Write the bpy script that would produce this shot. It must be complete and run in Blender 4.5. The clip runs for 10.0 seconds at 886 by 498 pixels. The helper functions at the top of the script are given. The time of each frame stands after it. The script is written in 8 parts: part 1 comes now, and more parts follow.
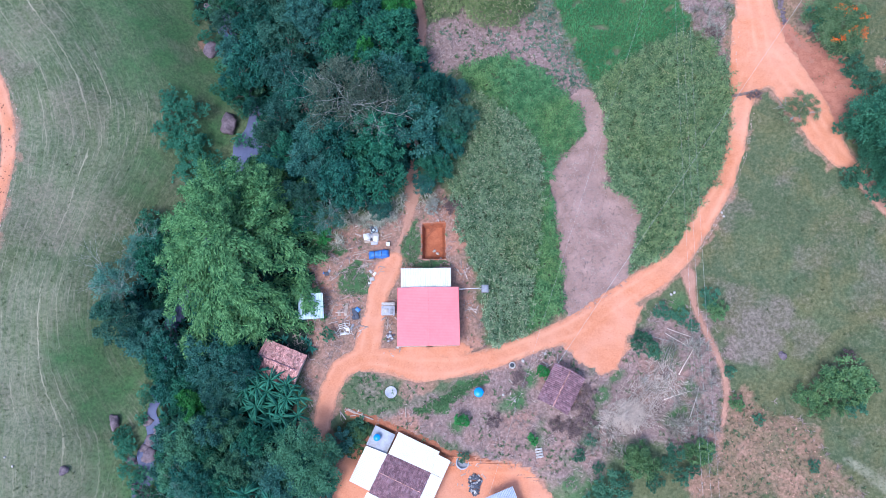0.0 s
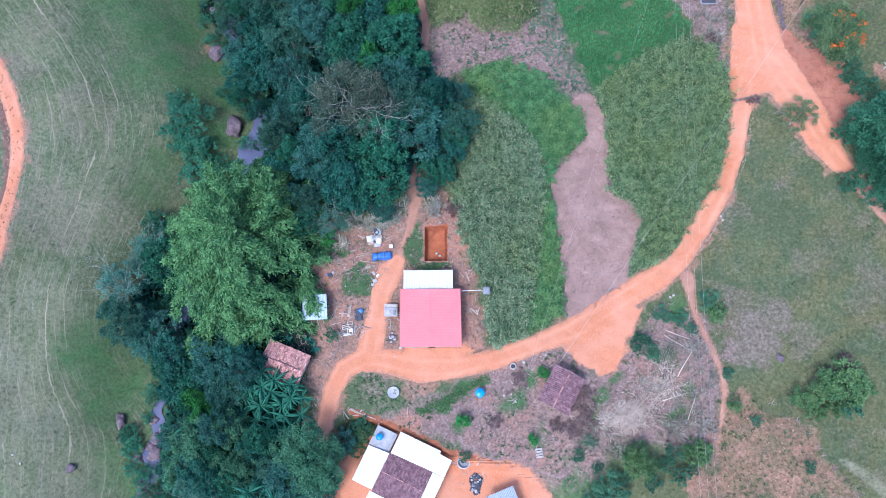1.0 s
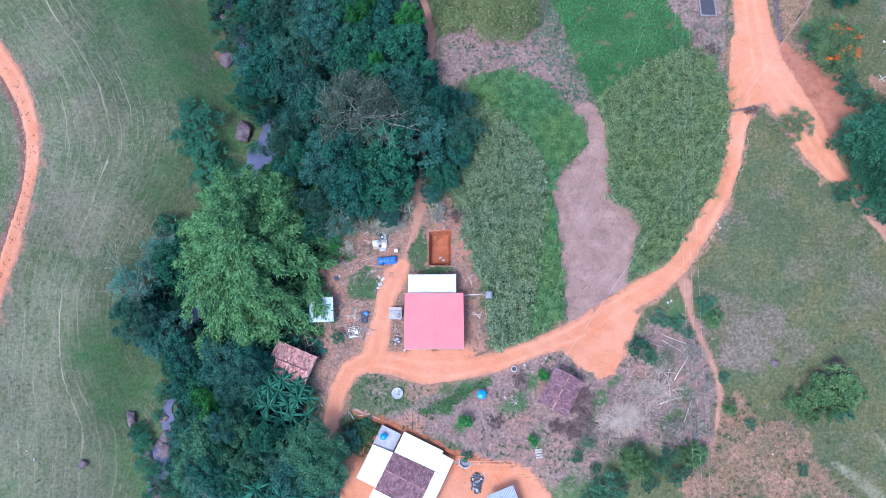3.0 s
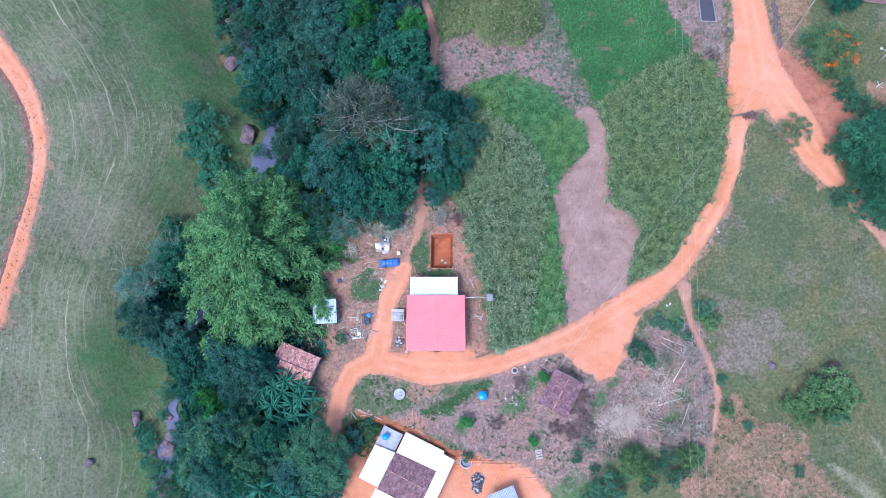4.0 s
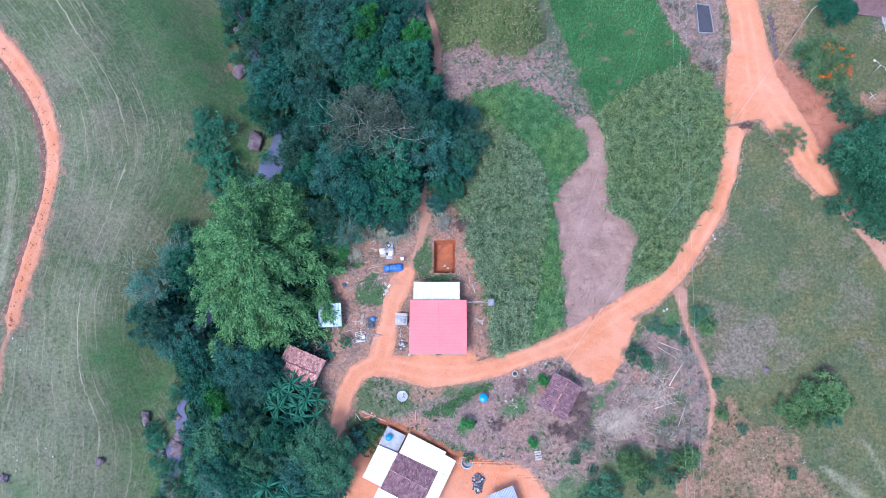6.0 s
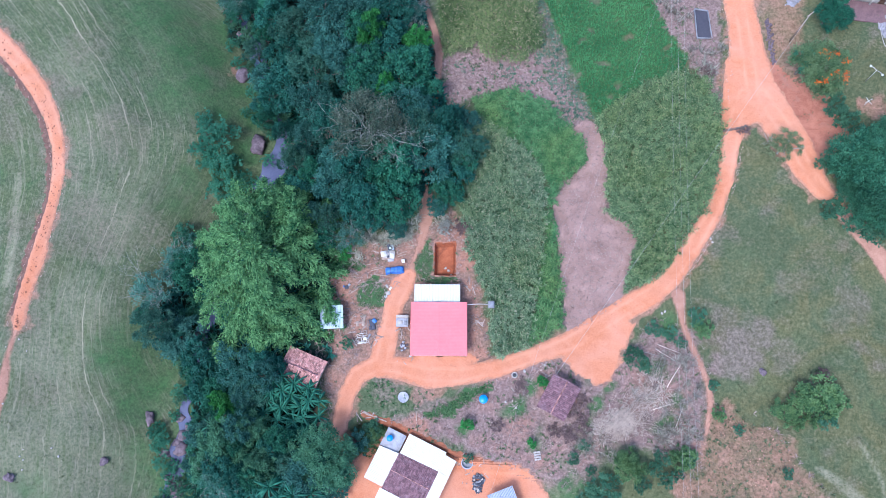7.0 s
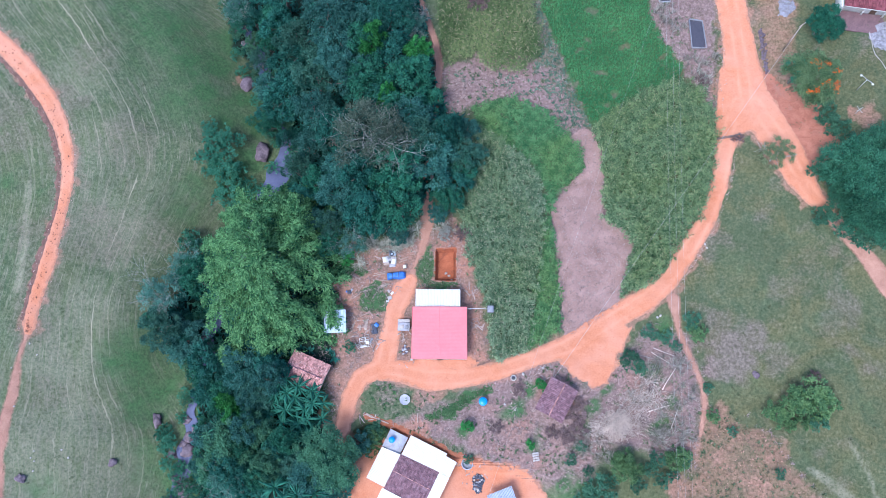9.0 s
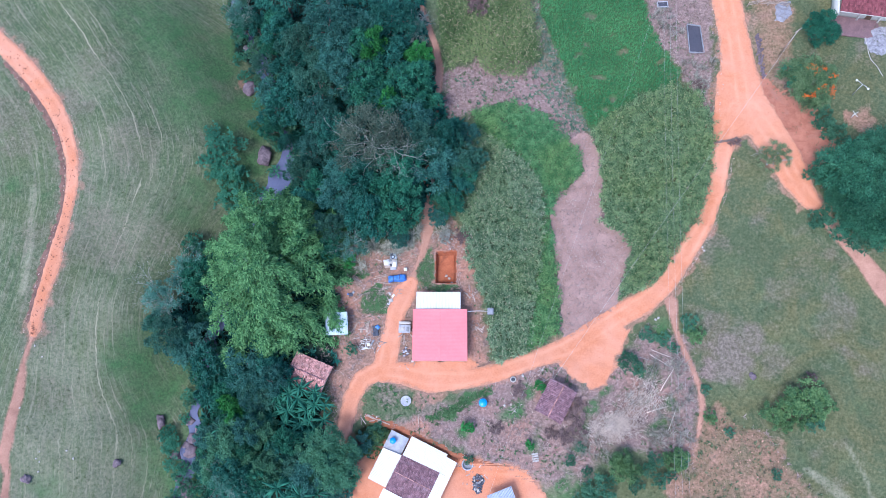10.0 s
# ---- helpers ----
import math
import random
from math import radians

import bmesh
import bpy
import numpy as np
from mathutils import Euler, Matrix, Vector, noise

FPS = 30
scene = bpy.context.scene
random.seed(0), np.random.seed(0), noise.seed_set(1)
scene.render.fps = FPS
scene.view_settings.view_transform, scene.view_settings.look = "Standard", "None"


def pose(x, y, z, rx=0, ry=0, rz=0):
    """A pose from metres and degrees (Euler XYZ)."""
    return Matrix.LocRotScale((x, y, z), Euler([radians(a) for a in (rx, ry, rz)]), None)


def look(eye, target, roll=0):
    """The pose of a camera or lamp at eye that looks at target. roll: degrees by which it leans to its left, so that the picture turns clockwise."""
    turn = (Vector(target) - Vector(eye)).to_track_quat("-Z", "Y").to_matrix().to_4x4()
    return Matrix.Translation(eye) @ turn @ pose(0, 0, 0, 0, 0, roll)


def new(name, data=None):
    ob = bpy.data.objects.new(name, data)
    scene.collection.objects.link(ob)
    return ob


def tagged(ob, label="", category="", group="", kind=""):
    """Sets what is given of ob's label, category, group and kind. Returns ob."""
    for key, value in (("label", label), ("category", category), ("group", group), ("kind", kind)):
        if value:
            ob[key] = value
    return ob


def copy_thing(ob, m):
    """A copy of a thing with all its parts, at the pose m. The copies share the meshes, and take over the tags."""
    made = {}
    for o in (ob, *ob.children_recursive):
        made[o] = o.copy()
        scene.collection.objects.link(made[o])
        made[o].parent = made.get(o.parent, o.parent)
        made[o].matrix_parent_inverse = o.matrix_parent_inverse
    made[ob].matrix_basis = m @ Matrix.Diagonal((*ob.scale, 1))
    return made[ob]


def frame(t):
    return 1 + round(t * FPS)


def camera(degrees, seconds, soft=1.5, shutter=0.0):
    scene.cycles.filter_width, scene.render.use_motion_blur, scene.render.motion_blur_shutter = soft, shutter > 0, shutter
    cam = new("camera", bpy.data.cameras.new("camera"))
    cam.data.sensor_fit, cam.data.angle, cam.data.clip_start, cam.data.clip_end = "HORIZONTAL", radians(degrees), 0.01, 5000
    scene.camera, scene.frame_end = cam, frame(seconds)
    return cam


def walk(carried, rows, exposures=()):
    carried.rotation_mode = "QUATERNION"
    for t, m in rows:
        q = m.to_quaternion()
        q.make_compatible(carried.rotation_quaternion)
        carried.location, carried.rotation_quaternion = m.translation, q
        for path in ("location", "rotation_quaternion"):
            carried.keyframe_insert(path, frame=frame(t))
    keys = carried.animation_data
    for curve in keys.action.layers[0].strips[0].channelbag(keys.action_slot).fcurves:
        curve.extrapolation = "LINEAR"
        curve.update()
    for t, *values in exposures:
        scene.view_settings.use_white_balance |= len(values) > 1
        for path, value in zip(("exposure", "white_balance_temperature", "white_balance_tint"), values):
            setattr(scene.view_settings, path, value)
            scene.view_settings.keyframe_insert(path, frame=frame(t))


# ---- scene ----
cam = camera(54.6, 10.0, soft=0.85)
METRES, EYE, TILT, LEAN, TURN = 15.0, 108.0, -74.4, 0.0, 0.0
ROWS = [
    (0.0, 0.0, 0.0, 0.0, 0.0, 0.0, -0.0),
    (0.5, 0.0015, -0.0494, 0.0117, 0.1, -0.03, -0.13),
    (1.0, 0.0012, -0.0982, 0.0262, 0.16, -0.05, -0.22),
    (1.5, 0.0004, -0.1468, 0.0404, 0.21, -0.08, -0.3),
    (2.0, 0.0007, -0.1955, 0.0527, 0.26, -0.09, -0.42),
    (2.5, 0.0004, -0.2439, 0.0677, 0.33, -0.12, -0.55),
    (4.0, -0.0092, -0.3882, 0.1165, 0.46, -0.21, -0.88),
    (4.5, -0.0083, -0.4367, 0.1292, 0.51, -0.21, -0.95),
    (5.0, -0.0089, -0.4851, 0.1424, 0.55, -0.2, -1.01),
    (5.5, -0.0089, -0.5337, 0.1555, 0.59, -0.2, -1.07),
    (7.0, -0.0015, -0.6774, 0.1913, 0.72, -0.18, -1.2),
    (7.5, 0.0008, -0.7247, 0.2039, 0.75, -0.17, -1.21),
    (8.0, 0.0023, -0.7725, 0.2169, 0.78, -0.17, -1.21),
    (8.5, 0.0047, -0.8193, 0.2296, 0.8, -0.16, -1.17),
    (9.0, 0.0054, -0.8675, 0.2428, 0.79, -0.15, -1.13),
    (9.5, 0.0063, -0.9152, 0.2552, 0.81, -0.14, -1.12),
    (10.0, 0.0069, -0.9621, 0.2679, 0.82, -0.12, -1.1),
]
STOPS, KELVIN, TINT = 1.41, 5600, 15
walk(cam, [(t, pose(0, 0, EYE, TILT, LEAN, TURN) @ pose(METRES * x, METRES * y, METRES * z, 90 + pitch, roll, yaw)) for t, x, y, z, yaw, pitch, roll in ROWS],
     exposures=[(0.0, STOPS, KELVIN, TINT), (10.0, STOPS, KELVIN, TINT)])

# ---------------------------------------------------------------- light: a bright overcast evening
world = bpy.data.worlds.new("sky")
scene.world = world
world.use_nodes = True
sky = world.node_tree.nodes.new("ShaderNodeTexSky")
sky.sky_type, sky.sun_disc = "NISHITA", False
sky.sun_elevation, sky.sun_rotation = radians(60), radians(215)
sky.air_density, sky.dust_density = 1.0, 1.5
background = world.node_tree.nodes["Background"]
background.inputs["Strength"].default_value = 0.13
world.node_tree.links.new(sky.outputs[0], background.inputs["Color"])
sun_data = bpy.data.lights.new("sun", "SUN")
sun_data.energy, sun_data.angle, sun_data.color = 1.4, radians(18), (1.0, 0.96, 0.92)
sun = new("sun", sun_data)
SUN_FROM = Vector((math.sin(radians(215)) * math.cos(radians(60)), math.cos(radians(215)) * math.cos(radians(60)), math.sin(radians(60))))
sun.matrix_world = look(SUN_FROM * 200, (0, 0, 0))


# ---------------------------------------------------------------- materials
def shader(name, rough=0.8, spec=0.3):
    m = bpy.data.materials.new(name)
    m.use_nodes = True
    b = m.node_tree.nodes["Principled BSDF"]
    b.inputs["Roughness"].default_value = rough
    b.inputs["Specular IOR Level"].default_value = spec
    return m, m.node_tree.nodes, m.node_tree.links, b


def node(nodes, kind, **values):
    n = nodes.new(kind)
    for k, v in values.items():
        n.inputs[k].default_value = v
    return n


def noise_at(nodes, links, coord, scale, detail=3.0, rough=0.55, warp=0.0):
    n = node(nodes, "ShaderNodeTexNoise", Scale=scale, Detail=detail, Roughness=rough, Distortion=warp)
    links.new(coord, n.inputs["Vector"])
    return n.outputs["Fac"]


def ramp(nodes, links, fac, stops):
    r = nodes.new("ShaderNodeValToRGB")
    e = r.color_ramp.elements
    while len(e) < len(stops):
        e.new(0.5)
    for i, (p, c) in enumerate(stops):
        e[i].position, e[i].color = p, (c if len(c) == 4 else (*c, 1))
    links.new(fac, r.inputs["Fac"])
    return r.outputs["Color"]


def mix(nodes, links, fac, a, b, mode="MIX"):
    n = nodes.new("ShaderNodeMix")
    n.data_type, n.blend_type, n.clamp_factor = "RGBA", mode, True
    for sock, v in ((n.inputs[0], fac), (n.inputs[6], a), (n.inputs[7], b)):
        if hasattr(v, "is_linked"):
            links.new(v, sock)
        elif isinstance(v, (int, float)):
            sock.default_value = v
        else:
            sock.default_value = (*v, 1) if len(v) == 3 else v
    return n.outputs[2]


def bump(nodes, links, b, fac, strength=0.4, distance=0.05):
    n = node(nodes, "ShaderNodeBump", Strength=strength, Distance=distance)
    links.new(fac, n.inputs["Height"])
    links.new(n.outputs[0], b.inputs["Normal"])


def mottled(name, dark, light, scale=2.0, fine=14.0, rough=0.85, spec=0.25, relief=0.4, depth=0.03, metal=0.0, spots=None, jitter=0.0):
    """A surface whose colour wanders at two scales between dark and light, with fine relief and, if asked, stains."""
    m, n, l, b = shader(name, rough, spec)
    c = n.new("ShaderNodeTexCoord").outputs["Object"]
    big = noise_at(n, l, c, scale, 4.0, 0.6, 0.4)
    small = noise_at(n, l, c, fine, 3.0, 0.7)
    both = n.new("ShaderNodeMath")
    both.operation = "MULTIPLY_ADD"
    l.new(big, both.inputs[0])
    both.inputs[1].default_value = 0.6
    half = n.new("ShaderNodeMath")
    half.operation = "MULTIPLY"
    l.new(small, half.inputs[0])
    half.inputs[1].default_value = 0.4
    l.new(half.outputs[0], both.inputs[2])
    col = ramp(n, l, both.outputs[0], [(0.32, dark), (0.68, light)])
    if spots:
        s = ramp(n, l, noise_at(n, l, c, scale * 0.55, 5.0, 0.7, 1.0), [(0.52, (0, 0, 0)), (0.7, (1, 1, 1))])
        col = mix(n, l, s, col, spots)
    if jitter:
        hue = node(n, "ShaderNodeHueSaturation")
        isl = n.new("ShaderNodeNewGeometry").outputs["Random Per Island"]
        mr = node(n, "ShaderNodeMapRange")
        l.new(isl, mr.inputs[0])
        mr.inputs[3].default_value, mr.inputs[4].default_value = 1 - jitter, 1 + jitter
        l.new(mr.outputs[0], hue.inputs["Value"])
        l.new(col, hue.inputs["Color"])
        col = hue.outputs[0]
    l.new(col, b.inputs["Base Color"])
    b.inputs["Metallic"].default_value = metal
    bump(n, l, b, small, relief, depth)
    return m


def foliage(name, dark, light, gloss=0.5, patch=0.6, odd=None, odd_share=0.1, leafy=0.55, ripe=None):
    """Leaves: each leaf has its own shade, each tree a slight one of its own, and clumps drift together."""
    m, n, l, b = shader(name, gloss, 0.12)
    isl = n.new("ShaderNodeNewGeometry").outputs["Random Per Island"]
    c = n.new("ShaderNodeTexCoord").outputs["Object"]
    drift = noise_at(n, l, c, patch, 2.0)
    s = n.new("ShaderNodeMath")
    s.operation = "MULTIPLY_ADD"
    l.new(isl, s.inputs[0])
    s.inputs[1].default_value = leafy
    dm = node(n, "ShaderNodeMapRange")
    l.new(drift, dm.inputs[0])
    dm.inputs[1].default_value, dm.inputs[2].default_value, dm.inputs[4].default_value = 0.3, 0.7, 1.05 - leafy
    l.new(dm.outputs[0], s.inputs[2])
    stops = [(0.15, dark), (0.85, light)]
    col = ramp(n, l, s.outputs[0], stops)
    if odd:
        pick = n.new("ShaderNodeMath")
        pick.operation = "GREATER_THAN"
        l.new(isl, pick.inputs[0])
        pick.inputs[1].default_value = 1 - odd_share
        col = mix(n, l, pick.outputs[0], col, odd)
    if ripe:
        turned = ramp(n, l, noise_at(n, l, c, 0.11, 4.0, 0.6, 0.8), [(0.44, (0, 0, 0)), (0.66, (0.75, 0.75, 0.75))])
        col = mix(n, l, turned, col, ripe, "MULTIPLY")
    hue = node(n, "ShaderNodeHueSaturation")
    mr = node(n, "ShaderNodeMapRange")
    l.new(n.new("ShaderNodeObjectInfo").outputs["Random"], mr.inputs[0])
    mr.inputs[3].default_value, mr.inputs[4].default_value = 0.82, 1.22
    l.new(mr.outputs[0], hue.inputs["Value"])
    l.new(col, hue.inputs["Color"])
    l.new(hue.outputs[0], b.inputs["Base Color"])
    tr = n.new("ShaderNodeBsdfTranslucent")
    l.new(hue.outputs[0], tr.inputs["Color"])
    ms = node(n, "ShaderNodeMixShader")
    ms.inputs[0].default_value = 0.22
    l.new(b.outputs[0], ms.inputs[1])
    l.new(tr.outputs[0], ms.inputs[2])
    l.new(ms.outputs[0], n["Material Output"].inputs["Surface"])
    return m


def ground_material():
    """Pasture, worn and dry patches, red soil and lush grass, laid out by the ground's own zones."""
    m, n, l, b = shader("pasture", 0.95, 0.1)
    c = n.new("ShaderNodeTexCoord").outputs["Object"]
    z = n.new("ShaderNodeAttribute")
    z.attribute_name = "zones"
    sep = n.new("ShaderNodeSeparateColor")
    l.new(z.outputs["Color"], sep.inputs[0])
    fine = noise_at(n, l, c, 2.6, 4.0, 0.75, 0.3)
    mid = noise_at(n, l, c, 0.45, 4.0, 0.65, 0.6)
    big = noise_at(n, l, c, 0.07, 3.0, 0.6, 0.8)
    grass = ramp(n, l, fine, [(0.3, (0.037, 0.064, 0.032)), (0.52, (0.082, 0.114, 0.061)), (0.72, (0.164, 0.182, 0.114))])
    worn = ramp(n, l, fine, [(0.3, (0.115, 0.125, 0.074)), (0.7, (0.235, 0.235, 0.152))])
    grass = mix(n, l, ramp(n, l, mid, [(0.45, (0, 0, 0)), (0.75, (0.45, 0.45, 0.45))]), grass, worn)
    grass = mix(n, l, ramp(n, l, big, [(0.42, (0, 0, 0)), (0.66, (0.7, 0.7, 0.7))]), grass,
                ramp(n, l, fine, [(0.3, (0.056, 0.078, 0.034)), (0.7, (0.132, 0.152, 0.080))]))

    def edge(src, warp=0.5):
        """Roughens a zone's edge with noise."""
        a = n.new("ShaderNodeMath")
        a.operation = "MULTIPLY_ADD"
        l.new(mid, a.inputs[0])
        a.inputs[1].default_value = warp
        l.new(src, a.inputs[2])
        f = n.new("ShaderNodeMath")
        f.operation = "MULTIPLY_ADD"
        l.new(fine, f.inputs[0])
        f.inputs[1].default_value = warp * 0.9
        l.new(a.outputs[0], f.inputs[2])
        o = node(n, "ShaderNodeMapRange")
        l.new(f.outputs[0], o.inputs[0])
        o.inputs[1].default_value, o.inputs[2].default_value = 0.5 + warp * 0.4, 0.5 + warp * 1.55
        return o.outputs[0]
    z2 = n.new("ShaderNodeAttribute")
    z2.attribute_name = "pastures"
    sep2 = n.new("ShaderNodeSeparateColor")
    l.new(z2.outputs["Color"], sep2.inputs[0])
    tint = noise_at(n, l, c, 0.16, 4.0, 0.6, 1.2)
    olive = mix(n, l, ramp(n, l, tint, [(0.40, (0, 0, 0)), (0.62, (1, 1, 1))]),
                ramp(n, l, fine, [(0.3, (0.038, 0.058, 0.028)), (0.52, (0.074, 0.096, 0.050)), (0.72, (0.124, 0.134, 0.076))]),
                ramp(n, l, fine, [(0.3, (0.060, 0.066, 0.028)), (0.52, (0.118, 0.114, 0.054)), (0.72, (0.180, 0.164, 0.092))]))
    grass = mix(n, l, sep2.outputs[0], grass, olive)
    streak = n.new("ShaderNodeMath")
    streak.operation = "MULTIPLY"
    l.new(sep2.outputs[1], streak.inputs[0])
    l.new(ramp(n, l, fine, [(0.3, (0.35, 0.35, 0.35)), (0.6, (1, 1, 1))]), streak.inputs[1])
    grass = mix(n, l, streak.outputs[0], grass, (0.30, 0.285, 0.20))
    # grazing terraces: broken streaks that follow the hillside, and a few trodden lines
    flow = n.new("ShaderNodeAttribute")
    flow.attribute_name = "contour"
    where = n.new("ShaderNodeSeparateXYZ")
    l.new(c, where.inputs[0])
    lane = n.new("ShaderNodeCombineXYZ")
    l.new(flow.outputs["Fac"], lane.inputs[0])
    slow = n.new("ShaderNodeMath")
    slow.operation = "MULTIPLY"
    l.new(where.outputs[1], slow.inputs[0])
    slow.inputs[1].default_value = 0.09
    l.new(slow.outputs[0], lane.inputs[1])
    bands = noise_at(n, l, lane.outputs[0], 1.5, 4.0, 0.62)
    wisps = noise_at(n, l, lane.outputs[0], 4.2, 3.0, 0.7)

    def west(fac, amount):
        q = n.new("ShaderNodeMath")
        q.operation = "MULTIPLY"
        l.new(fac, q.inputs[0])
        l.new(sep2.outputs[2], q.inputs[1])
        h = n.new("ShaderNodeMath")
        h.operation = "MULTIPLY"
        l.new(q.outputs[0], h.inputs[0])
        h.inputs[1].default_value = amount
        return h.outputs[0]
    grass = mix(n, l, west(ramp(n, l, bands, [(0.50, (0, 0, 0)), (0.66, (1, 1, 1))]), 0.55), grass,
                ramp(n, l, fine, [(0.3, (0.120, 0.123, 0.083)), (0.7, (0.225, 0.212, 0.152))]))
    grass = mix(n, l, west(ramp(n, l, bands, [(0.34, (1, 1, 1)), (0.46, (0, 0, 0))]), 0.5), grass,
                ramp(n, l, fine, [(0.3, (0.042, 0.080, 0.033)), (0.7, (0.120, 0.165, 0.073))]))
    grass = mix(n, l, west(ramp(n, l, wisps, [(0.56, (0, 0, 0)), (0.70, (1, 1, 1))]), 0.6), grass, (0.29, 0.275, 0.20))
    sway = n.new("ShaderNodeMath")
    sway.operation = "MULTIPLY_ADD"
    l.new(mid, sway.inputs[0])
    sway.inputs[1].default_value = 0.9
    l.new(flow.outputs["Fac"], sway.inputs[2])
    for lane_at, wide, amount in ((2.05, 0.09, 0.4), (3.6, 0.04, 0.3), (5.3, 0.055, 0.42), (6.6, 0.05, 0.4), (8.2, 0.05, 0.35), (9.3, 0.04, 0.3), (10.25, 0.08, 0.85), (11.6, 0.05, 0.45), (13.0, 0.06, 0.55), (-4.5, 0.2, 0.3)):
        near = n.new("ShaderNodeMath")
        near.operation = "COMPARE"
        l.new(sway.outputs[0], near.inputs[0])
        near.inputs[1].default_value, near.inputs[2].default_value = lane_at, wide
        gap = n.new("ShaderNodeMath")
        gap.operation = "MULTIPLY"
        l.new(near.outputs[0], gap.inputs[0])
        l.new(ramp(n, l, bands, [(0.40, (0.0, 0.0, 0.0)), (0.58, (1, 1, 1))]), gap.inputs[1])
        grass = mix(n, l, west(gap.outputs[0], amount), grass, (0.33, 0.31, 0.215))
    lush = ramp(n, l, fine, [(0.3, (0.030, 0.080, 0.032)), (0.7, (0.086, 0.168, 0.068))])
    dry = ramp(n, l, fine, [(0.28, (0.112, 0.074, 0.068)), (0.5, (0.212, 0.148, 0.134)), (0.74, (0.37, 0.280, 0.252))])
    dun = ramp(n, l, fine, [(0.28, (0.080, 0.072, 0.052)), (0.5, (0.152, 0.128, 0.100)), (0.74, (0.262, 0.218, 0.180))])
    dry = mix(n, l, z2.outputs["Alpha"], dry, dun)
    soil = ramp(n, l, fine, [(0.28, (0.20, 0.098, 0.070)), (0.72, (0.43, 0.240, 0.178))])
    col = mix(n, l, edge(sep.outputs[2]), grass, lush)
    col = mix(n, l, edge(sep.outputs[1]), col, dry)
    col = mix(n, l, edge(sep.outputs[0]), col, soil)
    # wood floor: litter and undergrowth, near black with the crowns' shade in the colour
    shaded_litter = ramp(n, l, fine, [(0.3, (0.005, 0.014, 0.011)), (0.7, (0.022, 0.042, 0.030))])
    col = mix(n, l, edge(z.outputs["Alpha"]), col, shaded_litter)
    l.new(col, b.inputs["Base Color"])
    bump(n, l, b, fine, 0.6, 0.08)
    return m


M_GROUND = ground_material()
def road_material():
    """Packed orange earth: paler wheel tracks, stony specks, and dusty, greyer margins."""
    m, n, l, b = shader("packed_red_earth", 0.95, 0.1)
    c = n.new("ShaderNodeTexCoord").outputs["Object"]
    w = n.new("ShaderNodeAttribute")
    w.attribute_name = "wear"
    sep = n.new("ShaderNodeSeparateColor")
    l.new(w.outputs["Color"], sep.inputs[0])
    fine, mid, big = noise_at(n, l, c, 5.0, 4.0, 0.7), noise_at(n, l, c, 0.7, 4.0, 0.65, 0.6), noise_at(n, l, c, 0.12, 3.0, 0.6, 0.5)
    col = ramp(n, l, fine, [(0.28, (0.42, 0.152, 0.078)), (0.72, (0.56, 0.230, 0.126))])
    col = mix(n, l, ramp(n, l, mid, [(0.42, (0, 0, 0)), (0.72, (0.45, 0.45, 0.45))]), col, (0.59, 0.285, 0.182))
    col = mix(n, l, ramp(n, l, big, [(0.4, (0, 0, 0)), (0.7, (0.6, 0.6, 0.6))]), col, (0.57, 0.295, 0.208))
    col = mix(n, l, sep.outputs[1], col, (0.615, 0.305, 0.198))
    side = n.new("ShaderNodeMath")
    side.operation = "MULTIPLY_ADD"
    l.new(mid, side.inputs[0])
    side.inputs[1].default_value = 1.3
    l.new(sep.outputs[0], side.inputs[2])
    margin = ramp(n, l, side.outputs[0], [(0.7, (1, 1, 1)), (1.3, (0, 0, 0))])
    col = mix(n, l, margin, col, ramp(n, l, fine, [(0.3, (0.30, 0.135, 0.085)), (0.7, (0.47, 0.25, 0.17))]))
    specks = node(n, "ShaderNodeTexVoronoi", Scale=1.6)
    l.new(c, specks.inputs["Vector"])
    col = mix(n, l, ramp(n, l, specks.outputs["Distance"], [(0.05, (0.55, 0.55, 0.55)), (0.12, (0, 0, 0))]), col, (0.30, 0.12, 0.07))
    l.new(col, b.inputs["Base Color"])
    bump(n, l, b, fine, 0.5, 0.03)
    return m


M_ROAD = road_material()
M_SOIL = mottled("dug_red_earth", (0.17, 0.064, 0.038), (0.37, 0.145, 0.082), 0.7, 5.0, 0.95, 0.1, 0.7, 0.06)
M_STUBBLE = mottled("dry_stubble", (0.185, 0.115, 0.095), (0.40, 0.27, 0.235), 0.35, 8.0, 0.95, 0.1, 0.9, 0.07, spots=(0.30, 0.195, 0.165))
# the stream's blue base colour stands in for reflected sky
M_WATER = mottled("stream_water", (0.075, 0.085, 0.150), (0.115, 0.125, 0.205), 0.4, 3.0, 0.06, 0.8, 0.15, 0.02)
M_POND = mottled("pond_water", (0.05, 0.05, 0.06), (0.08, 0.075, 0.09), 0.4, 3.0, 0.1, 0.5, 0.1, 0.01)
M_ROCK = mottled("river_boulder", (0.06, 0.046, 0.056), (0.24, 0.19, 0.215), 1.2, 7.0, 0.9, 0.2, 0.8, 0.06, spots=(0.10, 0.08, 0.09))
M_STONE = mottled("pale_stone", (0.28, 0.26, 0.24), (0.52, 0.49, 0.46), 2.0, 9.0, 0.9)
M_CONCRETE = mottled("grey_concrete", (0.26, 0.27, 0.3), (0.46, 0.47, 0.52), 1.2, 9.0, 0.9, 0.2, 0.4, 0.02, spots=(0.3, 0.29, 0.29))
M_PLASTER = mottled("cream_plaster", (0.50, 0.42, 0.35), (0.68, 0.60, 0.52), 0.9, 8.0, 0.9)
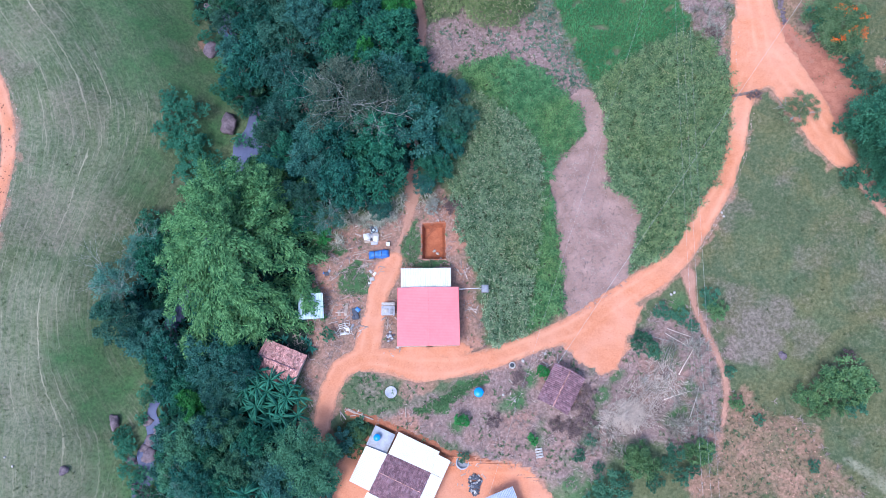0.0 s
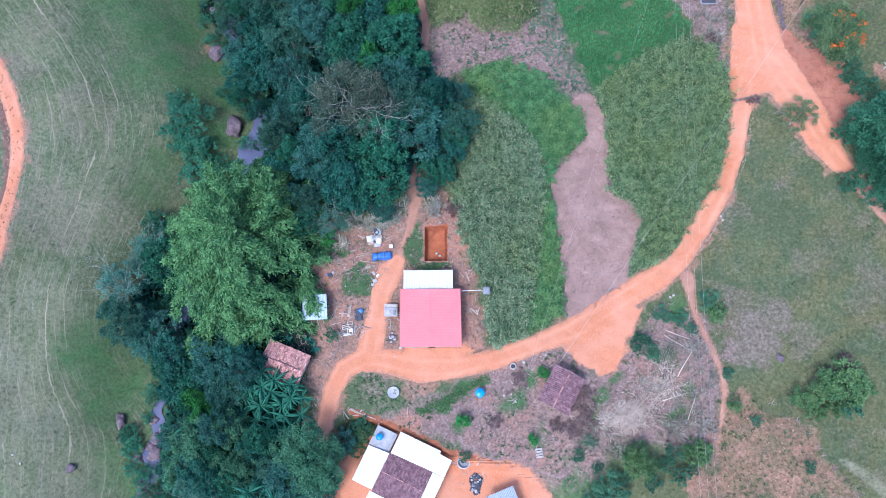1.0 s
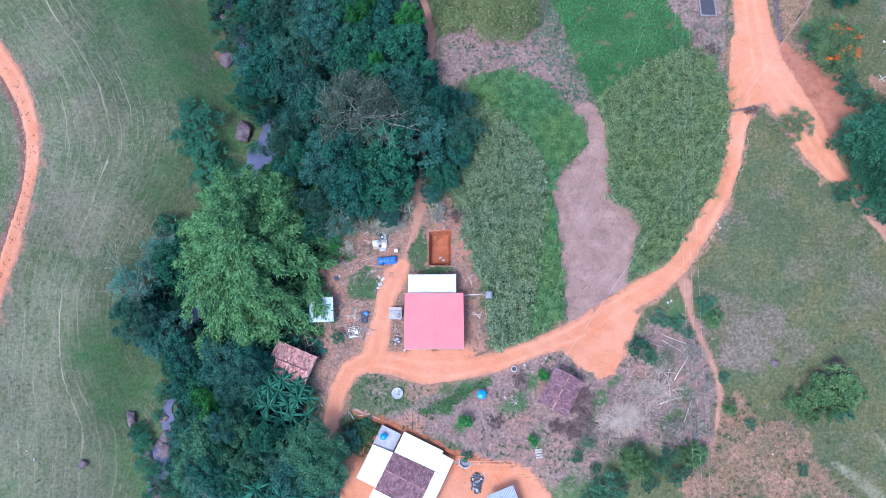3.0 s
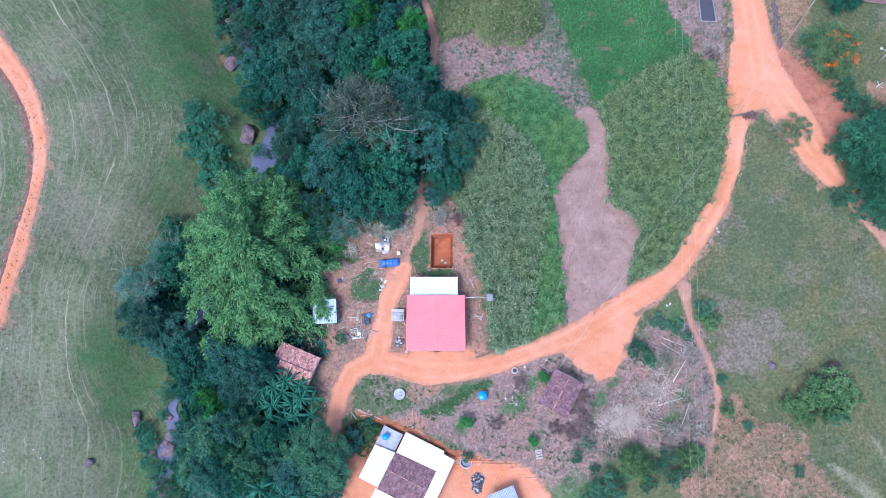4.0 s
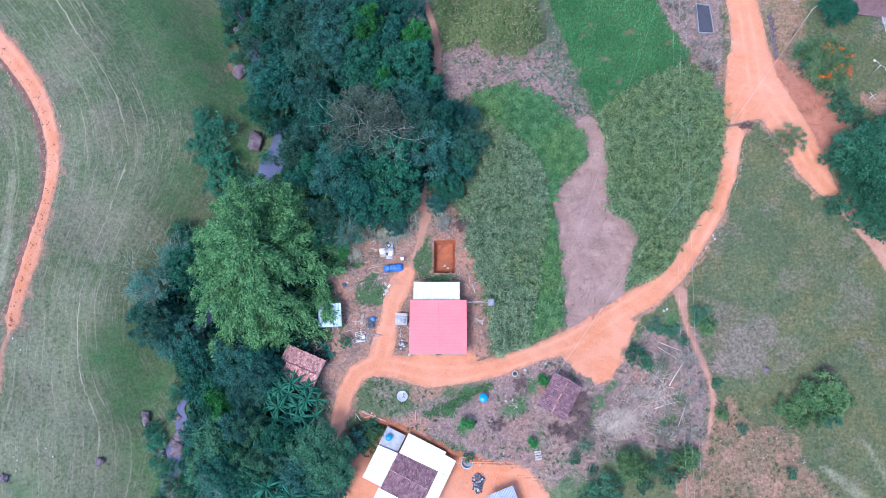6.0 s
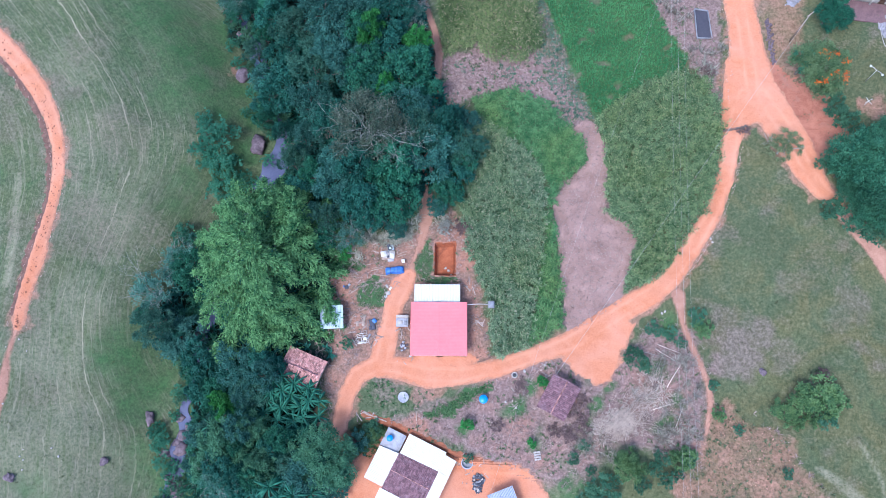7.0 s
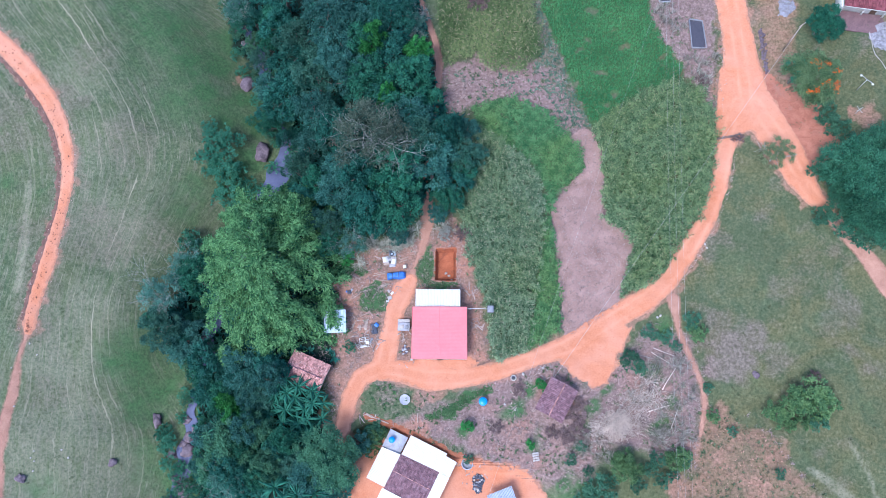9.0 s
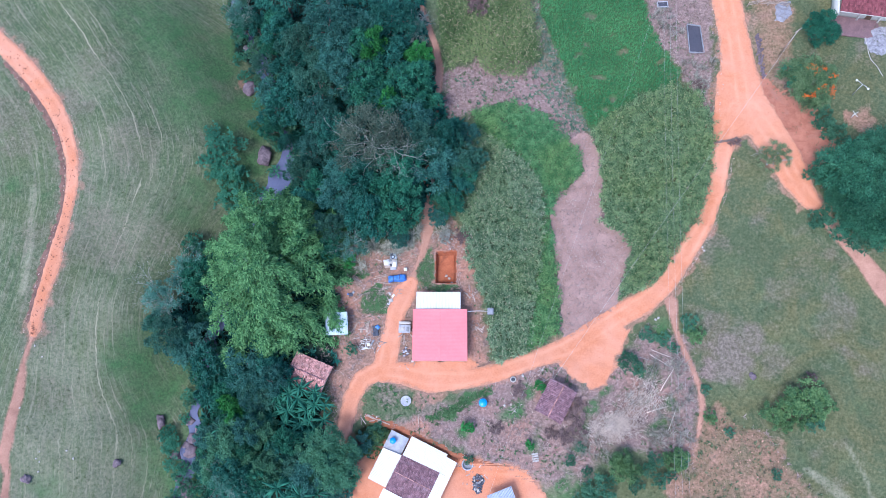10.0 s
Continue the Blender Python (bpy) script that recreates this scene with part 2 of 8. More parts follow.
M_PINK = mottled("red_painted_sheet", (0.67, 0.155, 0.165), (0.76, 0.20, 0.205), 0.25, 2.5, 0.5, 0.4, 0.1, 0.005, spots=(0.72, 0.19, 0.20))
M_WHITE = mottled("white_painted_sheet", (0.56, 0.56, 0.525), (0.655, 0.655, 0.62), 0.5, 3.0, 0.5, 0.35, 0.1, 0.005, spots=(0.62, 0.61, 0.555))
M_TILE = mottled("weathered_clay_tile", (0.100, 0.054, 0.066), (0.260, 0.150, 0.168), 2.4, 8.0, 0.9, 0.2, 0.6, 0.03, spots=(0.20, 0.135, 0.155), jitter=0.3)
M_TILE_OLD = mottled("pale_clay_tile", (0.25, 0.110, 0.098), (0.56, 0.31, 0.275), 3.2, 7.0, 0.9, 0.2, 0.6, 0.03, spots=(0.36, 0.25, 0.23), jitter=0.45)
M_TIN = mottled("galvanised_sheet", (0.33, 0.42, 0.50), (0.52, 0.62, 0.70), 0.8, 6.0, 0.45, 0.5, 0.2, 0.01, metal=0.35, spots=(0.5, 0.5, 0.5))
M_BLUE = mottled("blue_plastic", (0.008, 0.19, 0.56), (0.02, 0.30, 0.74), 2.0, 10.0, 0.4, 0.5, 0.1, 0.005)
M_TARP = mottled("blue_tarpaulin", (0.018, 0.085, 0.34), (0.06, 0.22, 0.58), 2.0, 9.0, 0.5, 0.5, 0.5, 0.03)
M_WOOD = mottled("weathered_timber", (0.20, 0.15, 0.12), (0.46, 0.38, 0.32), 2.5, 12.0, 0.9)
M_POST = mottled("grey_post_timber", (0.10, 0.08, 0.07), (0.24, 0.2, 0.18), 2.5, 12.0, 0.9)
M_GREY = mottled("grey_weathered_metal", (0.16, 0.17, 0.19), (0.30, 0.31, 0.34), 1.5, 9.0, 0.7)
M_STEEL = mottled("galvanised_steel", (0.45, 0.46, 0.48), (0.62, 0.63, 0.65), 3.0, 14.0, 0.45, 0.5, 0.1, 0.005, metal=0.3)
M_DARK = mottled("dark_scrap", (0.03, 0.035, 0.05), (0.10, 0.11, 0.14), 3.0, 12.0, 0.7)
M_GLASS = mottled("dark_window_pane", (0.02, 0.025, 0.03), (0.05, 0.055, 0.06), 1.0, 4.0, 0.08, 0.5, 0.0, 0.001)
M_DOOR = mottled("brown_door", (0.12, 0.07, 0.045), (0.2, 0.12, 0.08), 2.0, 10.0, 0.6)
M_BARK = mottled("bark", (0.09, 0.07, 0.06), (0.22, 0.185, 0.165), 2.0, 10.0, 0.95)
M_PALE_BARK = mottled("pale_bark", (0.20, 0.21, 0.19), (0.42, 0.42, 0.39), 2.0, 10.0, 0.9)
M_WIRE = mottled("aluminium_wire", (0.36, 0.37, 0.36), (0.5, 0.5, 0.48), 2.0, 10.0, 0.6)
L_DARK = foliage("dark_leaves", (0.004, 0.042, 0.035), (0.034, 0.152, 0.112))
L_MID = foliage("mid_leaves", (0.005, 0.052, 0.036), (0.038, 0.170, 0.100))
L_SLATE = foliage("slate_green_leaves", (0.007, 0.050, 0.044), (0.053, 0.165, 0.132))
L_OLIVE_DARK = foliage("dull_olive_leaves", (0.009, 0.054, 0.040), (0.056, 0.152, 0.106))
L_GREY = foliage("greyish_leaves", (0.020, 0.044, 0.032), (0.098, 0.128, 0.092))
L_BRIGHT = foliage("bright_leaves", (0.010, 0.092, 0.020), (0.060, 0.270, 0.075))
L_OLIVE = foliage("olive_leaves", (0.026, 0.082, 0.038), (0.132, 0.236, 0.092))
L_SAPLING = foliage("pale_sapling_leaves", (0.070, 0.115, 0.055), (0.24, 0.29, 0.15))
L_SILVER = foliage("silvery_leaves", (0.024, 0.104, 0.080), (0.125, 0.290, 0.225))
L_BAMBOO = foliage("bamboo_leaves", (0.012, 0.085, 0.034), (0.175, 0.385, 0.150), patch=0.75, leafy=0.55)
L_BANANA = foliage("banana_leaves", (0.008, 0.072, 0.050), (0.052, 0.215, 0.142), 0.5)
L_FLAME = foliage("flame_tree_leaves", (0.030, 0.085, 0.038), (0.160, 0.250, 0.118))
M_FLOWER = foliage("orange_blossom", (0.50, 0.085, 0.018), (0.68, 0.20, 0.04), 0.6)
L_MAIZE = foliage("tasselled_maize", (0.042, 0.104, 0.056), (0.260, 0.365, 0.215), 0.65, odd=(0.34, 0.36, 0.25), odd_share=0.09, patch=0.9, leafy=0.55, ripe=(1.0, 1.0, 0.80))
L_MAIZE_SUN = foliage("ripening_maize", (0.038, 0.100, 0.048), (0.245, 0.358, 0.180), 0.65, odd=(0.32, 0.36, 0.21), odd_share=0.05, patch=0.9, leafy=0.55, ripe=(1.10, 1.0, 0.78))
L_YOUNG = foliage("young_maize", (0.032, 0.132, 0.055), (0.160, 0.350, 0.142), 0.65, patch=0.8, leafy=0.55, ripe=(1.35, 1.0, 0.8))
L_CANE = foliage("yellowing_maize", (0.07, 0.135, 0.05), (0.28, 0.36, 0.15), odd=(0.42, 0.38, 0.24), odd_share=0.12, patch=0.12)
L_FODDER = foliage("fodder_grass", (0.022, 0.135, 0.052), (0.10, 0.30, 0.115), patch=0.15, odd=(0.2, 0.26, 0.12), odd_share=0.03)
L_GRASS = foliage("pasture_grass", (0.052, 0.083, 0.038), (0.140, 0.168, 0.084), patch=0.1)
L_WEED = foliage("green_weeds", (0.03, 0.09, 0.035), (0.115, 0.21, 0.09), patch=0.2)
L_GRASS_EAST = foliage("olive_pasture_grass", (0.048, 0.064, 0.030), (0.124, 0.130, 0.068), patch=0.1)
L_BROWN = foliage("withered_leaves", (0.07, 0.048, 0.048), (0.23, 0.165, 0.158))
L_BUSH = foliage("bush_leaves", (0.020, 0.082, 0.050), (0.085, 0.205, 0.120))
L_BANK = foliage("bank_leaves", (0.014, 0.096, 0.058), (0.070, 0.232, 0.140))
L_TUFT = foliage("fallow_tufts", (0.040, 0.095, 0.062), (0.135, 0.215, 0.145), patch=0.3)
L_SHADE = foliage("shade_tree_leaves", (0.009, 0.060, 0.036), (0.060, 0.188, 0.108))
L_PALE = foliage("whitish_leaves", (0.20, 0.21, 0.18), (0.46, 0.47, 0.42), 0.7)
L_MOUND = foliage("soft_green_leaves", (0.018, 0.080, 0.048), (0.085, 0.220, 0.122))
L_BLEACHED = foliage("bleached_fronds", (0.50, 0.41, 0.36), (0.82, 0.73, 0.65), 0.8, patch=0.3)
M_PIT = mottled("pit_earth", (0.20, 0.060, 0.030), (0.43, 0.150, 0.078), 0.5, 6.0, 0.95, 0.1, 0.7, 0.05, spots=(0.15, 0.055, 0.036))
M_REDBANK = mottled("red_bank_earth", (0.24, 0.092, 0.062), (0.44, 0.190, 0.128), 0.6, 5.0, 0.95, 0.1, 0.7, 0.06, spots=(0.32, 0.16, 0.12))
M_PATH = mottled("trodden_earth", (0.27, 0.14, 0.10), (0.44, 0.25, 0.18), 0.6, 5.0, 0.95, 0.1, 0.5, 0.03)
M_BANK = mottled("dark_cut_bank", (0.09, 0.055, 0.045), (0.24, 0.14, 0.11), 0.8, 5.0, 0.95, 0.1, 0.8, 0.06)
L_WEED_DRY = foliage("dusty_weeds", (0.045, 0.080, 0.040), (0.15, 0.19, 0.105), patch=0.2)
L_DUN = foliage("dun_grass", (0.085, 0.085, 0.055), (0.26, 0.225, 0.165), 0.8, patch=0.3)
L_STRAW = foliage("dead_stalks", (0.17, 0.125, 0.11), (0.48, 0.385, 0.35), 0.8, patch=0.3)


# ---------------------------------------------------------------- mesh tools
class Mesh:
    """Gathers vertices and faces of one mesh."""

    def __init__(self):
        self.v, self.f, self.count = [], [], 0

    def add(self, verts, faces):
        verts = np.asarray(verts, float).reshape(-1, 3)
        self.v.append(verts)
        self.f.append(np.asarray(faces, int) + self.count)
        self.count += len(verts)
        return self

    def box(self, c, s, turn=0.0, bevel=0.02, tip=0.0):
        """A box with chamfered edges: centre, size, turn about z and tip about its own x, in degrees."""
        b = min(bevel, 0.3 * min(s))
        hx, hy, hz = s[0] / 2, s[1] / 2, s[2] / 2
        ring = [(-hx + b, -hy), (hx - b, -hy), (hx, -hy + b), (hx, hy - b), (hx - b, hy), (-hx + b, hy), (-hx, hy - b), (-hx, -hy + b)]
        ins = [(x * (1 - b / hx), y * (1 - b / hy)) for x, y in ring]
        v = [(x, y, -hz) for x, y in ins] + [(x, y, -hz + b) for x, y in ring] + [(x, y, hz - b) for x, y in ring] + [(x, y, hz) for x, y in ins]
        v = np.array(v) @ rot(tip, turn).T + np.asarray(c, float)
        f = []
        for k in range(3):
            for i in range(8):
                j = (i + 1) % 8
                f.append((8 * k + i, 8 * k + j, 8 * k + 8 + j, 8 * k + 8 + i))
        for k, o in ((24, 1), (0, -1)):
            q = [k + i for i in range(8)][::o]
            f += [(q[0], q[1], q[2], q[7]), (q[2], q[3], q[6], q[7]), (q[3], q[4], q[5], q[6])]
        return self.add(v, f)

    def tube(self, points, radii, sides=8):
        """A round bar along points, with a radius at each, closed by flat ends."""
        p = np.asarray(points, float)
        r = np.broadcast_to(np.asarray(radii, float), (len(p),))
        d = np.gradient(p, axis=0)
        d /= np.linalg.norm(d, axis=1)[:, None] + 1e-9
        up = np.where(np.abs(d[:, 2:3]) > 0.9, [[1.0, 0, 0]], [[0, 0, 1.0]])
        a = np.cross(d, up)
        a /= np.linalg.norm(a, axis=1)[:, None]
        b = np.cross(d, a)
        t = np.arange(sides) * 2 * math.pi / sides
        v = p[:, None] + r[:, None, None] * (np.cos(t)[None, :, None] * a[:, None] + np.sin(t)[None, :, None] * b[:, None])
        n = len(p)
        f = [(sides * k + i, sides * k + (i + 1) % sides, sides * (k + 1) + (i + 1) % sides, sides * (k + 1) + i) for k in range(n - 1) for i in range(sides)]
        v = np.concatenate([v.reshape(-1, 3), p[:1], p[-1:]])
        self.add(v, f)
        base = self.count - len(v)
        tri = [(base + n * sides, base + (i + 1) % sides, base + i) for i in range(sides)]
        tri += [(base + n * sides + 1, base + (n - 1) * sides + i, base + (n - 1) * sides + (i + 1) % sides) for i in range(sides)]
        self.f.append(np.array(tri))
        return self

    def lathe(self, c, profile, sides=20):
        """A turned shape: (radius, height) pairs from the foot up."""
        t = np.arange(sides) * 2 * math.pi / sides
        v = [(c[0] + r * math.cos(a), c[1] + r * math.sin(a), c[2] + h) for r, h in profile for a in t]
        n = len(profile)
        self.add(v, [(sides * k + i, sides * k + (i + 1) % sides, sides * (k + 1) + (i + 1) % sides, sides * (k + 1) + i) for k in range(n - 1) for i in range(sides)])
        return self

    def data(self, name, material, smooth=False):
        v = np.concatenate(self.v)
        me = bpy.data.meshes.new(name)
        loops, starts, k = [], [], 0
        for f in self.f:
            loops.append(f.ravel())
            starts.append(k + np.arange(len(f)) * f.shape[1])
            k += f.size
        loops, starts = np.concatenate(loops), np.concatenate(starts)
        me.vertices.add(len(v))
        me.vertices.foreach_set("co", v.ravel())
        me.loops.add(len(loops))
        me.loops.foreach_set("vertex_index", loops.astype(np.int32))
        me.polygons.add(len(starts))
        me.polygons.foreach_set("loop_start", starts.astype(np.int32))
        me.update(calc_edges=True)
        if smooth:
            me.polygons.foreach_set("use_smooth", np.ones(len(starts), bool))
        me.materials.append(material)
        return me


def rot(rx, rz, ry=0.0):
    return np.array(Euler((radians(rx), radians(ry), radians(rz))).to_matrix())


def thing(name, label, category, group="", kind="", at=(0, 0, 0), turn=0.0):
    """An empty at the base of a thing, for its parts."""
    ob = new(name)
    ob.empty_display_size = 0.2
    ob.matrix_basis = pose(*at, 0, 0, turn)
    return tagged(ob, label, category, group, kind)


def part(name, mesh, material, parent, label="", smooth=False):
    ob = new(name, mesh.data(name, material, smooth))
    ob.parent = parent
    return tagged(ob, label) if label else ob


def single(name, mesh, material, label, category, group="", kind="", smooth=False):
    return tagged(new(name, mesh.data(name, material, smooth)), label, category, group, kind)


def smooth01(a, lo, hi):
    t = np.clip((a - lo) / (hi - lo), 0, 1)
    return t * t * (3 - 2 * t)


def away_from_line(x, y, line):
    """The distance to a polyline, and the half width there; line: (x, y, half width)."""
    best, width = np.full(np.shape(x), 1e9), np.zeros(np.shape(x))
    for (ax, ay, aw), (bx, by, bw) in zip(line, line[1:]):
        dx, dy = bx - ax, by - ay
        t = np.clip(((x - ax) * dx + (y - ay) * dy) / (dx * dx + dy * dy + 1e-9), 0, 1)
        d = np.hypot(x - ax - t * dx, y - ay - t * dy) - (aw + t * (bw - aw))
        best = np.minimum(best, d)
    return best


def away_from_area(x, y, area):
    """The signed distance to a polygon, negative inside."""
    best, inside = np.full(np.shape(x), 1e9), np.zeros(np.shape(x), bool)
    for (ax, ay), (bx, by) in zip(area, area[1:] + area[:1]):
        dx, dy = bx - ax, by - ay
        t = np.clip(((x - ax) * dx + (y - ay) * dy) / (dx * dx + dy * dy + 1e-9), 0, 1)
        best = np.minimum(best, np.hypot(x - ax - t * dx, y - ay - t * dy))
        cross = (ay > y) != (by > y)
        inside ^= cross & (x < (bx - ax) * (y - ay) / (by - ay + 1e-12) + ax)
    return np.where(inside, -best, best)


def ripple(x, y, size, seed=0.0):
    """A cheap smooth noise, -1 to 1, with features about size metres across."""
    k = 2 * math.pi / (size * 2.2)
    s = seed * 1.7
    return (np.sin(k * (x * 0.9 + y * 0.5) + s + 1.3 * np.sin(k * 0.7 * y + s)) + np.sin(k * 1.3 * (y * 0.8 - x * 0.6) + 2.1 * s + 1.1 * np.sin(k * 0.9 * x - s))
            + 0.6 * np.sin(k * 2.1 * (x * 0.3 + y) + 0.7 * s + np.sin(k * 1.7 * x))) / 2.6


# -- lie of the land
STREAM_Y = [-60, -20, -1, 6, 9.3, 21.7, 35.6, 45.8, 51.4, 60, 68.9, 79.8, 110]
STREAM_X = [-46, -41, -40.2, -38.9, -39.3, -37.6, -34.0, -30.2, -27.3, -29.5, -33.5, -38.8, -52]
PAD = [(-14.5, 5.5), (-11.8, 8.0), (-8.0, 7.2), (-4.2, 5.4), (3.4, 2.3), (9.0, 2.2), (13.0, 0.8), (16.0, -2.0), (17.0, -30.0), (-18.0, -30.0), (-17.0, 2.0)]
PIT = [(-2.65, 28.95), (0.2, 29.0), (0.15, 33.7), (-2.65, 33.55)]
POND = [(36.15, 66.3), (38.4, 66.2), (38.0, 70.9), (36.0, 71.2)]


def height(x, y):
    """The ground's height: a yard on a shelf between a stream's gully and rising pasture."""
    x, y = np.asarray(x, float), np.asarray(y, float)
    d = x - np.interp(y, STREAM_Y, STREAM_X)
    east = 9.6 * smooth01(d, 1.6, 17.0) - 10.0 + 0.4 * smooth01(d, 15, 30)
    west = -10.0 + 6.2 * smooth01(-d, 1.2, 15.0) + 4.2 * smooth01(-d, 11, 26) + 0.07 * np.clip(-d - 20, 0, 400)
    z = np.where(d > 0, east, west)
    z = z + 0.10 * np.clip(x - 22, 0, 26) + 0.05 * np.clip(x - 48, 0, 900) + 0.12 * np.clip(x - 38, 0, 22) * smooth01(y, 25, 50)
    z = z + 0.22 * np.sin(x * 0.31 + 1.2 * np.sin(y * 0.17)) * np.sin(y * 0.27 + 0.8) * smooth01(np.abs(d), 3, 9)
    pad = smooth01(away_from_area(x, y, PAD), 0.9, -0.5)
    z = z + pad * (np.minimum(z, -1.9) - z) * smooth01(x, -22, -15)
    z = z - 1.6 * smooth01(away_from_area(x, y, PIT), 0.12, -0.3) - 0.9 * smooth01(away_from_area(x, y, POND), 0.0, -0.35)
    far = np.clip(np.hypot(x, y - 35) - 120, 0, 5000)
    return z + (18 * np.sin(x * 0.006 + 1) * np.cos(y * 0.007) + 0.03 * far) * smooth01(far, 0, 500)
# -- end of the land


def on_land(x, y):
    return float(height(np.array([x]), np.array([y]))[0])


ROADS = {
    "valley_road": [(42.27, 81.26, 2.2), (42.07, 75.00, 2.1), (42.81, 69.04, 2.1), (43.04, 64.11, 2.5), (43.32, 59.36, 3.2), (43.55, 55.59, 3.3)],
    "branch": [(42.18, 56.63, 2.2), (40.70, 52.53, 1.9), (39.82, 48.90, 1.3), (38.77, 43.63, 1.25), (36.73, 38.34, 1.35), (33.77, 33.65, 1.4), (30.81, 29.38, 1.6), (27.63, 26.43, 1.7), (23.99, 24.38, 1.75), (19.88, 21.69, 1.9), (16.17, 19.46, 1.6), (11.69, 17.82, 1.2), (6.45, 15.87, 1.3), (1.62, 14.81, 1.4), (-3.22, 14.68, 1.9), (-7.27, 15.54, 1.6), (-10.37, 15.90, 1.4), (-12.91, 14.49, 1.35), (-14.24, 11.83, 1.2), (-14.79, 8.66, 1.15), (-15.22, 6.30, 0.9)],
    "yard_drive": [(-9.72, 15.90, 1.8), (-9.35, 18.6, 1.6), (-8.9, 20.6, 1.45), (-8.60, 22.08, 1.35), (-8.22, 24.59, 1.35), (-7.20, 27.13, 1.7), (-6.4, 28.7, 1.1)],
    "east_road": [(44.57, 56.45, 2.8), (46.57, 52.08, 2.6), (48.53, 48.15, 2.5), (49.83, 44.58, 2.0), (51.5, 41.4, 1.4), (53.64, 39.33, 0.7)],
    "west_road": [(-78.61, 72.23, 1.3), (-72.86, 66.49, 1.3), (-69.54, 63.52, 1.5), (-65.89, 59.81, 1.5), (-62.79, 55.96, 1.4), (-60.15, 51.66, 1.15), (-58.47, 46.97, 0.95), (-58.11, 42.55, 0.9), (-58.45, 38.13, 0.85), (-58.95, 34.57, 0.85), (-59.35, 31.11, 1.1), (-60.15, 27.27, 1), (-60.68, 23.89, 0.9), (-60.91, 20.96, 0.9), (-60.86, 19.97, 0.5)],
}
COURT = [(14.94, 18.86), (18.64, 21.01), (23.56, 23.55), (25.27, 22.30), (24.24, 19.45), (23.40, 17.03), (21.74, 14.44), (20.52, 13.77), (18.51, 14.36), (17.06, 15.43), (15.47, 17.24)]
APRON = [(-6.09, 16.37), (-4.92, 17.54), (2.38, 17.89), (4.01, 17.28), (2.41, 15.80), (-3.23, 15.00)]
JUNCTION = [(39.95, 63.38), (44.96, 62.07), (47.32, 56.22), (48.52, 51.53), (45.42, 52.42), (43.24, 51.84), (41.78, 51.21), (39.22, 50.52), (38.98, 54.09)]
FOOTPATHS = {
    "south": [(31.46, 26.44, 0.8), (31.70, 24.37, 0.42), (31.93, 22.33, 0.24), (33.02, 19.08, 0.26), (34.07, 16.27, 0.26), (34.88, 13.90, 0.24), (34.98, 11.18, 0.3), (34.2, 7.5, 0.16)],
    "north": [(-4.95, 32.33, 0.25), (-4.43, 34.91, 0.5), (-4.08, 37.54, 0.85), (-4.07, 40.25, 0.7), (-4.22, 42.53, 0.5)],
    "yard": [(-6.26, 28.87, 0.3), (-5.51, 31.46, 0.15), (-4.43, 34.91, 0.2)],
    "field_edge": [(-4.69, 43.90, 0.4), (-3.26, 56.03, 0.4), (-2.91, 63.69, 0.5), (-3.73, 67.74, 0.4), (-5.89, 73.86, 0.35), (-6.77, 78.88, 0.35)],
    "east": [(54.19, 37.91, 0.9), (56.03, 35.44, 0.8), (58.28, 32.79, 0.9), (60.88, 29.04, 1.3), (63.94, 25.00, 1.5)],
    "west": [(-60.82, 20.30, 0.3), (-61.20, 18.63, 0.16), (-61.64, 16.01, 0.14), (-61.72, 14.00, 0.4), (-61.81, 11.19, 0.5), (-62.18, 8.00, 0.55), (-62.18, 5.26, 0.6), (-62.50, 2.94, 0.55), (-61.84, 0.28, 0.25), (-61.77, -3.50, 0.4)],
}
TRACKS = [[(-63.64, 42.29, 0.3), (-63.26, 36.94, 0.35), (-63.03, 31.78, 0.3), (-63.11, 25.86, 0.25)], [(53.99, 6.53, 0.05), (55.87, 2.86, 0.06), (56.56, -0.78, 0.06)], [(48.04, 3.42, 0.1), (49.47, 2.49, 0.4), (51.22, 1.14, 0.5), (54.58, -1.91, 0.6)]]
YARD2 = [(-16.18, -3.25), (-15.83, -1.12), (-13.67, 1.53), (-12.56, 3.33), (-8.70, 6.94), (-4.20, 6.77), (0.21, 4.25), (4.15, 3.64), (8.08, 3.20), (10.87, 2.05), (12.5, 0.29), (13.5, -1.04), (13.8, -3.30)]
TRAMPLED = [(-16.99, 29.16), (-12.18, 34.02), (-8.82, 34.90), (-4.62, 35.78), (-0.47, 39.02), (2.12, 35.99), (3.46, 29.07), (4.75, 24.01), (5.29, 19.09), (4.02, 16.64), (-8.11, 16.33), (-12.96, 15.46), (-15.86, 9.03), (-17.27, 12.19), (-19.27, 18.62), (-17.51, 23.63)]
DRY_SOUTH = [(-7.84, 8.80), (0.08, 10.95), (8.06, 16.30), (16.13, 17.66), (18.50, 13.72), (24.21, 17.84), (28.28, 22.31), (32.98, 21.12), (34.45, 13.11), (33.36, 5.40), (27.61, 5.29), (22.23, 5.95), (16.66, -0.24), (12.95, 0.43), (4.14, 4.02), (-1.41, 6.21)]
SOIL_SE = [(34.73, 10.79), (39.25, 9.70), (42.84, 7.83), (46.13, 3.01), (49.49, -0.94), (29.55, -2.16), (33.25, 3.13)]
FIELD_STUBBLE = [(19.30, 53.00), (20.85, 52.63), (22.09, 47.96), (22.07, 38.61), (25.26, 37.09), (26.39, 34.61), (24.39, 29.43), (23.65, 26.06), (18.67, 21.84), (16.04, 20.95), (15.11, 31.02), (14.11, 40.58), (19.84, 47.02), (16.67, 51.21)]
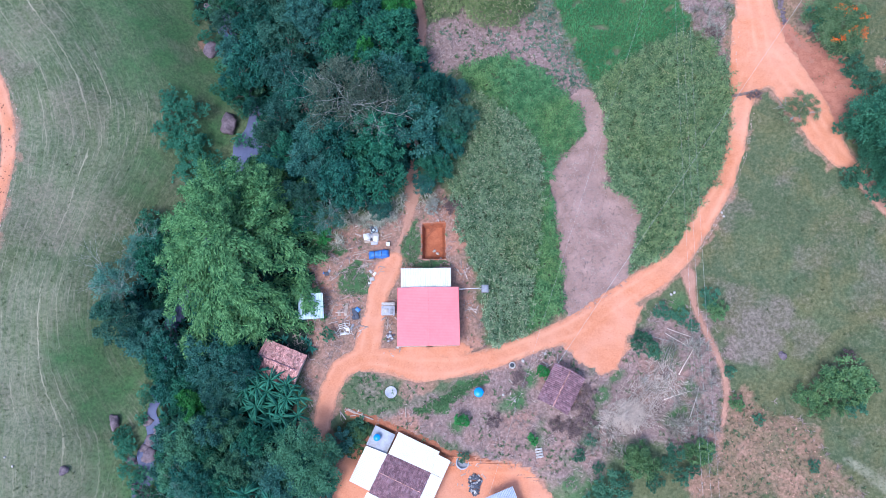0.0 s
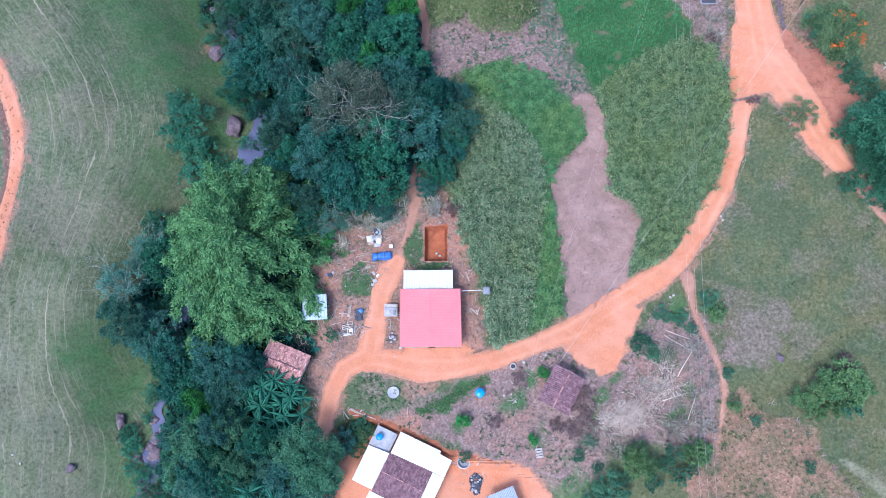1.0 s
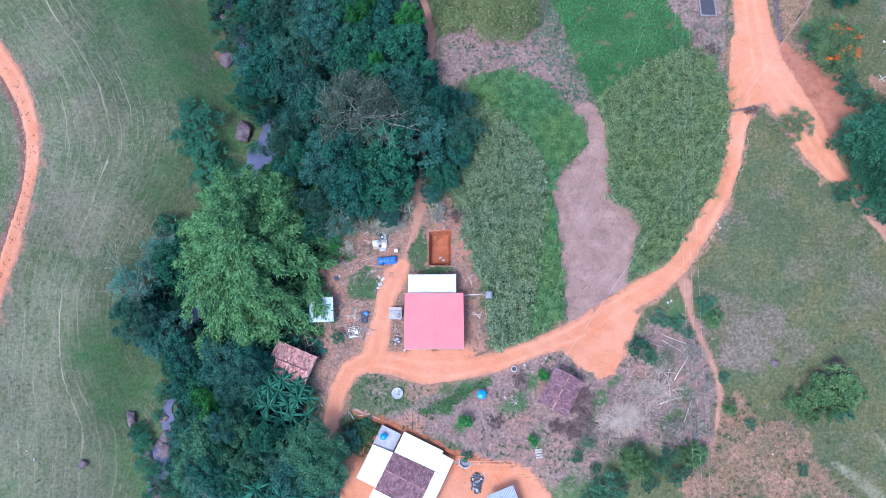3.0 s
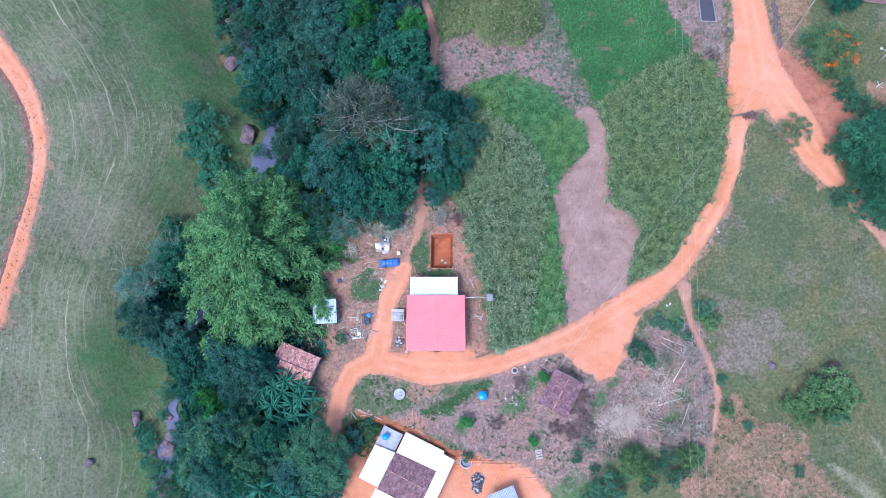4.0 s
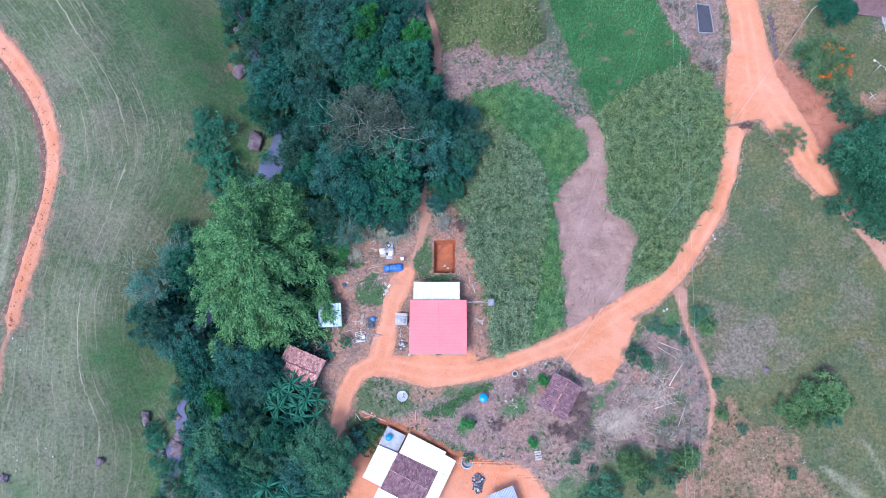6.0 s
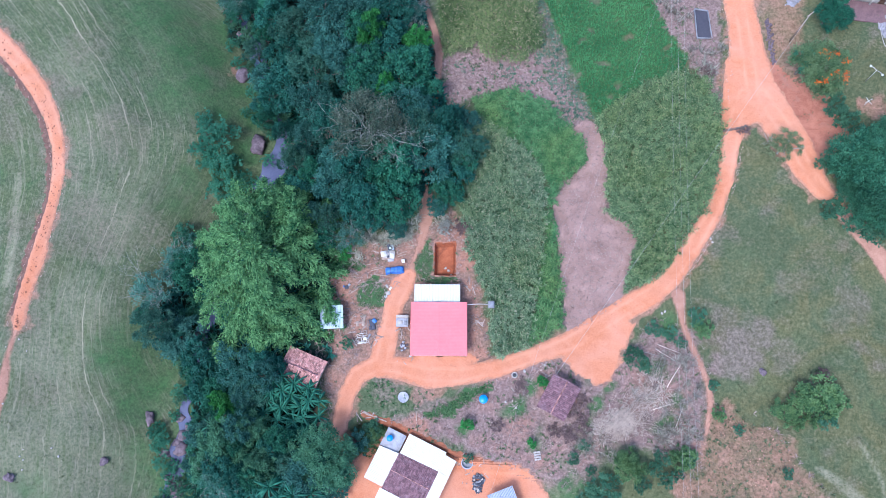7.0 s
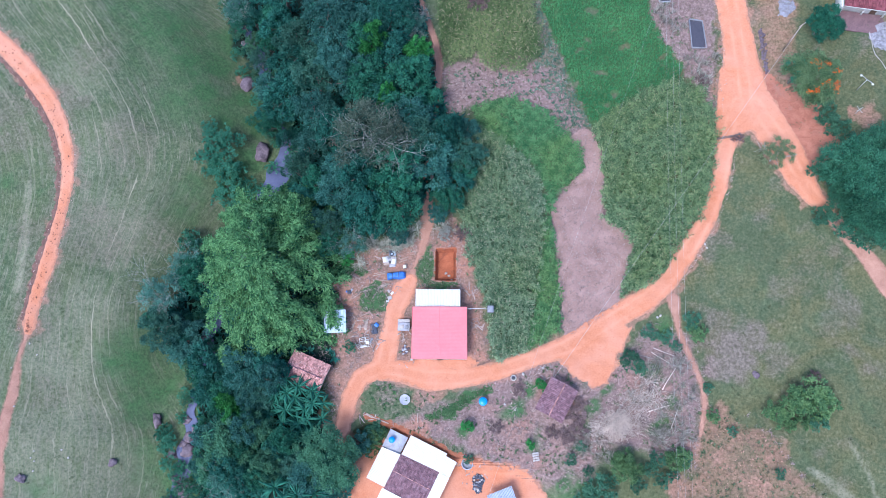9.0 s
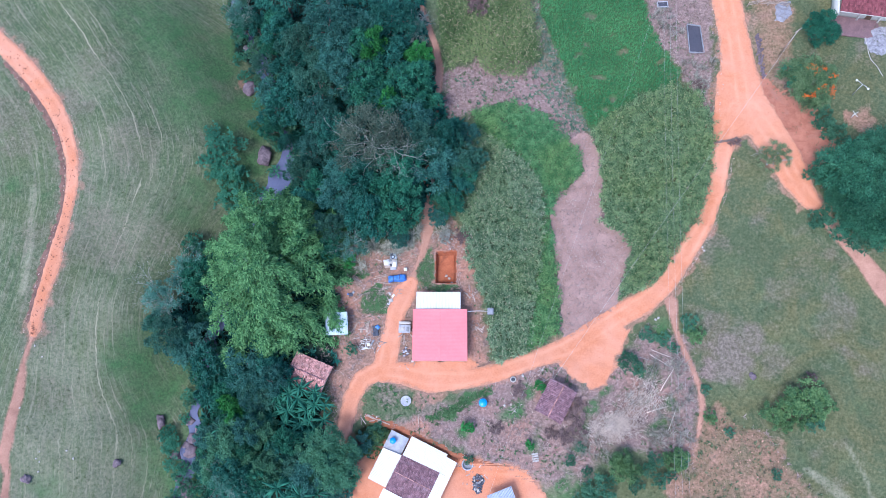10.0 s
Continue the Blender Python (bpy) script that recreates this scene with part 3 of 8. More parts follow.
FIELD_NORTH = [(-2.53, 62.70), (3.48, 65.85), (12.43, 65.04), (16.78, 60.12), (19.81, 52.62), (16.67, 51.21), (12.36, 55.81), (7.98, 57.90), (-0.79, 55.30), (-2.73, 55.57)]
ROUGH_POND = [(29.29, 79.02), (40.37, 78.32), (39.00, 54.55), (36.50, 57.89), (33.92, 64.78), (30.22, 69.78)]
STRIP = [(10.23, 78.15), (13.43, 78.21), (15.59, 68.08), (18.53, 59.19), (20.60, 53.10), (16.70, 52.62), (12.84, 61.13), (12.45, 68.99)]
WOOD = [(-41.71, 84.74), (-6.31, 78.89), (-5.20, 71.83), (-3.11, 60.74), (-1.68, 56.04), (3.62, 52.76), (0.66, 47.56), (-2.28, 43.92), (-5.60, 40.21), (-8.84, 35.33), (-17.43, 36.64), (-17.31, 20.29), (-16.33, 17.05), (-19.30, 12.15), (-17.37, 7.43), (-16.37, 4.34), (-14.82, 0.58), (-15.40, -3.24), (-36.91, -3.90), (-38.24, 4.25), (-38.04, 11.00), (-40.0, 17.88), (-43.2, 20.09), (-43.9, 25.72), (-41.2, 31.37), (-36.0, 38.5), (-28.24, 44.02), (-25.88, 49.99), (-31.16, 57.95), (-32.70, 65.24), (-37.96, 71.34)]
GREEN_BAND = [(-3.55, 9.53), (-2.27, 10.03), (-0.45, 10.55), (1.7, 12.27), (4.35, 13.52), (6.04, 14.03), (5.8, 13.16), (3.39, 12.06), (1.48, 10.35), (-0.42, 9.12), (-3.05, 8.69)]
LAWN = [(-13.49, 13.04), (-12.52, 14.82), (-10.51, 15.33), (-8.05, 14.56), (-5.59, 13.18), (-2.36, 12.47), (-4.31, 10.44), (-7.84, 8.80), (-11.07, 9.75), (-12.74, 11.06)]
RED_BANK = [(46.2, 62.5), (47.6, 60.8), (49.2, 58.6), (52.9, 55.6), (56.2, 49.2), (56.2, 46.8), (53.0, 45.2), (51.4, 46.0), (49.4, 50.2), (47.4, 54.5), (46.0, 58.5)]
VERGE = [(45.16, 75.62), (50.37, 75.17), (52.16, 72.04), (51.35, 67.23), (51.90, 63.44), (50.71, 58.80), (52.01, 55.89), (49.36, 57.01), (46.35, 58.68), (45.54, 64.87)]
GRASS_N = [(-5.48, 27.87), (-5.87, 29.74), (-4.88, 33.02), (-3.56, 34.07), (-3.00, 31.51), (-2.85, 28.63), (-0.27, 28.69), (0.74, 27.85)]
GRASS_YARD = [(-13.50, 27.02), (-11.88, 28.06), (-10.02, 27.48), (-9.30, 25.81), (-10.04, 23.70), (-12.10, 23.66), (-13.56, 24.90)]
GRASS_W = [(-17.90, 30.45), (-15.82, 30.98), (-13.27, 30.65), (-11.98, 29.96), (-15.29, 29.08), (-17.81, 28.73)]
CUT = [(-12.02, 9.26, 0.3), (-8.62, 8.24, 0.45), (-5.40, 6.91, 0.5), (-2.19, 5.58, 0.5), (0.61, 4.11, 0.5), (4.15, 3.26, 0.35), (8.09, 2.90, 0.2)]
WEST_BANK = [(-70.95, 62.47, 0.35), (-66.70, 58.33, 0.5), (-63.58, 54.23, 0.5), (-60.89, 49.58, 0.4), (-59.63, 45.13, 0.35), (-59.12, 38.98, 0.4), (-59.77, 33.64, 0.7), (-60.70, 29.76, 0.7), (-61.33, 25.52, 0.5), (-61.74, 21.73, 0.3)]
MAIZE_A = [(0.33, 51.29), (3.62, 52.28), (6.69, 50.33), (10.17, 47.89), (12.30, 45.14), (13.09, 40.56), (12.63, 34.41), (11.74, 27.50), (10.90, 21.66), (10.49, 19.03), (6.44, 17.49), (5.44, 20.31), (5.24, 24.01), (3.89, 28.22), (2.01, 31.61), (1.78, 35.98), (-0.10, 42.17)]
MAIZE_BRIGHT = [(2.54, 55.64), (7.98, 57.90), (13.23, 55.54), (17.52, 50.73), (19.68, 47.20), (15.26, 42.89), (14.10, 40.13), (14.38, 34.43), (15.09, 29.31), (15.24, 22.18), (10.89, 19.20), (11.81, 25.82), (13.05, 34.42), (13.60, 40.57), (12.73, 45.33), (10.17, 48.35), (6.68, 50.79), (3.18, 52.75)]
MAIZE_B = [(20.78, 53.39), (24.14, 55.95), (28.12, 58.76), (33.28, 60.44), (36.71, 58.82), (38.25, 55.54), (38.49, 51.34), (37.64, 45.02), (36.23, 40.56), (33.28, 35.36), (30.24, 30.67), (27.31, 28.12), (24.17, 27.32), (25.26, 31.13), (26.39, 34.61), (24.84, 36.83), (22.23, 38.34), (22.19, 44.37), (21.94, 48.88)]
MAIZE_C = [(-3.55, 78.95), (10.68, 79.17), (11.58, 73.06), (12.63, 68.99), (12.43, 65.04), (9.58, 62.32), (4.59, 62.75), (2.77, 65.43), (-1.83, 63.10), (-3.04, 68.79)]
FODDER = [(12.06, 79.19), (28.85, 79.05), (30.31, 71.79), (32.27, 66.31), (34.67, 62.79), (33.72, 60.71), (28.14, 59.06), (24.15, 56.24), (20.79, 53.78), (18.52, 58.72), (15.57, 67.06), (13.40, 73.15)]


def nearest_road(x, y):
    d = np.full(np.shape(x), 1e9)
    for line in ROADS.values():
        d = np.minimum(d, away_from_line(x, y, line))
    u, v = x + 0.55 * ripple(x, y, 2.0, 21) + 0.25 * ripple(x, y, 0.8, 23), y + 0.55 * ripple(x, y, 2.3, 22) + 0.25 * ripple(x, y, 0.7, 24)
    for area in (COURT, APRON, JUNCTION):
        d = np.minimum(d, away_from_area(u, v, area))
    return d


def nearest_path(x, y):
    d = np.full(np.shape(x), 1e9)
    for line in FOOTPATHS.values():
        d = np.minimum(d, away_from_line(x, y, line))
    return d


# the ground: fine where the camera passes, ever coarser to the horizon
def spread(lo, hi, step):
    core = np.arange(lo, hi + step, step)
    out = step * 1.18 ** np.arange(1, 48)
    out = np.cumsum(out)
    out = out[out < 3500]
    return np.concatenate([core[0] - out[::-1], core, core[-1] + out])


gx, gy = spread(-84, 80, 0.38), spread(-16, 96, 0.38)
gx, gy = np.unique(np.concatenate([gx, np.arange(-3.2, 0.8, 0.09)])), np.unique(np.concatenate([gy, np.arange(28.4, 34.3, 0.09)]))
GX, GY = np.meshgrid(gx, gy)
px, py = GX.ravel(), GY.ravel()
wx, wy = px + 0.7 * ripple(px, py, 2.2, 3) + 0.35 * ripple(px, py, 0.9, 5), py + 0.7 * ripple(px, py, 2.4, 8) + 0.35 * ripple(px, py, 0.8, 9)
pz = height(px, py) + 0.05 * ripple(px, py, 1.6, 2)
road_edge = 0.62 * smooth01(nearest_road(wx, wy), 1.1, -0.2)
soil = np.zeros_like(px)
road_edge = np.maximum(road_edge, 0.9 * smooth01(nearest_path(px, py), 0.5, -0.1))
soil = np.maximum(soil, 0.95 * smooth01(away_from_area(wx, wy, YARD2), 0.8, -0.5))
soil = np.maximum(soil, smooth01(away_from_area(px, py, PIT), 0.5, 0.1))
soil = np.maximum(soil, (0.50 + 0.10 * ripple(px, py, 3, 21)) * smooth01(away_from_area(wx, wy, SOIL_SE), 1.2, -1.2))
soil = np.maximum(soil, (0.56 + 0.16 * ripple(px, py, 2.6, 31)) * smooth01(away_from_area(wx, wy, TRAMPLED), 1.5, -1.0))
for cx, cy, r, a in [(57.73, 54.20, 1.6, 0.6), (59.91, 53.15, 2.5, 0.6), (-14.84, 33.10, 1.4, 0.9), (-8.65, 30.53, 1.5, 0.75), (-19.11, 9.36, 1.6, 0.75), (-19.95, 4.27, 1.5, 0.6), (-26.43, 5.00, 1.2, 0.8), (-5.02, 7.69, 3, 0.7), (-1.66, 16.89, 4, 0.5), (2.9, 20.4, 1.6, 0.9), (3.0, 23.6, 1.5, 0.85), (3.4, 17.9, 1.6, 0.85), (2.1, 27.2, 1.6, 0.8), (1.6, 31.0, 1.8, 0.9), (-1.2, 34.8, 1.8, 0.8), (1.0, 35.8, 1.4, 0.9), (-16.3, 26.8, 2.2, 0.8), (-13.6, 22.4, 1.8, 0.75), (-15.6, 24.6, 1.6, 0.8), (-10.6, 32.6, 2.0, 0.7), (-36.6, 64.4, 1.6, 0.6), (-2.6, 12.6, 2.2, 0.6), (-4.6, 12.0, 1.6, 0.5), (37.0, 10.6, 2.4, 0.60), (33.36, 5.40, 2.4, 0.56), (31.19, 0.47, 3, 0.64), (41.28, 7.05, 2.6, 0.56), (43.72, 5.20, 3, 0.58), (41.19, 0.47, 3.4, 0.55), (45.32, 2.26, 3, 0.5)]:
    soil = np.maximum(soil, a * smooth01(np.hypot(wx - cx, wy - cy), r, r * 0.4))
soil = np.maximum(soil, 0.52 * smooth01(away_from_area(wx, wy, VERGE), 1.6, -1.4))
dry = 0.85 * smooth01(away_from_area(wx, wy, DRY_SOUTH), 2.0, -1.0)
for area, a in ((FIELD_STUBBLE, 1.0), (FIELD_NORTH, 0.85), (ROUGH_POND, 0.8), (STRIP, 0.45), (TRAMPLED, 0.62)):
    dry = np.maximum(dry, a * smooth01(away_from_area(wx, wy, area), 0.7, -0.7))
for cx, cy, r, a in [(39.10, 19.52, 5, 0.8), (42.31, 21.15, 3.5, 0.7), (45.18, 17.98, 4, 0.5), (37.80, 22.79, 4, 0.55), (36.9, 16.8, 3, 0.75), (38.2, 35.5, 3, 0.5), (46.5, 28.0, 4, 0.4), (55.0, 26.0, 4, 0.5), (54.20, 24.48, 5, 0.4), (39.73, 17.13, 4, 0.8), (46.82, 43.66, 3, 0.4), (-68.65, 53.98, 6, 0.45), (-66.33, 49.46, 5, 0.45), (-57.77, 55.47, 3, 0.5), (-60.57, 57.24, 3, 0.5), (-58.67, 62.21, 5, 0.25), (49.98, 30.98, 6, 0.3), (36.80, 33.61, 3, 0.4), (-62.52, 34.36, 5, 0.4), (-57.90, 11.45, 5, 0.35), (-8.6, 12.6, 3.4, 0.5), (-3.6, 11.6, 2.6, 0.6), (-16.10, 13.01, 2.5, 0.7), (-17.37, 7.43, 2, 0.6), (50.50, 72.12, 2, 0.5), (-47.79, 35.96, 8, 0.36), (-53.51, 35.29, 9, 0.42), (-50.5, 50.0, 8, 0.38), (-56.5, 63.0, 7, 0.36), (19.37, 17.75, 2, 0.6), (23.6, 9.9, 4.0, 1.0), (26.5, 13.5, 3.0, 0.95)]:
    dry = np.maximum(dry, a * smooth01(np.hypot(wx - cx, wy - cy), r, r * 0.3))
streak = np.zeros_like(px)
for cx, cy, r, a in [(-57.02, 16.39, 9, 0.45), (-59.04, 5.00, 10, 0.42), (-53.78, 6.83, 9, 0.42), (-50.54, 0.60, 9, 0.42), (-56.46, -1.12, 9, 0.42), (-54.68, 23.19, 8, 0.35), (-52.11, 37.18, 9, 0.35), (-54.0, 48.0, 8, 0.25), (-50.0, 44.0, 6, 0.2), (-58.5, 60.0, 7, 0.25)]:
    streak = np.maximum(streak, a * smooth01(np.hypot(wx - cx, wy - cy), r, r * 0.2))
for line in TRACKS:
    streak = np.maximum(streak, 0.85 * smooth01(away_from_line(px, py, line), 0.32, 0.0) * (0.7 + 0.3 * ripple(px, py, 2, 15)))
road_w = away_from_line(wx, wy, ROADS["west_road"])


def trend(y, line):
    """The x of a line that runs north to south, smoothed, at each y."""
    q = sorted((p[1], p[0]) for p in line)
    return np.mean([np.interp(y + k, [p[0] for p in q], [p[1] for p in q]) for k in np.linspace(-4, 4, 9)], 0)


rim = trend(py, ROADS["west_road"] + FOOTPATHS["west"][1:])
crest = trend(py, [(-70.0, 82.0), (-60.8, 69.5), (-55.35, 62.55), (-52.00, 57.45), (-49.36, 52.96), (-48.02, 48.72), (-48.70, 44.20), (-49.79, 40.04), (-50.91, 36.05), (-51.65, 31.16), (-53.11, 26.70), (-53.2, 21.8), (-52.68, 16.70), (-51.99, 13.43), (-50.01, 10.30), (-48.75, 5.48), (-48.78, -0.94)])
contour = 10 * (px - rim) / (crest - rim) + 0.25 * ripple(px, py, 9, 3)
dry = np.maximum(dry, 0.42 * smooth01(road_w, 5.0, 0.0))
lush = np.zeros_like(px)
for cx, cy, r, a in [(-47.82, 71.16, 11, 0.8), (-42.92, 65.68, 9, 0.85), (-51.46, 73.57, 10, 0.65), (-50.5, 63.5, 7, 0.5), (-40.0, 66.5, 5, 0.95), (-41.0, 60.5, 5, 0.9), (-39.5, 72.0, 5, 0.95), (-37.5, 56.0, 4, 0.85), (-33.4, 50.5, 4, 0.95), (-33.2, 56.5, 4, 0.95), (-35.2, 61.0, 3.5, 0.95), (-44.0, 57.5, 7, 0.7), (-45.5, 10.5, 6, 0.8), (-57.0, -2.0, 5, 0.6), (-42.5, 40.5, 5, 0.6), (-41.0, 44.0, 4, 0.7), (-37.92, 58.30, 6, 0.8), (-35.52, 46.32, 6, 0.8), (-40.09, 56.51, 5, 0.6), (-47.73, 17.15, 7, 0.85), (-43.98, 13.32, 6, 0.9), (-46.63, 20.71, 6, 0.6), (-41.26, 17.83, 5, 0.7), (-41.23, 0.05, 6, 0.75), (-44.48, 1.60, 5, 0.6), (-66.90, 42.12, 3, 0.6), (-61.37, 40.63, 2, 0.5), (-45.36, 4.02, 4, 0.6), (-62.49, 59.01, 3, 0.3), (-9.60, 13.09, 3, 0.3), (-4.73, 10.2, 1.6, 0.4), (-4.92, 31.47, 2, 0.55), (-5.26, 28.90, 2, 0.55), (-12.23, 26.60, 2.6, 0.5), (45.01, 37.80, 5, 0.35), (34.70, 23.59, 3, 0.8), (29.85, 21.91, 3, 0.85), (41.81, 13.23, 4, 0.5), (37.44, 17.90, 3, 0.3), (43.26, 23.59, 3, 0.4), (19.03, 2.83, 4, 0.6), (12.85, 1.19, 3, 0.5), (58.36, 61.86, 5, 0.45), (54.70, 14.92, 6, 0.4), (3.3, 12.6, 1.6, 0.6), (-15.34, 30.03, 3, 0.5), (-7.81, 18.80, 1.3, 0.7), (-15.61, 19.09, 1.6, 0.4), (29.53, 14.65, 3, 0.6), (31.65, 10.74, 4, 0.62), (27.74, 8.37, 3, 0.55), (15.96, 5.06, 4, 0.6), (19.90, 6.68, 3, 0.5), (12.80, 2.70, 3, 0.6), (31.15, 16.25, 3, 0.55), (22.20, 5.18, 4, 0.6), (25.36, 6.78, 3, 0.55), (15.91, 1.25, 4, 0.8), (18.30, 5.10, 3, 0.7), (15.16, 3.13, 3, 0.7), (17.44, -0.22, 4, 0.8), (40.68, 31.89, 5, 0.5), (48.77, 36.00, 5, 0.5), (43.56, 27.71, 4, 0.5), (51.80, 24.43, 5, 0.55), (46.13, 21.16, 4, 0.5), (53.52, 18.05, 5, 0.55), (42.69, 14.81, 4, 0.6), (55.96, 11.87, 5, 0.55), (48.65, 5.68, 4, 0.55), (53.80, 4.29, 4, 0.5), (39.50, 13.20, 3, 0.55), (58.54, 21.32, 5, 0.5)]:
    lush = np.maximum(lush, a * smooth01(np.hypot(wx - cx, wy - cy), r * 1.15, r * 0.1) * (0.82 + 0.18 * ripple(px, py, 1.8, 18)))
lush = np.maximum(lush, 0.9 * smooth01(away_from_area(wx, wy, FODDER), 0.6, -0.4))
lush = np.maximum(lush, 0.95 * smooth01(away_from_area(wx, wy, GREEN_BAND), 0.25, -0.4))
for area, a in ((LAWN, 0.1), (GRASS_N, 0.85), (GRASS_YARD, 0.78), (GRASS_W, 0.7)):
    lush = np.maximum(lush, a * smooth01(away_from_area(wx, wy, area), 0.6, -0.4))
inside = smooth01(away_from_area(wx, wy, DRY_SOUTH), 0.5, -2.0)
soil = np.maximum(soil, inside * (0.30 + 0.26 * ripple(px, py, 5, 16)))
lush = np.maximum(lush, inside * (0.34 + 0.45 * ripple(px, py, 4, 17)))
dry = np.maximum(dry, 0.32 * (away_from_area(px, py, FODDER) < 0) * smooth01(ripple(px, py, 2.6, 5), 0.68, 0.9))
lush = lush * (1 - (away_from_area(px, py, FODDER) < 0) * smooth01(ripple(px, py, 2.6, 5), 0.68, 0.9))
dry *= 1 - 0.85 * smooth01(lush, 0.4, 0.75) * (px > -36)
soil *= 1 - 0.75 * smooth01(lush, 0.4, 0.75) * (px > -36)
soil = np.maximum(soil, road_edge)
soil = np.maximum(soil, smooth01(away_from_area(px, py, PIT), 0.5, 0.1))
east = smooth01(px, 26, 34) * (0.5 + 0.5 * ripple(px, py, 7, 12)) * (0.55 + 0.45 * ripple(px, py, 2.5, 13))
dry = np.maximum(dry, 0.62 * east * (away_from_area(px, py, MAIZE_B) > 0.5))
under_trees = smooth01(np.abs(px - np.interp(py, STREAM_Y, STREAM_X) - 10), 16, 9)
lush = np.maximum(lush, 0.6 * under_trees)
lush *= 1 - 0.45 * smooth01(px, 32, 38) * (away_from_area(px, py, MAIZE_B) > 0.5) * (away_from_area(px, py, FODDER) > 0.5)
nx, ny = len(gx), len(gy)
idx = np.arange(nx * ny).reshape(ny, nx)
quads = np.stack([idx[:-1, :-1], idx[:-1, 1:], idx[1:, 1:], idx[1:, :-1]], -1).reshape(-1, 4)
ground_mesh = Mesh().add(np.stack([px, py, pz], -1), quads).data("ground", M_GROUND, True)
zone_attr = ground_mesh.color_attributes.new("zones", "FLOAT_COLOR", "POINT")
# alpha: the wood's floor, where shade under the trees is painted in
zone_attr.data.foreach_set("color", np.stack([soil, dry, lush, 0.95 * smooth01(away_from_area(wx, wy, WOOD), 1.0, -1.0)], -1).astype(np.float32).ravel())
more_attr = ground_mesh.color_attributes.new("pastures", "FLOAT_COLOR", "POINT")
olive = smooth01(px, 16, 34) * (0.75 + 0.25 * ripple(px, py, 6, 14))
more_attr.data.foreach_set("color", np.stack([olive, streak, smooth01(px, -34, -41), np.maximum(smooth01(px, 34, 38) * smooth01(py, 56, 52), smooth01(px, -34, -40))], -1).astype(np.float32).ravel())
lane_attr = ground_mesh.attributes.new("contour", "FLOAT", "POINT")
lane_attr.data.foreach_set("value", contour.astype(np.float32))
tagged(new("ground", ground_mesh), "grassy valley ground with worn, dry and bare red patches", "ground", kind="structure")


def drape(name, away, box, step, material, label, category, lift=0.05, ragged=0.3, kind="structure"):
    """A sheet of earth laid over the ground where away() is negative; its ragged edges dip under the turf."""
    xs, ys = np.arange(box[0], box[2], step), np.arange(box[1], box[3], step)
    X, Y = np.meshgrid(xs, ys)
    x, y = X.ravel(), Y.ravel()
    d = away(x, y) + ragged * (0.4 * ripple(x, y, 1.1, 4) + 0.5 * ripple(x, y, 0.45, 7) + 0.3 * ripple(x, y, 3.0, 1))
    z = height(x, y) + 0.05 * ripple(x, y, 1.6, 2) + np.clip(-d * 0.22, -0.12, lift) + 0.012 * ripple(x, y, 0.8, 6)
    i = np.arange(len(x)).reshape(X.shape)
    q = np.stack([i[:-1, :-1], i[:-1, 1:], i[1:, 1:], i[1:, :-1]], -1).reshape(-1, 4)
    q = q[d[q].min(1) < 0.45]
    used = np.unique(q)
    back = np.zeros(len(x), int)
    back[used] = np.arange(len(used))
    ob = single(name, Mesh().add(np.stack([x, y, z], -1)[used], back[q]), material, label, category, kind=kind, smooth=True)
    centre = np.full(len(x), 1e9)
    for line in ROADS.values():
        centre = np.minimum(centre, away_from_line(x, y, [(a, b, 0.0) for a, b, _ in line]))
    rut = np.exp(-((centre - 0.72 - 0.15 * ripple(x, y, 5, 3)) / 0.26) ** 2) * (0.55 + 0.45 * ripple(x, y, 4, 9))
    wear = ob.data.color_attributes.new("wear", "FLOAT_COLOR", "POINT")
    wear.data.foreach_set("color", np.stack([np.clip(-d / 1.0, 0, 1), 0.7 * np.clip(rut, 0, 1), 0 * x, 0 * x + 1], -1)[used].astype(np.float32).ravel())
    return ob


drape("dirt_road", nearest_road, (-84, 4, 76, 84), 0.25, M_ROAD, "packed orange dirt road with a wide turning place", "dirt road", 0.075, 0.14)
drape("footpath", nearest_path, (-70, -6, 66, 84), 0.24, M_PATH, "narrow bare earth footpaths through the grass", "footpath", 0.03, 0.18)
drape("stubble_field", lambda x, y: away_from_area(x, y, FIELD_STUBBLE), (12, 18, 34, 56), 0.3, M_STUBBLE, "harvested field with pale pinkish dry stubble", "field", 0.04, 0.5)
drape("house_yard", lambda x, y: away_from_area(x, y, YARD2), (-20, -8, 20, 11), 0.3, M_ROAD, "bare orange earth yard cut into the slope", "yard", 0.04, 0.5)

drape("red_bank", lambda x, y: away_from_area(x, y, RED_BANK), (42, 40, 66, 66), 0.3, M_REDBANK, "bare deep-red earth bank above the road", "earth bank", 0.03, 1.2)
drape("terrace_cut", lambda x, y: away_from_line(x, y, CUT), (-16, -2, 14, 12), 0.25, M_SOIL, "raw red earth cut above the terrace", "earth bank", 0.05, 0.4)
drape("road_bank", lambda x, y: away_from_line(x, y, WEST_BANK), (-80, 14, -48, 72), 0.25, M_BANK, "dark eroded bank beside the track", "earth bank", 0.04, 0.5)

drape("pit_floor", lambda x, y: away_from_area(x, y, PIT) - 0.15, (-5, 26, 3, 36), 0.09, M_PIT, "freshly dug orange-red earth of the pit", "earth pit", 0.03, 0.2)
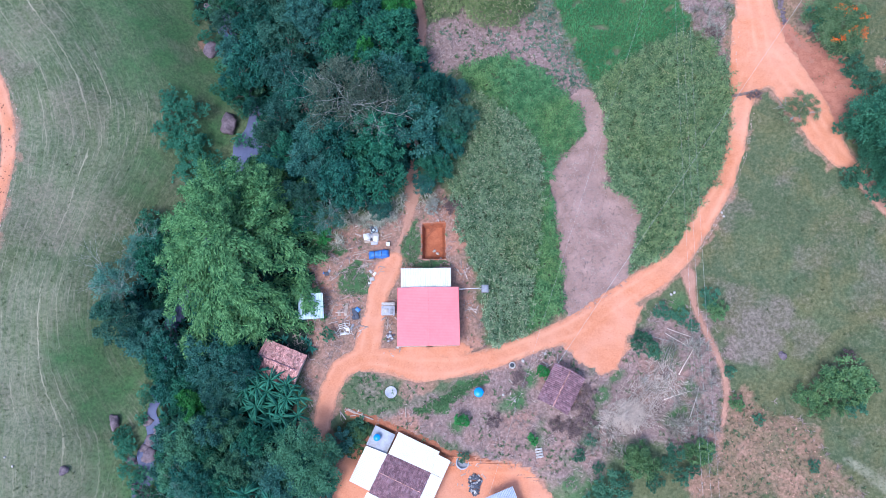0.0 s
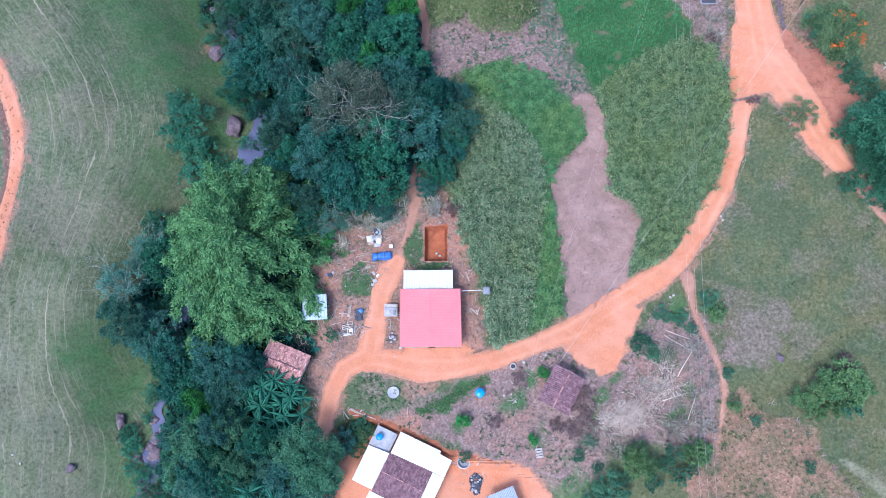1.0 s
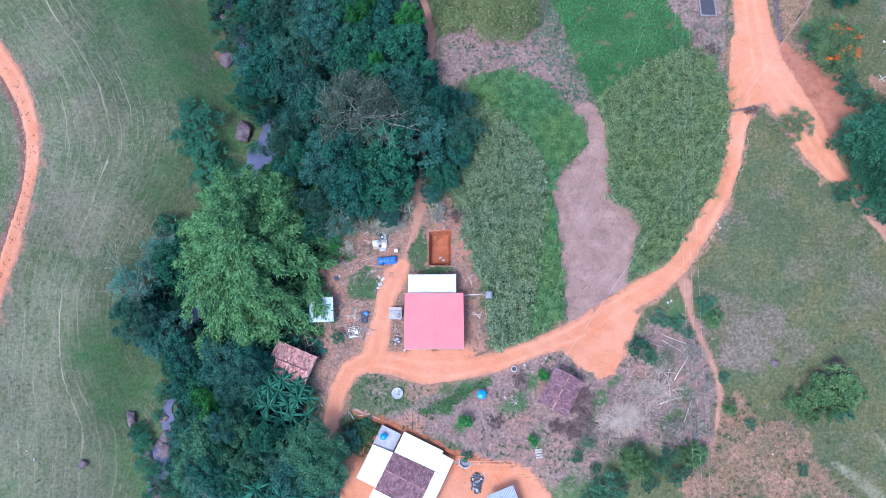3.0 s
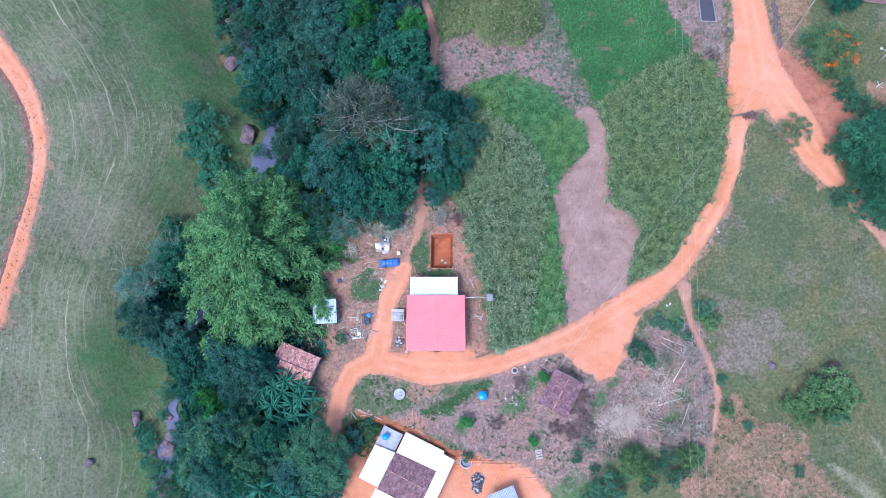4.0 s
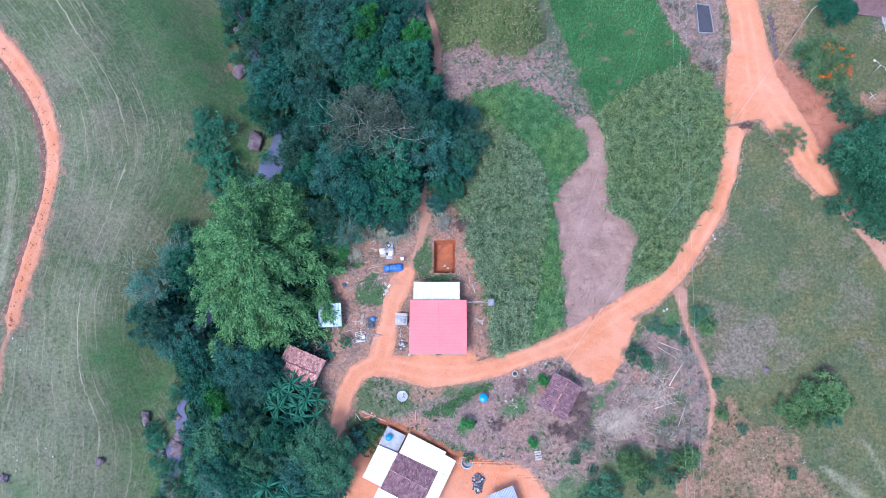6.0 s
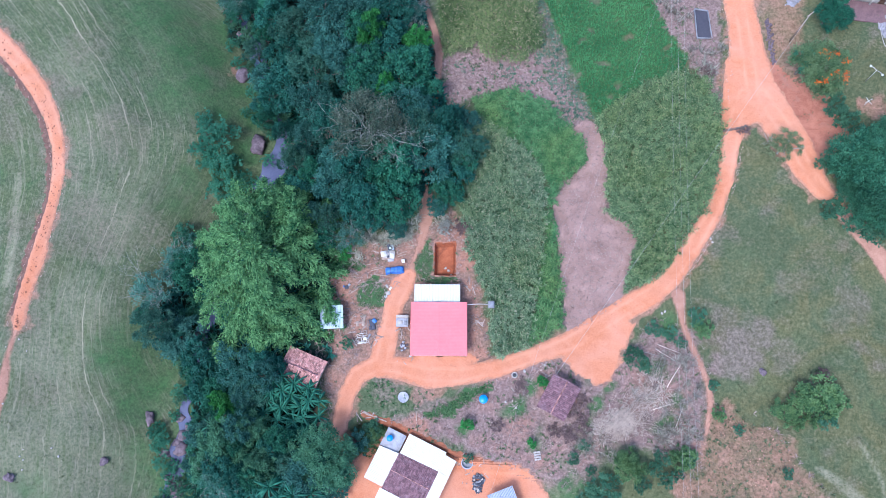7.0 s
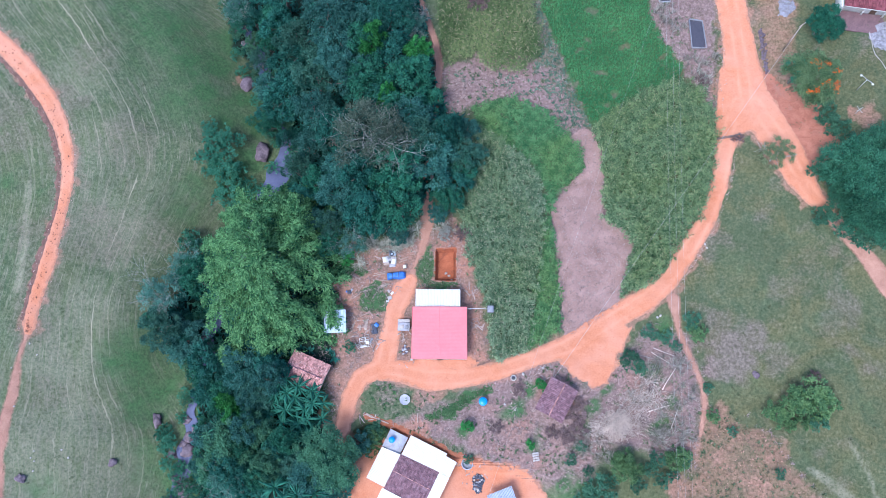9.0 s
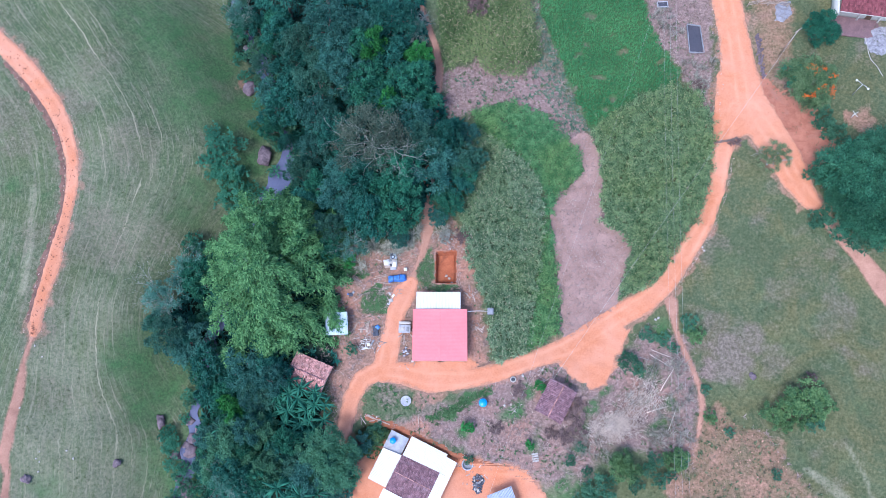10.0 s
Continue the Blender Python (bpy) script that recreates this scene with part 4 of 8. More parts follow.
drape("washed_gully", lambda x, y: np.minimum(away_from_line(x, y, [(0.4, 15.7, 0.03), (2.4, 16.2, 0.10), (4.2, 16.8, 0.12), (5.6, 17.5, 0.04)]), away_from_line(x, y, [(2.2, 16.6, 0.02), (3.4, 17.2, 0.08), (4.6, 17.6, 0.03)])), (-2, 14, 8, 20), 0.15, M_BANK, "dark rain-washed gully beside the road", "gully", 0.02, 0.12)

# the stream
sy = np.arange(-50, 110, 0.5)
sx = np.mean([np.interp(sy + k, STREAM_Y, STREAM_X) for k in (-2.5, -1.5, -0.5, 0.5, 1.5, 2.5)], 0) + 0.3 * np.sin(sy * 1.1)
sw = 0.95 + 0.25 * np.sin(sy * 0.4) + 0.18 * np.sin(sy * 1.7) + 1.0 * np.exp(-((sy - 47.5) / 3.5) ** 2)
rows = [np.stack([sx + k * sw, sy, np.full_like(sy, -9.75 + 0.0) + 0.02 * np.sin(sy * 3 + k * 5)], -1) for k in (-1, -0.5, 0, 0.5, 1)]
i = np.arange(5 * len(sy)).reshape(5, -1)
single("stream", Mesh().add(np.concatenate(rows), np.stack([i[:-1, :-1], i[:-1, 1:], i[1:, 1:], i[1:, :-1]], -1).reshape(-1, 4)[:, ::-1]), M_WATER,
       "narrow dark stream running among boulders and trees", "stream", kind="structure", smooth=True)


# ---------------------------------------------------------------- plants
rng = np.random.default_rng(7)


def unit(v):
    return v / (np.linalg.norm(v, axis=-1, keepdims=True) + 1e-9)


def leaves(mesh, at, along, facing, length, width, fold=0.15):
    """Many leaves, each a folded diamond of two triangles pairs: place, direction, normal, length, width."""
    along = unit(along)
    side = unit(np.cross(along, facing))
    face = np.cross(side, along)
    L, Wd = np.reshape(length, (-1, 1)), np.reshape(width, (-1, 1))
    a = at - along * L * 0.5
    b = at - side * Wd * 0.5 + along * L * 0.05 + face * Wd * fold
    c = at + along * L * 0.5 - face * L * 0.08
    d = at + side * Wd * 0.5 + along * L * 0.05 + face * Wd * fold
    v = np.stack([a, b, c, d], 1).reshape(-1, 3)
    i = np.arange(len(at)) * 4
    mesh.add(v, np.concatenate([np.stack([i, i + 1, i + 2], -1), np.stack([i, i + 2, i + 3], -1)]))


def crown(r, seed, radius=4.0, tall=5.0, clumps=70, per=75, leaf=0.34, flat=0.75, open_=0.0, droop=0.2, lobes=6):
    """A crown of several leafy domes, each of many small sprays, round (0, 0), from the ground's height 0 up."""
    mesh = Mesh()
    heads = [(0.0, 0.0, tall * 0.70, radius * 0.46)]
    for k in range(lobes):
        t = 2 * math.pi * (k + 0.7 * r.random()) / lobes + seed
        q = radius * (0.50 + 0.22 * r.random())
        heads.append((q * math.cos(t), q * math.sin(t), tall * (0.52 + 0.16 * r.random()), radius * (0.30 + 0.15 * r.random())))
    for k in range(clumps):
        hx_, hy_, hz_, hr = heads[0] if r.random() < 0.22 else heads[1 + k % lobes]
        if r.random() < open_:
            continue
        t, up = r.random() * 2 * math.pi, 1 - 1.15 * r.random()
        ring = math.sqrt(max(0.0, 1 - up * up)) * (0.88 + 0.24 * r.random())
        rise = min(hr * 1.6, tall * 0.36)
        x, y, z = hx_ + hr * ring * math.cos(t), hy_ + hr * ring * math.sin(t), hz_ + rise * up * (0.85 + 0.3 * r.random())
        n = int(per * (0.6 + 0.8 * r.random()))
        size = min(radius * (0.12 + 0.11 * r.random()), 0.95)
        d = unit(r.normal(0, 1, (n, 3)) + [0, 0, 0.5])
        p = np.array([x, y, z]) + d * (size * (0.35 + 0.8 * r.random((n, 1)))) * [1, 1, flat]
        out = unit(np.array([x - 0.6 * hx_, y - 0.6 * hy_, 0.25 * radius]) + 1e-3)
        along = unit(0.7 * d * [1, 1, 0.4] + 0.6 * out + r.normal(0, 0.5, (n, 3)) - [0, 0, droop])
        leaves(mesh, p, along, unit(0.5 * d + [0, 0, 0.9] + r.normal(0, 0.45, (n, 3))), leaf * (0.6 + 0.8 * r.random(n)), leaf * (0.36 + 0.3 * r.random(n)))
    return mesh


def boughs(r, tall, radius, thick=0.2, limbs=7, sides=7, reach=0.6, twigs=0, lift=0.0):
    """A tapered, slightly bent trunk with limbs that wind and fork out into the crown."""
    mesh = Mesh()
    k = np.linspace(0, 1, 6)
    bend = r.normal(0, 0.05 * tall, 2)
    stem = np.stack([bend[0] * k * k, bend[1] * k * k, tall * 0.5 * k - 0.4 * (k == 0)], -1)
    mesh.tube(stem, thick * (1.25 - 0.75 * k), sides)

    def fork(start, heading, length, width, depth):
        p, d = [np.array(start)], np.array(heading)
        for _ in range(4):
            d = unit(d + r.normal(0, 0.2, 3) * [1, 1, 0.5])
            p.append(p[-1] + d * length / 4)
        mesh.tube(p, np.linspace(width, width * 0.45, 5), 5 if depth else 4)
        if depth:
            for at_, turn_ in ((2, 0.7), (3, -0.7), (4, 0.4), (4, -0.5)):
                c, q = math.cos(turn_ + r.normal(0, 0.2)), math.sin(turn_ + r.normal(0, 0.2))
                fork(p[at_], unit(np.array([d[0] * c - d[1] * q, d[0] * q + d[1] * c, d[2] * 0.7 + 0.08])), length * 0.55, width * 0.5, depth - 1)
    for j in range(limbs):
        a = 2 * math.pi * (j + 0.6 * r.random()) / limbs
        s = stem[min(5, 3 + j % 3)]
        e = np.array([math.cos(a) * radius * reach, math.sin(a) * radius * reach, tall * (0.55 + lift + 0.12 * r.random())])
        fork(s, unit(e - s), np.linalg.norm(e - s), thick * 0.5, 2 if twigs > 2 else 1 if twigs else 0)
    return mesh


def tree_kind(name, label, category, group, leaf_mat, bark_mat, seeds, radius, tall, **k):
    """Several trees of one kind, each with trunk and crown, parked at the origin until placed."""
    out = []
    wood = k.pop("wood", {})
    for s in seeds:
        r = np.random.default_rng(s)
        ob = thing(name, label, category, group)
        part("trunk", boughs(r, tall, radius, **wood), bark_mat, ob, smooth=True)
        part("crown", crown(r, s, radius, tall, **k), leaf_mat, ob)
        out.append([ob, radius, tall, False])
    return out


def plant_out(kinds, spots, seed=1, sink=0.1):
    """Places trees: x, y, crown radius and height; the first use of each kind moves the original."""
    r = np.random.default_rng(seed)
    for n, (x, y, rad, tall) in enumerate(spots):
        k = kinds[n % len(kinds)]
        ob, r0, t0, used = k
        m = pose(x, y, on_land(x, y) - sink, r.normal(0, 2), r.normal(0, 2), r.random() * 360)
        if used:
            ob = copy_thing(ob, m)
        else:
            ob.matrix_basis = m
            k[3] = True
        ob.scale = (rad / r0, rad / r0, tall / t0)


def scatter(name, kinds, at, size, material, label, category, lean=0.15, kind="stuff"):
    """Very many small plants in one mesh: kinds are (vertices, faces) of single plants."""
    mesh = Mesh()
    pick = rng.integers(0, len(kinds), len(at))
    turn = rng.random(len(at)) * 2 * math.pi
    for n, (v, f) in enumerate(kinds):
        sel = np.where(pick == n)[0]
        if not len(sel):
            continue
        c, s = np.cos(turn[sel])[:, None], np.sin(turn[sel])[:, None]
        sc = size[sel][:, None]
        x = (v[None, :, 0] * c - v[None, :, 1] * s) * sc
        y = (v[None, :, 0] * s + v[None, :, 1] * c) * sc
        z = v[None, :, 2] * sc
        ln = rng.normal(0, lean, (len(sel), 2))
        p = np.stack([x + z * ln[:, :1], y + z * ln[:, 1:], z], -1) + at[sel][:, None]
        ff = (f[None] + (np.arange(len(sel)) * len(v))[:, None, None]).reshape(-1, f.shape[1])
        mesh.add(p.reshape(-1, 3), ff)
    return single(name, mesh, material, label, category, kind=kind)


def sown(area, step, jitter=0.35, inset=-0.1, turn=0.0, row=None):
    """Points in rows inside an area, with their height on the ground."""
    a = np.array(area)
    c = a.mean(0)
    w = np.abs(a - c).max() * 1.6
    u, v = np.meshgrid(np.arange(-w, w, row or step), np.arange(-w, w, step))
    u, v = u.ravel() + rng.normal(0, jitter * step * 0.6, u.size), v.ravel() + rng.normal(0, jitter * step, u.size)
    t = radians(turn)
    x, y = c[0] + u * math.cos(t) - v * math.sin(t), c[1] + u * math.sin(t) + v * math.cos(t)
    d = away_from_area(x, y, area) + 0.32 * ripple(x, y, 2.2, 2) + 0.25 * ripple(x, y, 0.9, 4) + rng.normal(0, 0.16, x.size)
    x, y = x[d < -inset], y[d < -inset]
    return np.stack([x, y, height(x, y)], -1)


def maize_plant(seed, tall=2.0, count=8, length=0.52, width=0.115, tassel=True):
    """A stalk with arching strap leaves and a tassel."""
    r = np.random.default_rng(seed)
    v, f = [], []
    for k in range(count):
        a = k * 2.4 + r.normal(0, 0.3)
        h = tall * (0.25 + 0.68 * k / count)
        L = length * (0.75 + 0.4 * r.random()) * (1.0 if k < count - 2 else 0.7)
        d, s = np.array([math.cos(a), math.sin(a), 0]), np.array([-math.sin(a), math.cos(a), 0]) * width / 2
        p0 = np.array([0, 0, h])
        p1 = p0 + d * L * 0.45 + [0, 0, 0.34 * L]
        p2 = p0 + d * L * 0.95 + [0, 0, (0.05 + 0.2 * r.normal(0, 0.6)) * L]
        b = len(v)
        v += [p0 - s * 0.4, p0 + s * 0.4, p1 - s, p1 + s, p2]
        f += [(b, b + 1, b + 3), (b, b + 3, b + 2), (b + 2, b + 3, b + 4)]
    if tassel:
        for k in range(3):
            a = k * 2.1 + r.random()
            b = len(v)
            d = np.array([math.cos(a), math.sin(a), 0])
            v += [[0, 0, tall * 0.93], list(d * 0.13 + [0.03, 0.03, tall * 1.1]), list(d * 0.22 + [0, 0, tall * 1.06])]
            f += [(b, b + 1, b + 2)]
    return np.array(v, float), np.array(f, int)


def tuft(seed, blades=5, tall=0.35, spread_=0.25, width=0.06):
    """A tuft of bent grass blades."""
    r = np.random.default_rng(seed)
    v, f = [], []
    for k in range(blades):
        a = r.random() * 6.28
        d, s = np.array([math.cos(a), math.sin(a), 0]), np.array([-math.sin(a), math.cos(a), 0]) * width / 2
        q = spread_ * (0.4 + r.random())
        h = tall * (0.5 + 0.7 * r.random())
        b = len(v)
        v += [-s, s, d * q * 0.5 + s * 0.8 + [0, 0, h * 0.8], d * q * 0.5 - s * 0.8 + [0, 0, h * 0.8], d * q * 1.1 + [0, 0, h * 0.75]]
        f += [(b, b + 1, b + 2), (b, b + 2, b + 3), (b + 3, b + 2, b + 4)]
    return np.array(v, float), np.array(f, int)


# woods along the stream
woods = []
for k, (mat, tone) in enumerate(((L_DARK, "dense dark-green"), (L_SLATE, "slate-green"), (L_MID, "fresh mid-green"), (L_DARK, "dense dark-green"), (L_OLIVE_DARK, "dull olive-green"), (L_SLATE, "slate-green"), (L_MID, "fresh mid-green"))):
    woods += tree_kind("tree", tone + " broadleaf tree in the streamside wood", "tree", "trees along the stream", mat, M_BARK, (11 + k,), 3.2, 10.0, clumps=(105, 120, 95, 125, 100, 110, 115)[k], per=46, leaf=(0.35, 0.31, 0.37, 0.33, 0.29, 0.33, 0.36)[k], open_=0.04, lobes=(5, 7, 4, 6, 7, 5, 6)[k])


def wood_of(spots, seed):
    """Uneven sizes and heights, as in a grown wood."""
    r = np.random.default_rng(seed)
    return [(x, y, rad * (0.68 + 0.3 * r.random()), tall * (0.8 + 0.38 * r.random())) for x, y, rad, tall in spots]


plant_out(woods, wood_of([(-27.57, 70.08, 4.6, 12), (-19.71, 68.18, 4.4, 12), (-14.40, 63.76, 4, 11), (-25.95, 64.09, 4.4, 12), (-21.81, 60.95, 4.6, 12), (-16.02, 59.37, 4.5, 12), (-6.26, 59.08, 3.6, 9.5), (-27.16, 58.43, 4, 11), (-21.69, 55.49, 4.2, 12), (-30.02, 54.99, 2.4, 8), (-1.50, 49.71, 3.4, 9), (0.58, 46.24, 3.2, 8.5), (-3.40, 44.51, 4.4, 10), (-8.58, 43.19, 4.6, 11), (-13.37, 42.31, 4.2, 11), (-16.81, 44.34, 3.6, 10), (-8.36, 37.64, 3.9, 9.5), (-12.75, 37.71, 4.5, 10.5), (-5.11, 48.02, 3.9, 10), (-16.48, 39.83, 3.5, 10), (-36.14, 74.34, 2.6, 7), (-28.08, 75.55, 4.4, 12), (-20.97, 74.36, 4.5, 12), (-31.14, 69.72, 2.4, 8), (-10.35, 68.33, 4, 11), (-32.26, 66.25, 2.6, 9), (-30.48, 60.82, 2.8, 9.5), (-30.21, 72.21, 3, 10), (-33.79, 73.85, 2.4, 8), (-23.38, 50.50, 3.2, 10), (-20.28, 42.50, 2.8, 9), (-29.32, 57.43, 2.8, 9), (-24.93, 67.85, 3.8, 11), (-17.92, 63.51, 4, 12), (-13.30, 57.47, 3.6, 11), (-18.40, 50.12, 3.4, 11), (-6.87, 52.03, 3.6, 10), (-10.87, 40.60, 3.6, 10), (-6.87, 40.59, 3.2, 9), (-17.02, 35.57, 2.8, 7.5), (-19.98, 36.23, 2.6, 8), (-18.04, 33.05, 2.2, 6), (-21.87, 40.06, 2.4, 8), (-14.44, 39.38, 3.2, 9), (-5.33, 55.51, 3, 9), (-2.25, 47.08, 3, 9), (2.98, 46.71, 2, 5.5), (1.72, 50.58, 2, 6), (-1.6, 39.9, 2.8, 7), (-0.2, 42.6, 2.8, 7.5), (-2.6, 37.9, 1.8, 5.5), (1.2, 45.2, 2.6, 7), (-27.0, 52.6, 2.4, 8), (-24.3, 46.9, 3.2, 9)], 3), 3)
plant_out(woods, wood_of([(-35.28, 16.43, 3.4, 10), (-29.35, 15.53, 3.8, 10.5), (-32.53, 12.60, 3.3, 9), (-25.46, 15.55, 3.2, 9), (-43.2, 21.3, 4.4, 8), (-39.9, 20.6, 4.2, 8), (-38.72, 29.62, 3.6, 9), (-35.47, 12.73, 2.4, 8), (-27.77, 11.44, 2.6, 8), (-29.42, 8.48, 2.6, 7), (-30.74, 14.47, 3, 9.5), (-26.91, 12.16, 2.8, 8), (-24.39, 13.56, 2.4, 8), (-44.21, 22.97, 2.2, 6), (-40.01, 20.09, 2.6, 7), (-41.41, 29.96, 1.8, 6), (-36.63, 15.20, 2.6, 8.5)], 5), 5)
plant_out(woods, wood_of([(-10.16, 61.12, 4.2, 10.5), (-13.79, 67.08, 3.4, 10), (-9.12, 56.00, 4.4, 10.5), (-12.03, 55.56, 3.4, 10), (-31.81, 6.28, 3.2, 9), (-27.34, 6.52, 3.2, 9), (-33.13, 9.82, 2.5, 7.5), (-30.10, 2.06, 3, 8), (-36.06, 2.42, 2, 6), (-33.32, 0.53, 2.4, 6.5), (-17.45, 2.94, 3.4, 7), (-15.41, 1.59, 3, 6.5), (-18.44, 0.78, 3, 7), (-25.28, 0.64, 2.6, 6.5), (-12.35, 35.52, 2.6, 7), (-8.31, 34.67, 1.8, 5), (-28.46, 3.92, 2.6, 7), (-23.56, 3.90, 2.4, 6), (-21.17, 2.51, 2.4, 6), (-36.12, 6.34, 2, 5.5), (-22.12, 5.37, 2.4, 6), (-28.20, -0.49, 2.6, 7), (-16.00, -0.94, 2.2, 5), (-13.86, 0.54, 1.6, 4)], 6), 6)
bright = tree_kind("tree", "young bright-green leafy tree", "tree", "bright-green trees", L_BRIGHT, M_BARK, (31, 32), 2.2, 6.0, clumps=70, per=62, leaf=0.24, lobes=4)
plant_out(bright, [(-12.6, 63.9, 2.4, 12.5), (-10.9, 55.2, 1.6, 12), (-32.04, 10.65, 1.9, 9), (-6.2, 62.6, 2.1, 10), (-30.3, 9.4, 1.6, 8.5)], 8)
plant_out(bright, [(2.25, 7.99, 1, 2.2), (-15.35, 31.58, 1.2, 2.4), (12.55, 13.96, 1, 2), (11.12, 5.81, 0.75, 1.6), (-10.45, 57.12, 0.9, 2)], 9)
teal = tree_kind("bush", "low green bush on the stream bank", "bush", "bank bushes", L_BANK, M_BARK, (41, 42, 43), 2.4, 2.8, clumps=52, per=34, leaf=0.27, flat=0.5, lobes=6, wood=dict(limbs=4, thick=0.08, reach=0.3))
plant_out(teal, [(-42.2, 5.3, 1.6, 1.4), (-42.6, 7.2, 1.2, 1.0), (-40.3, 0.7, 1.4, 1.5), (-41.9, 2.4, 1.3, 1.2), (-37.4, 53.0, 1.9, 1.3), (-38.6, 51.4, 1.5, 1.1), (-39.4, 53.0, 1.0, 0.8), (-38.3, 47.4, 2.0, 1.4), (-36.4, 45.4, 2.2, 1.5), (-34.2, 44.2, 1.8, 1.4), (-37.6, 43.6, 1.6, 1.0), (-40.0, 49.0, 1.3, 0.9), (-35.6, 42.0, 1.6, 1.3), (-26.0, 52.2, 1.6, 2.0), (-29.8, 49.2, 1.2, 1.4), (-24.6, 51.0, 1.6, 2.4), (-39.0, 24.6, 2.2, 3.2), (-38.2, 32.8, 2.2, 3.6), (-36.4, 19.0, 2.0, 3.0), (-39.19, 54.24, 1.5, 1.2), (-36.77, 52.32, 1.4, 1.5), (-37.04, 48.69, 2.6, 2.2), (-35.50, 47.40, 2.2, 2.1), (-38.18, 49.66, 1.6, 1.7), (-34.90, 52.95, 1.2, 1.4), (-41.90, 4.90, 1.4, 1.4), (-43.17, 6.49, 1, 1.1), (-40.28, 17.61, 1.6, 1.7), (-40.58, 35.02, 2.4, 3.5), (-26.12, 7.24, 1.8, 2.4), (-33.45, 46.03, 1.5, 1.8), (-36.08, -1.45, 1.8, 2.8), (-39.98, 2.09, 1, 1.3), (-33.27, 60.95, 1.2, 1.4), (-31.50, 55.96, 1.2, 1.5), (-33.74, 57.07, 1, 1.1), (-27.92, 44.79, 1.2, 1.5), (-26.10, 46.11, 1.3, 1.8), (-31.64, 45.25, 1.2, 1.4), (-36.01, 65.97, 1.2, 1.4), (-37.25, 69.13, 1.3, 1.7), (-29.51, 53.62, 1, 1.3), (-40.21, 12.47, 1.2, 1.4), (-40.54, 9.09, 1, 1.1), (-36.78, 8.33, 1.2, 1.7), (-36.80, 4.20, 1.3, 1.8), (-40.44, -1.55, 1.2, 1.3)], 10)
olive = tree_kind("bush", "broad olive-green bush on the pasture", "bush", "pasture bushes", L_OLIVE, M_BARK, (51, 52, 53), 2.4, 3.4, clumps=52, per=40, leaf=0.31, lobes=5, wood=dict(limbs=4, thick=0.08, reach=0.3))
plant_out(olive, [(48.6, 12.4, 3.0, 3.4), (46.7, 12.0, 2.3, 2.8), (50.3, 11.4, 1.9, 2.6), (44.2, 10.5, 1.9, 2.0), (45.6, 9.3, 1.3, 1.6), (47.4, 9.8, 1.6, 2.0), (23.75, 3.3, 2.3, 3.0), (31.0, 4.4, 1.7, 2.2), (-10.85, 4.85, 1.3, 2.4), (-9.98, 6.64, 1.4, 2.6), (34.44, 21.59, 1.5, 1.6), (30.31, 4.37, 1.5, 2), (23.45, 3.33, 1.9, 2.8), (35.80, 10.03, 1.1, 1.6)], 11)
green = tree_kind("bush", "dense dark-green bush among weeds", "bush", "slope bushes", L_BUSH, M_BARK, (61, 62, 63), 2.2, 3.2, clumps=50, per=36, leaf=0.32, open_=0.06, lobes=5, wood=dict(limbs=4, thick=0.08, reach=0.3))
plant_out(green, [(24.84, 17.62, 1.5, 2.4), (26.20, 16.43, 1.1, 1.8), (20.42, 0.00, 2.1, 3.2), (27.96, 4.11, 1.2, 1.8), (28.59, 1.52, 1.3, 1.9), (27.92, 21.78, 1.2, 1.3), (29.84, 20.99, 1.1, 1.2), (31.34, 19.64, 0.9, 1), (25.54, 0.56, 1.1, 1.5), (27.14, 2.82, 1, 1.3), (21.96, 1.22, 1, 1.4), (33.85, 23.12, 1.4, 1.6), (49.43, 9.35, 1.3, 2), (-14.58, 18.62, 1, 1.8), (18.71, -1.29, 1.8, 2.6), (31.61, 4.18, 1.2, 1.6), (30.14, 2.29, 0.9, 1.2), (18.08, 5.80, 0.8, 1), (16.51, 3.88, 0.9, 1.1), (18.78, 2.42, 0.8, 1), (-10.9, 6.6, 1.4, 2.4), (-10.34, 7.57, 1.2, 2.2), (38.26, 8.05, 0.8, 0.9), (44.18, 2.58, 0.8, 0.9), (35.35, 13.89, 0.8, 1), (-8.50, 4.53, 0.8, 1.2), (2.45, 3.75, 0.7, 1.0)], 12)
rbank = np.random.default_rng(24)
plant_out(green, [(np.interp(y, STREAM_Y, STREAM_X) + dx_ + rbank.normal(0, 0.4), y + rbank.normal(0, 0.5), r_, h_) for y, dx_, r_, h_ in ((54.6, -2.4, 1.3, 2.4), (56.8, 1.6, 1.6, 3.0), (58.8, -1.3, 1.4, 2.4), (61.0, 1.2, 1.7, 3.2), (62.6, -1.5, 1.5, 2.4), (64.6, 0.9, 1.5, 2.8), (66.0, -1.9, 1.1, 1.6), (69.8, -1.6, 1.5, 2.4), (71.4, 1.0, 1.6, 3.0), (73.4, -1.4, 1.6, 2.6), (75.4, 0.8, 1.5, 2.6), (77.6, -1.0, 1.6, 2.8), (79.6, 0.6, 1.8, 3.2), (52.6, 1.8, 1.3, 2.4), (13.4, 1.5, 1.4, 2.4), (11.2, -1.6, 1.0, 1.5), (2.2, 1.4, 1.3, 2.2), (-1.0, 1.4, 1.4, 2.4), (-3.0, -1.2, 1.3, 2.0), (16.0, -1.0, 1.5, 2.6))], 25)
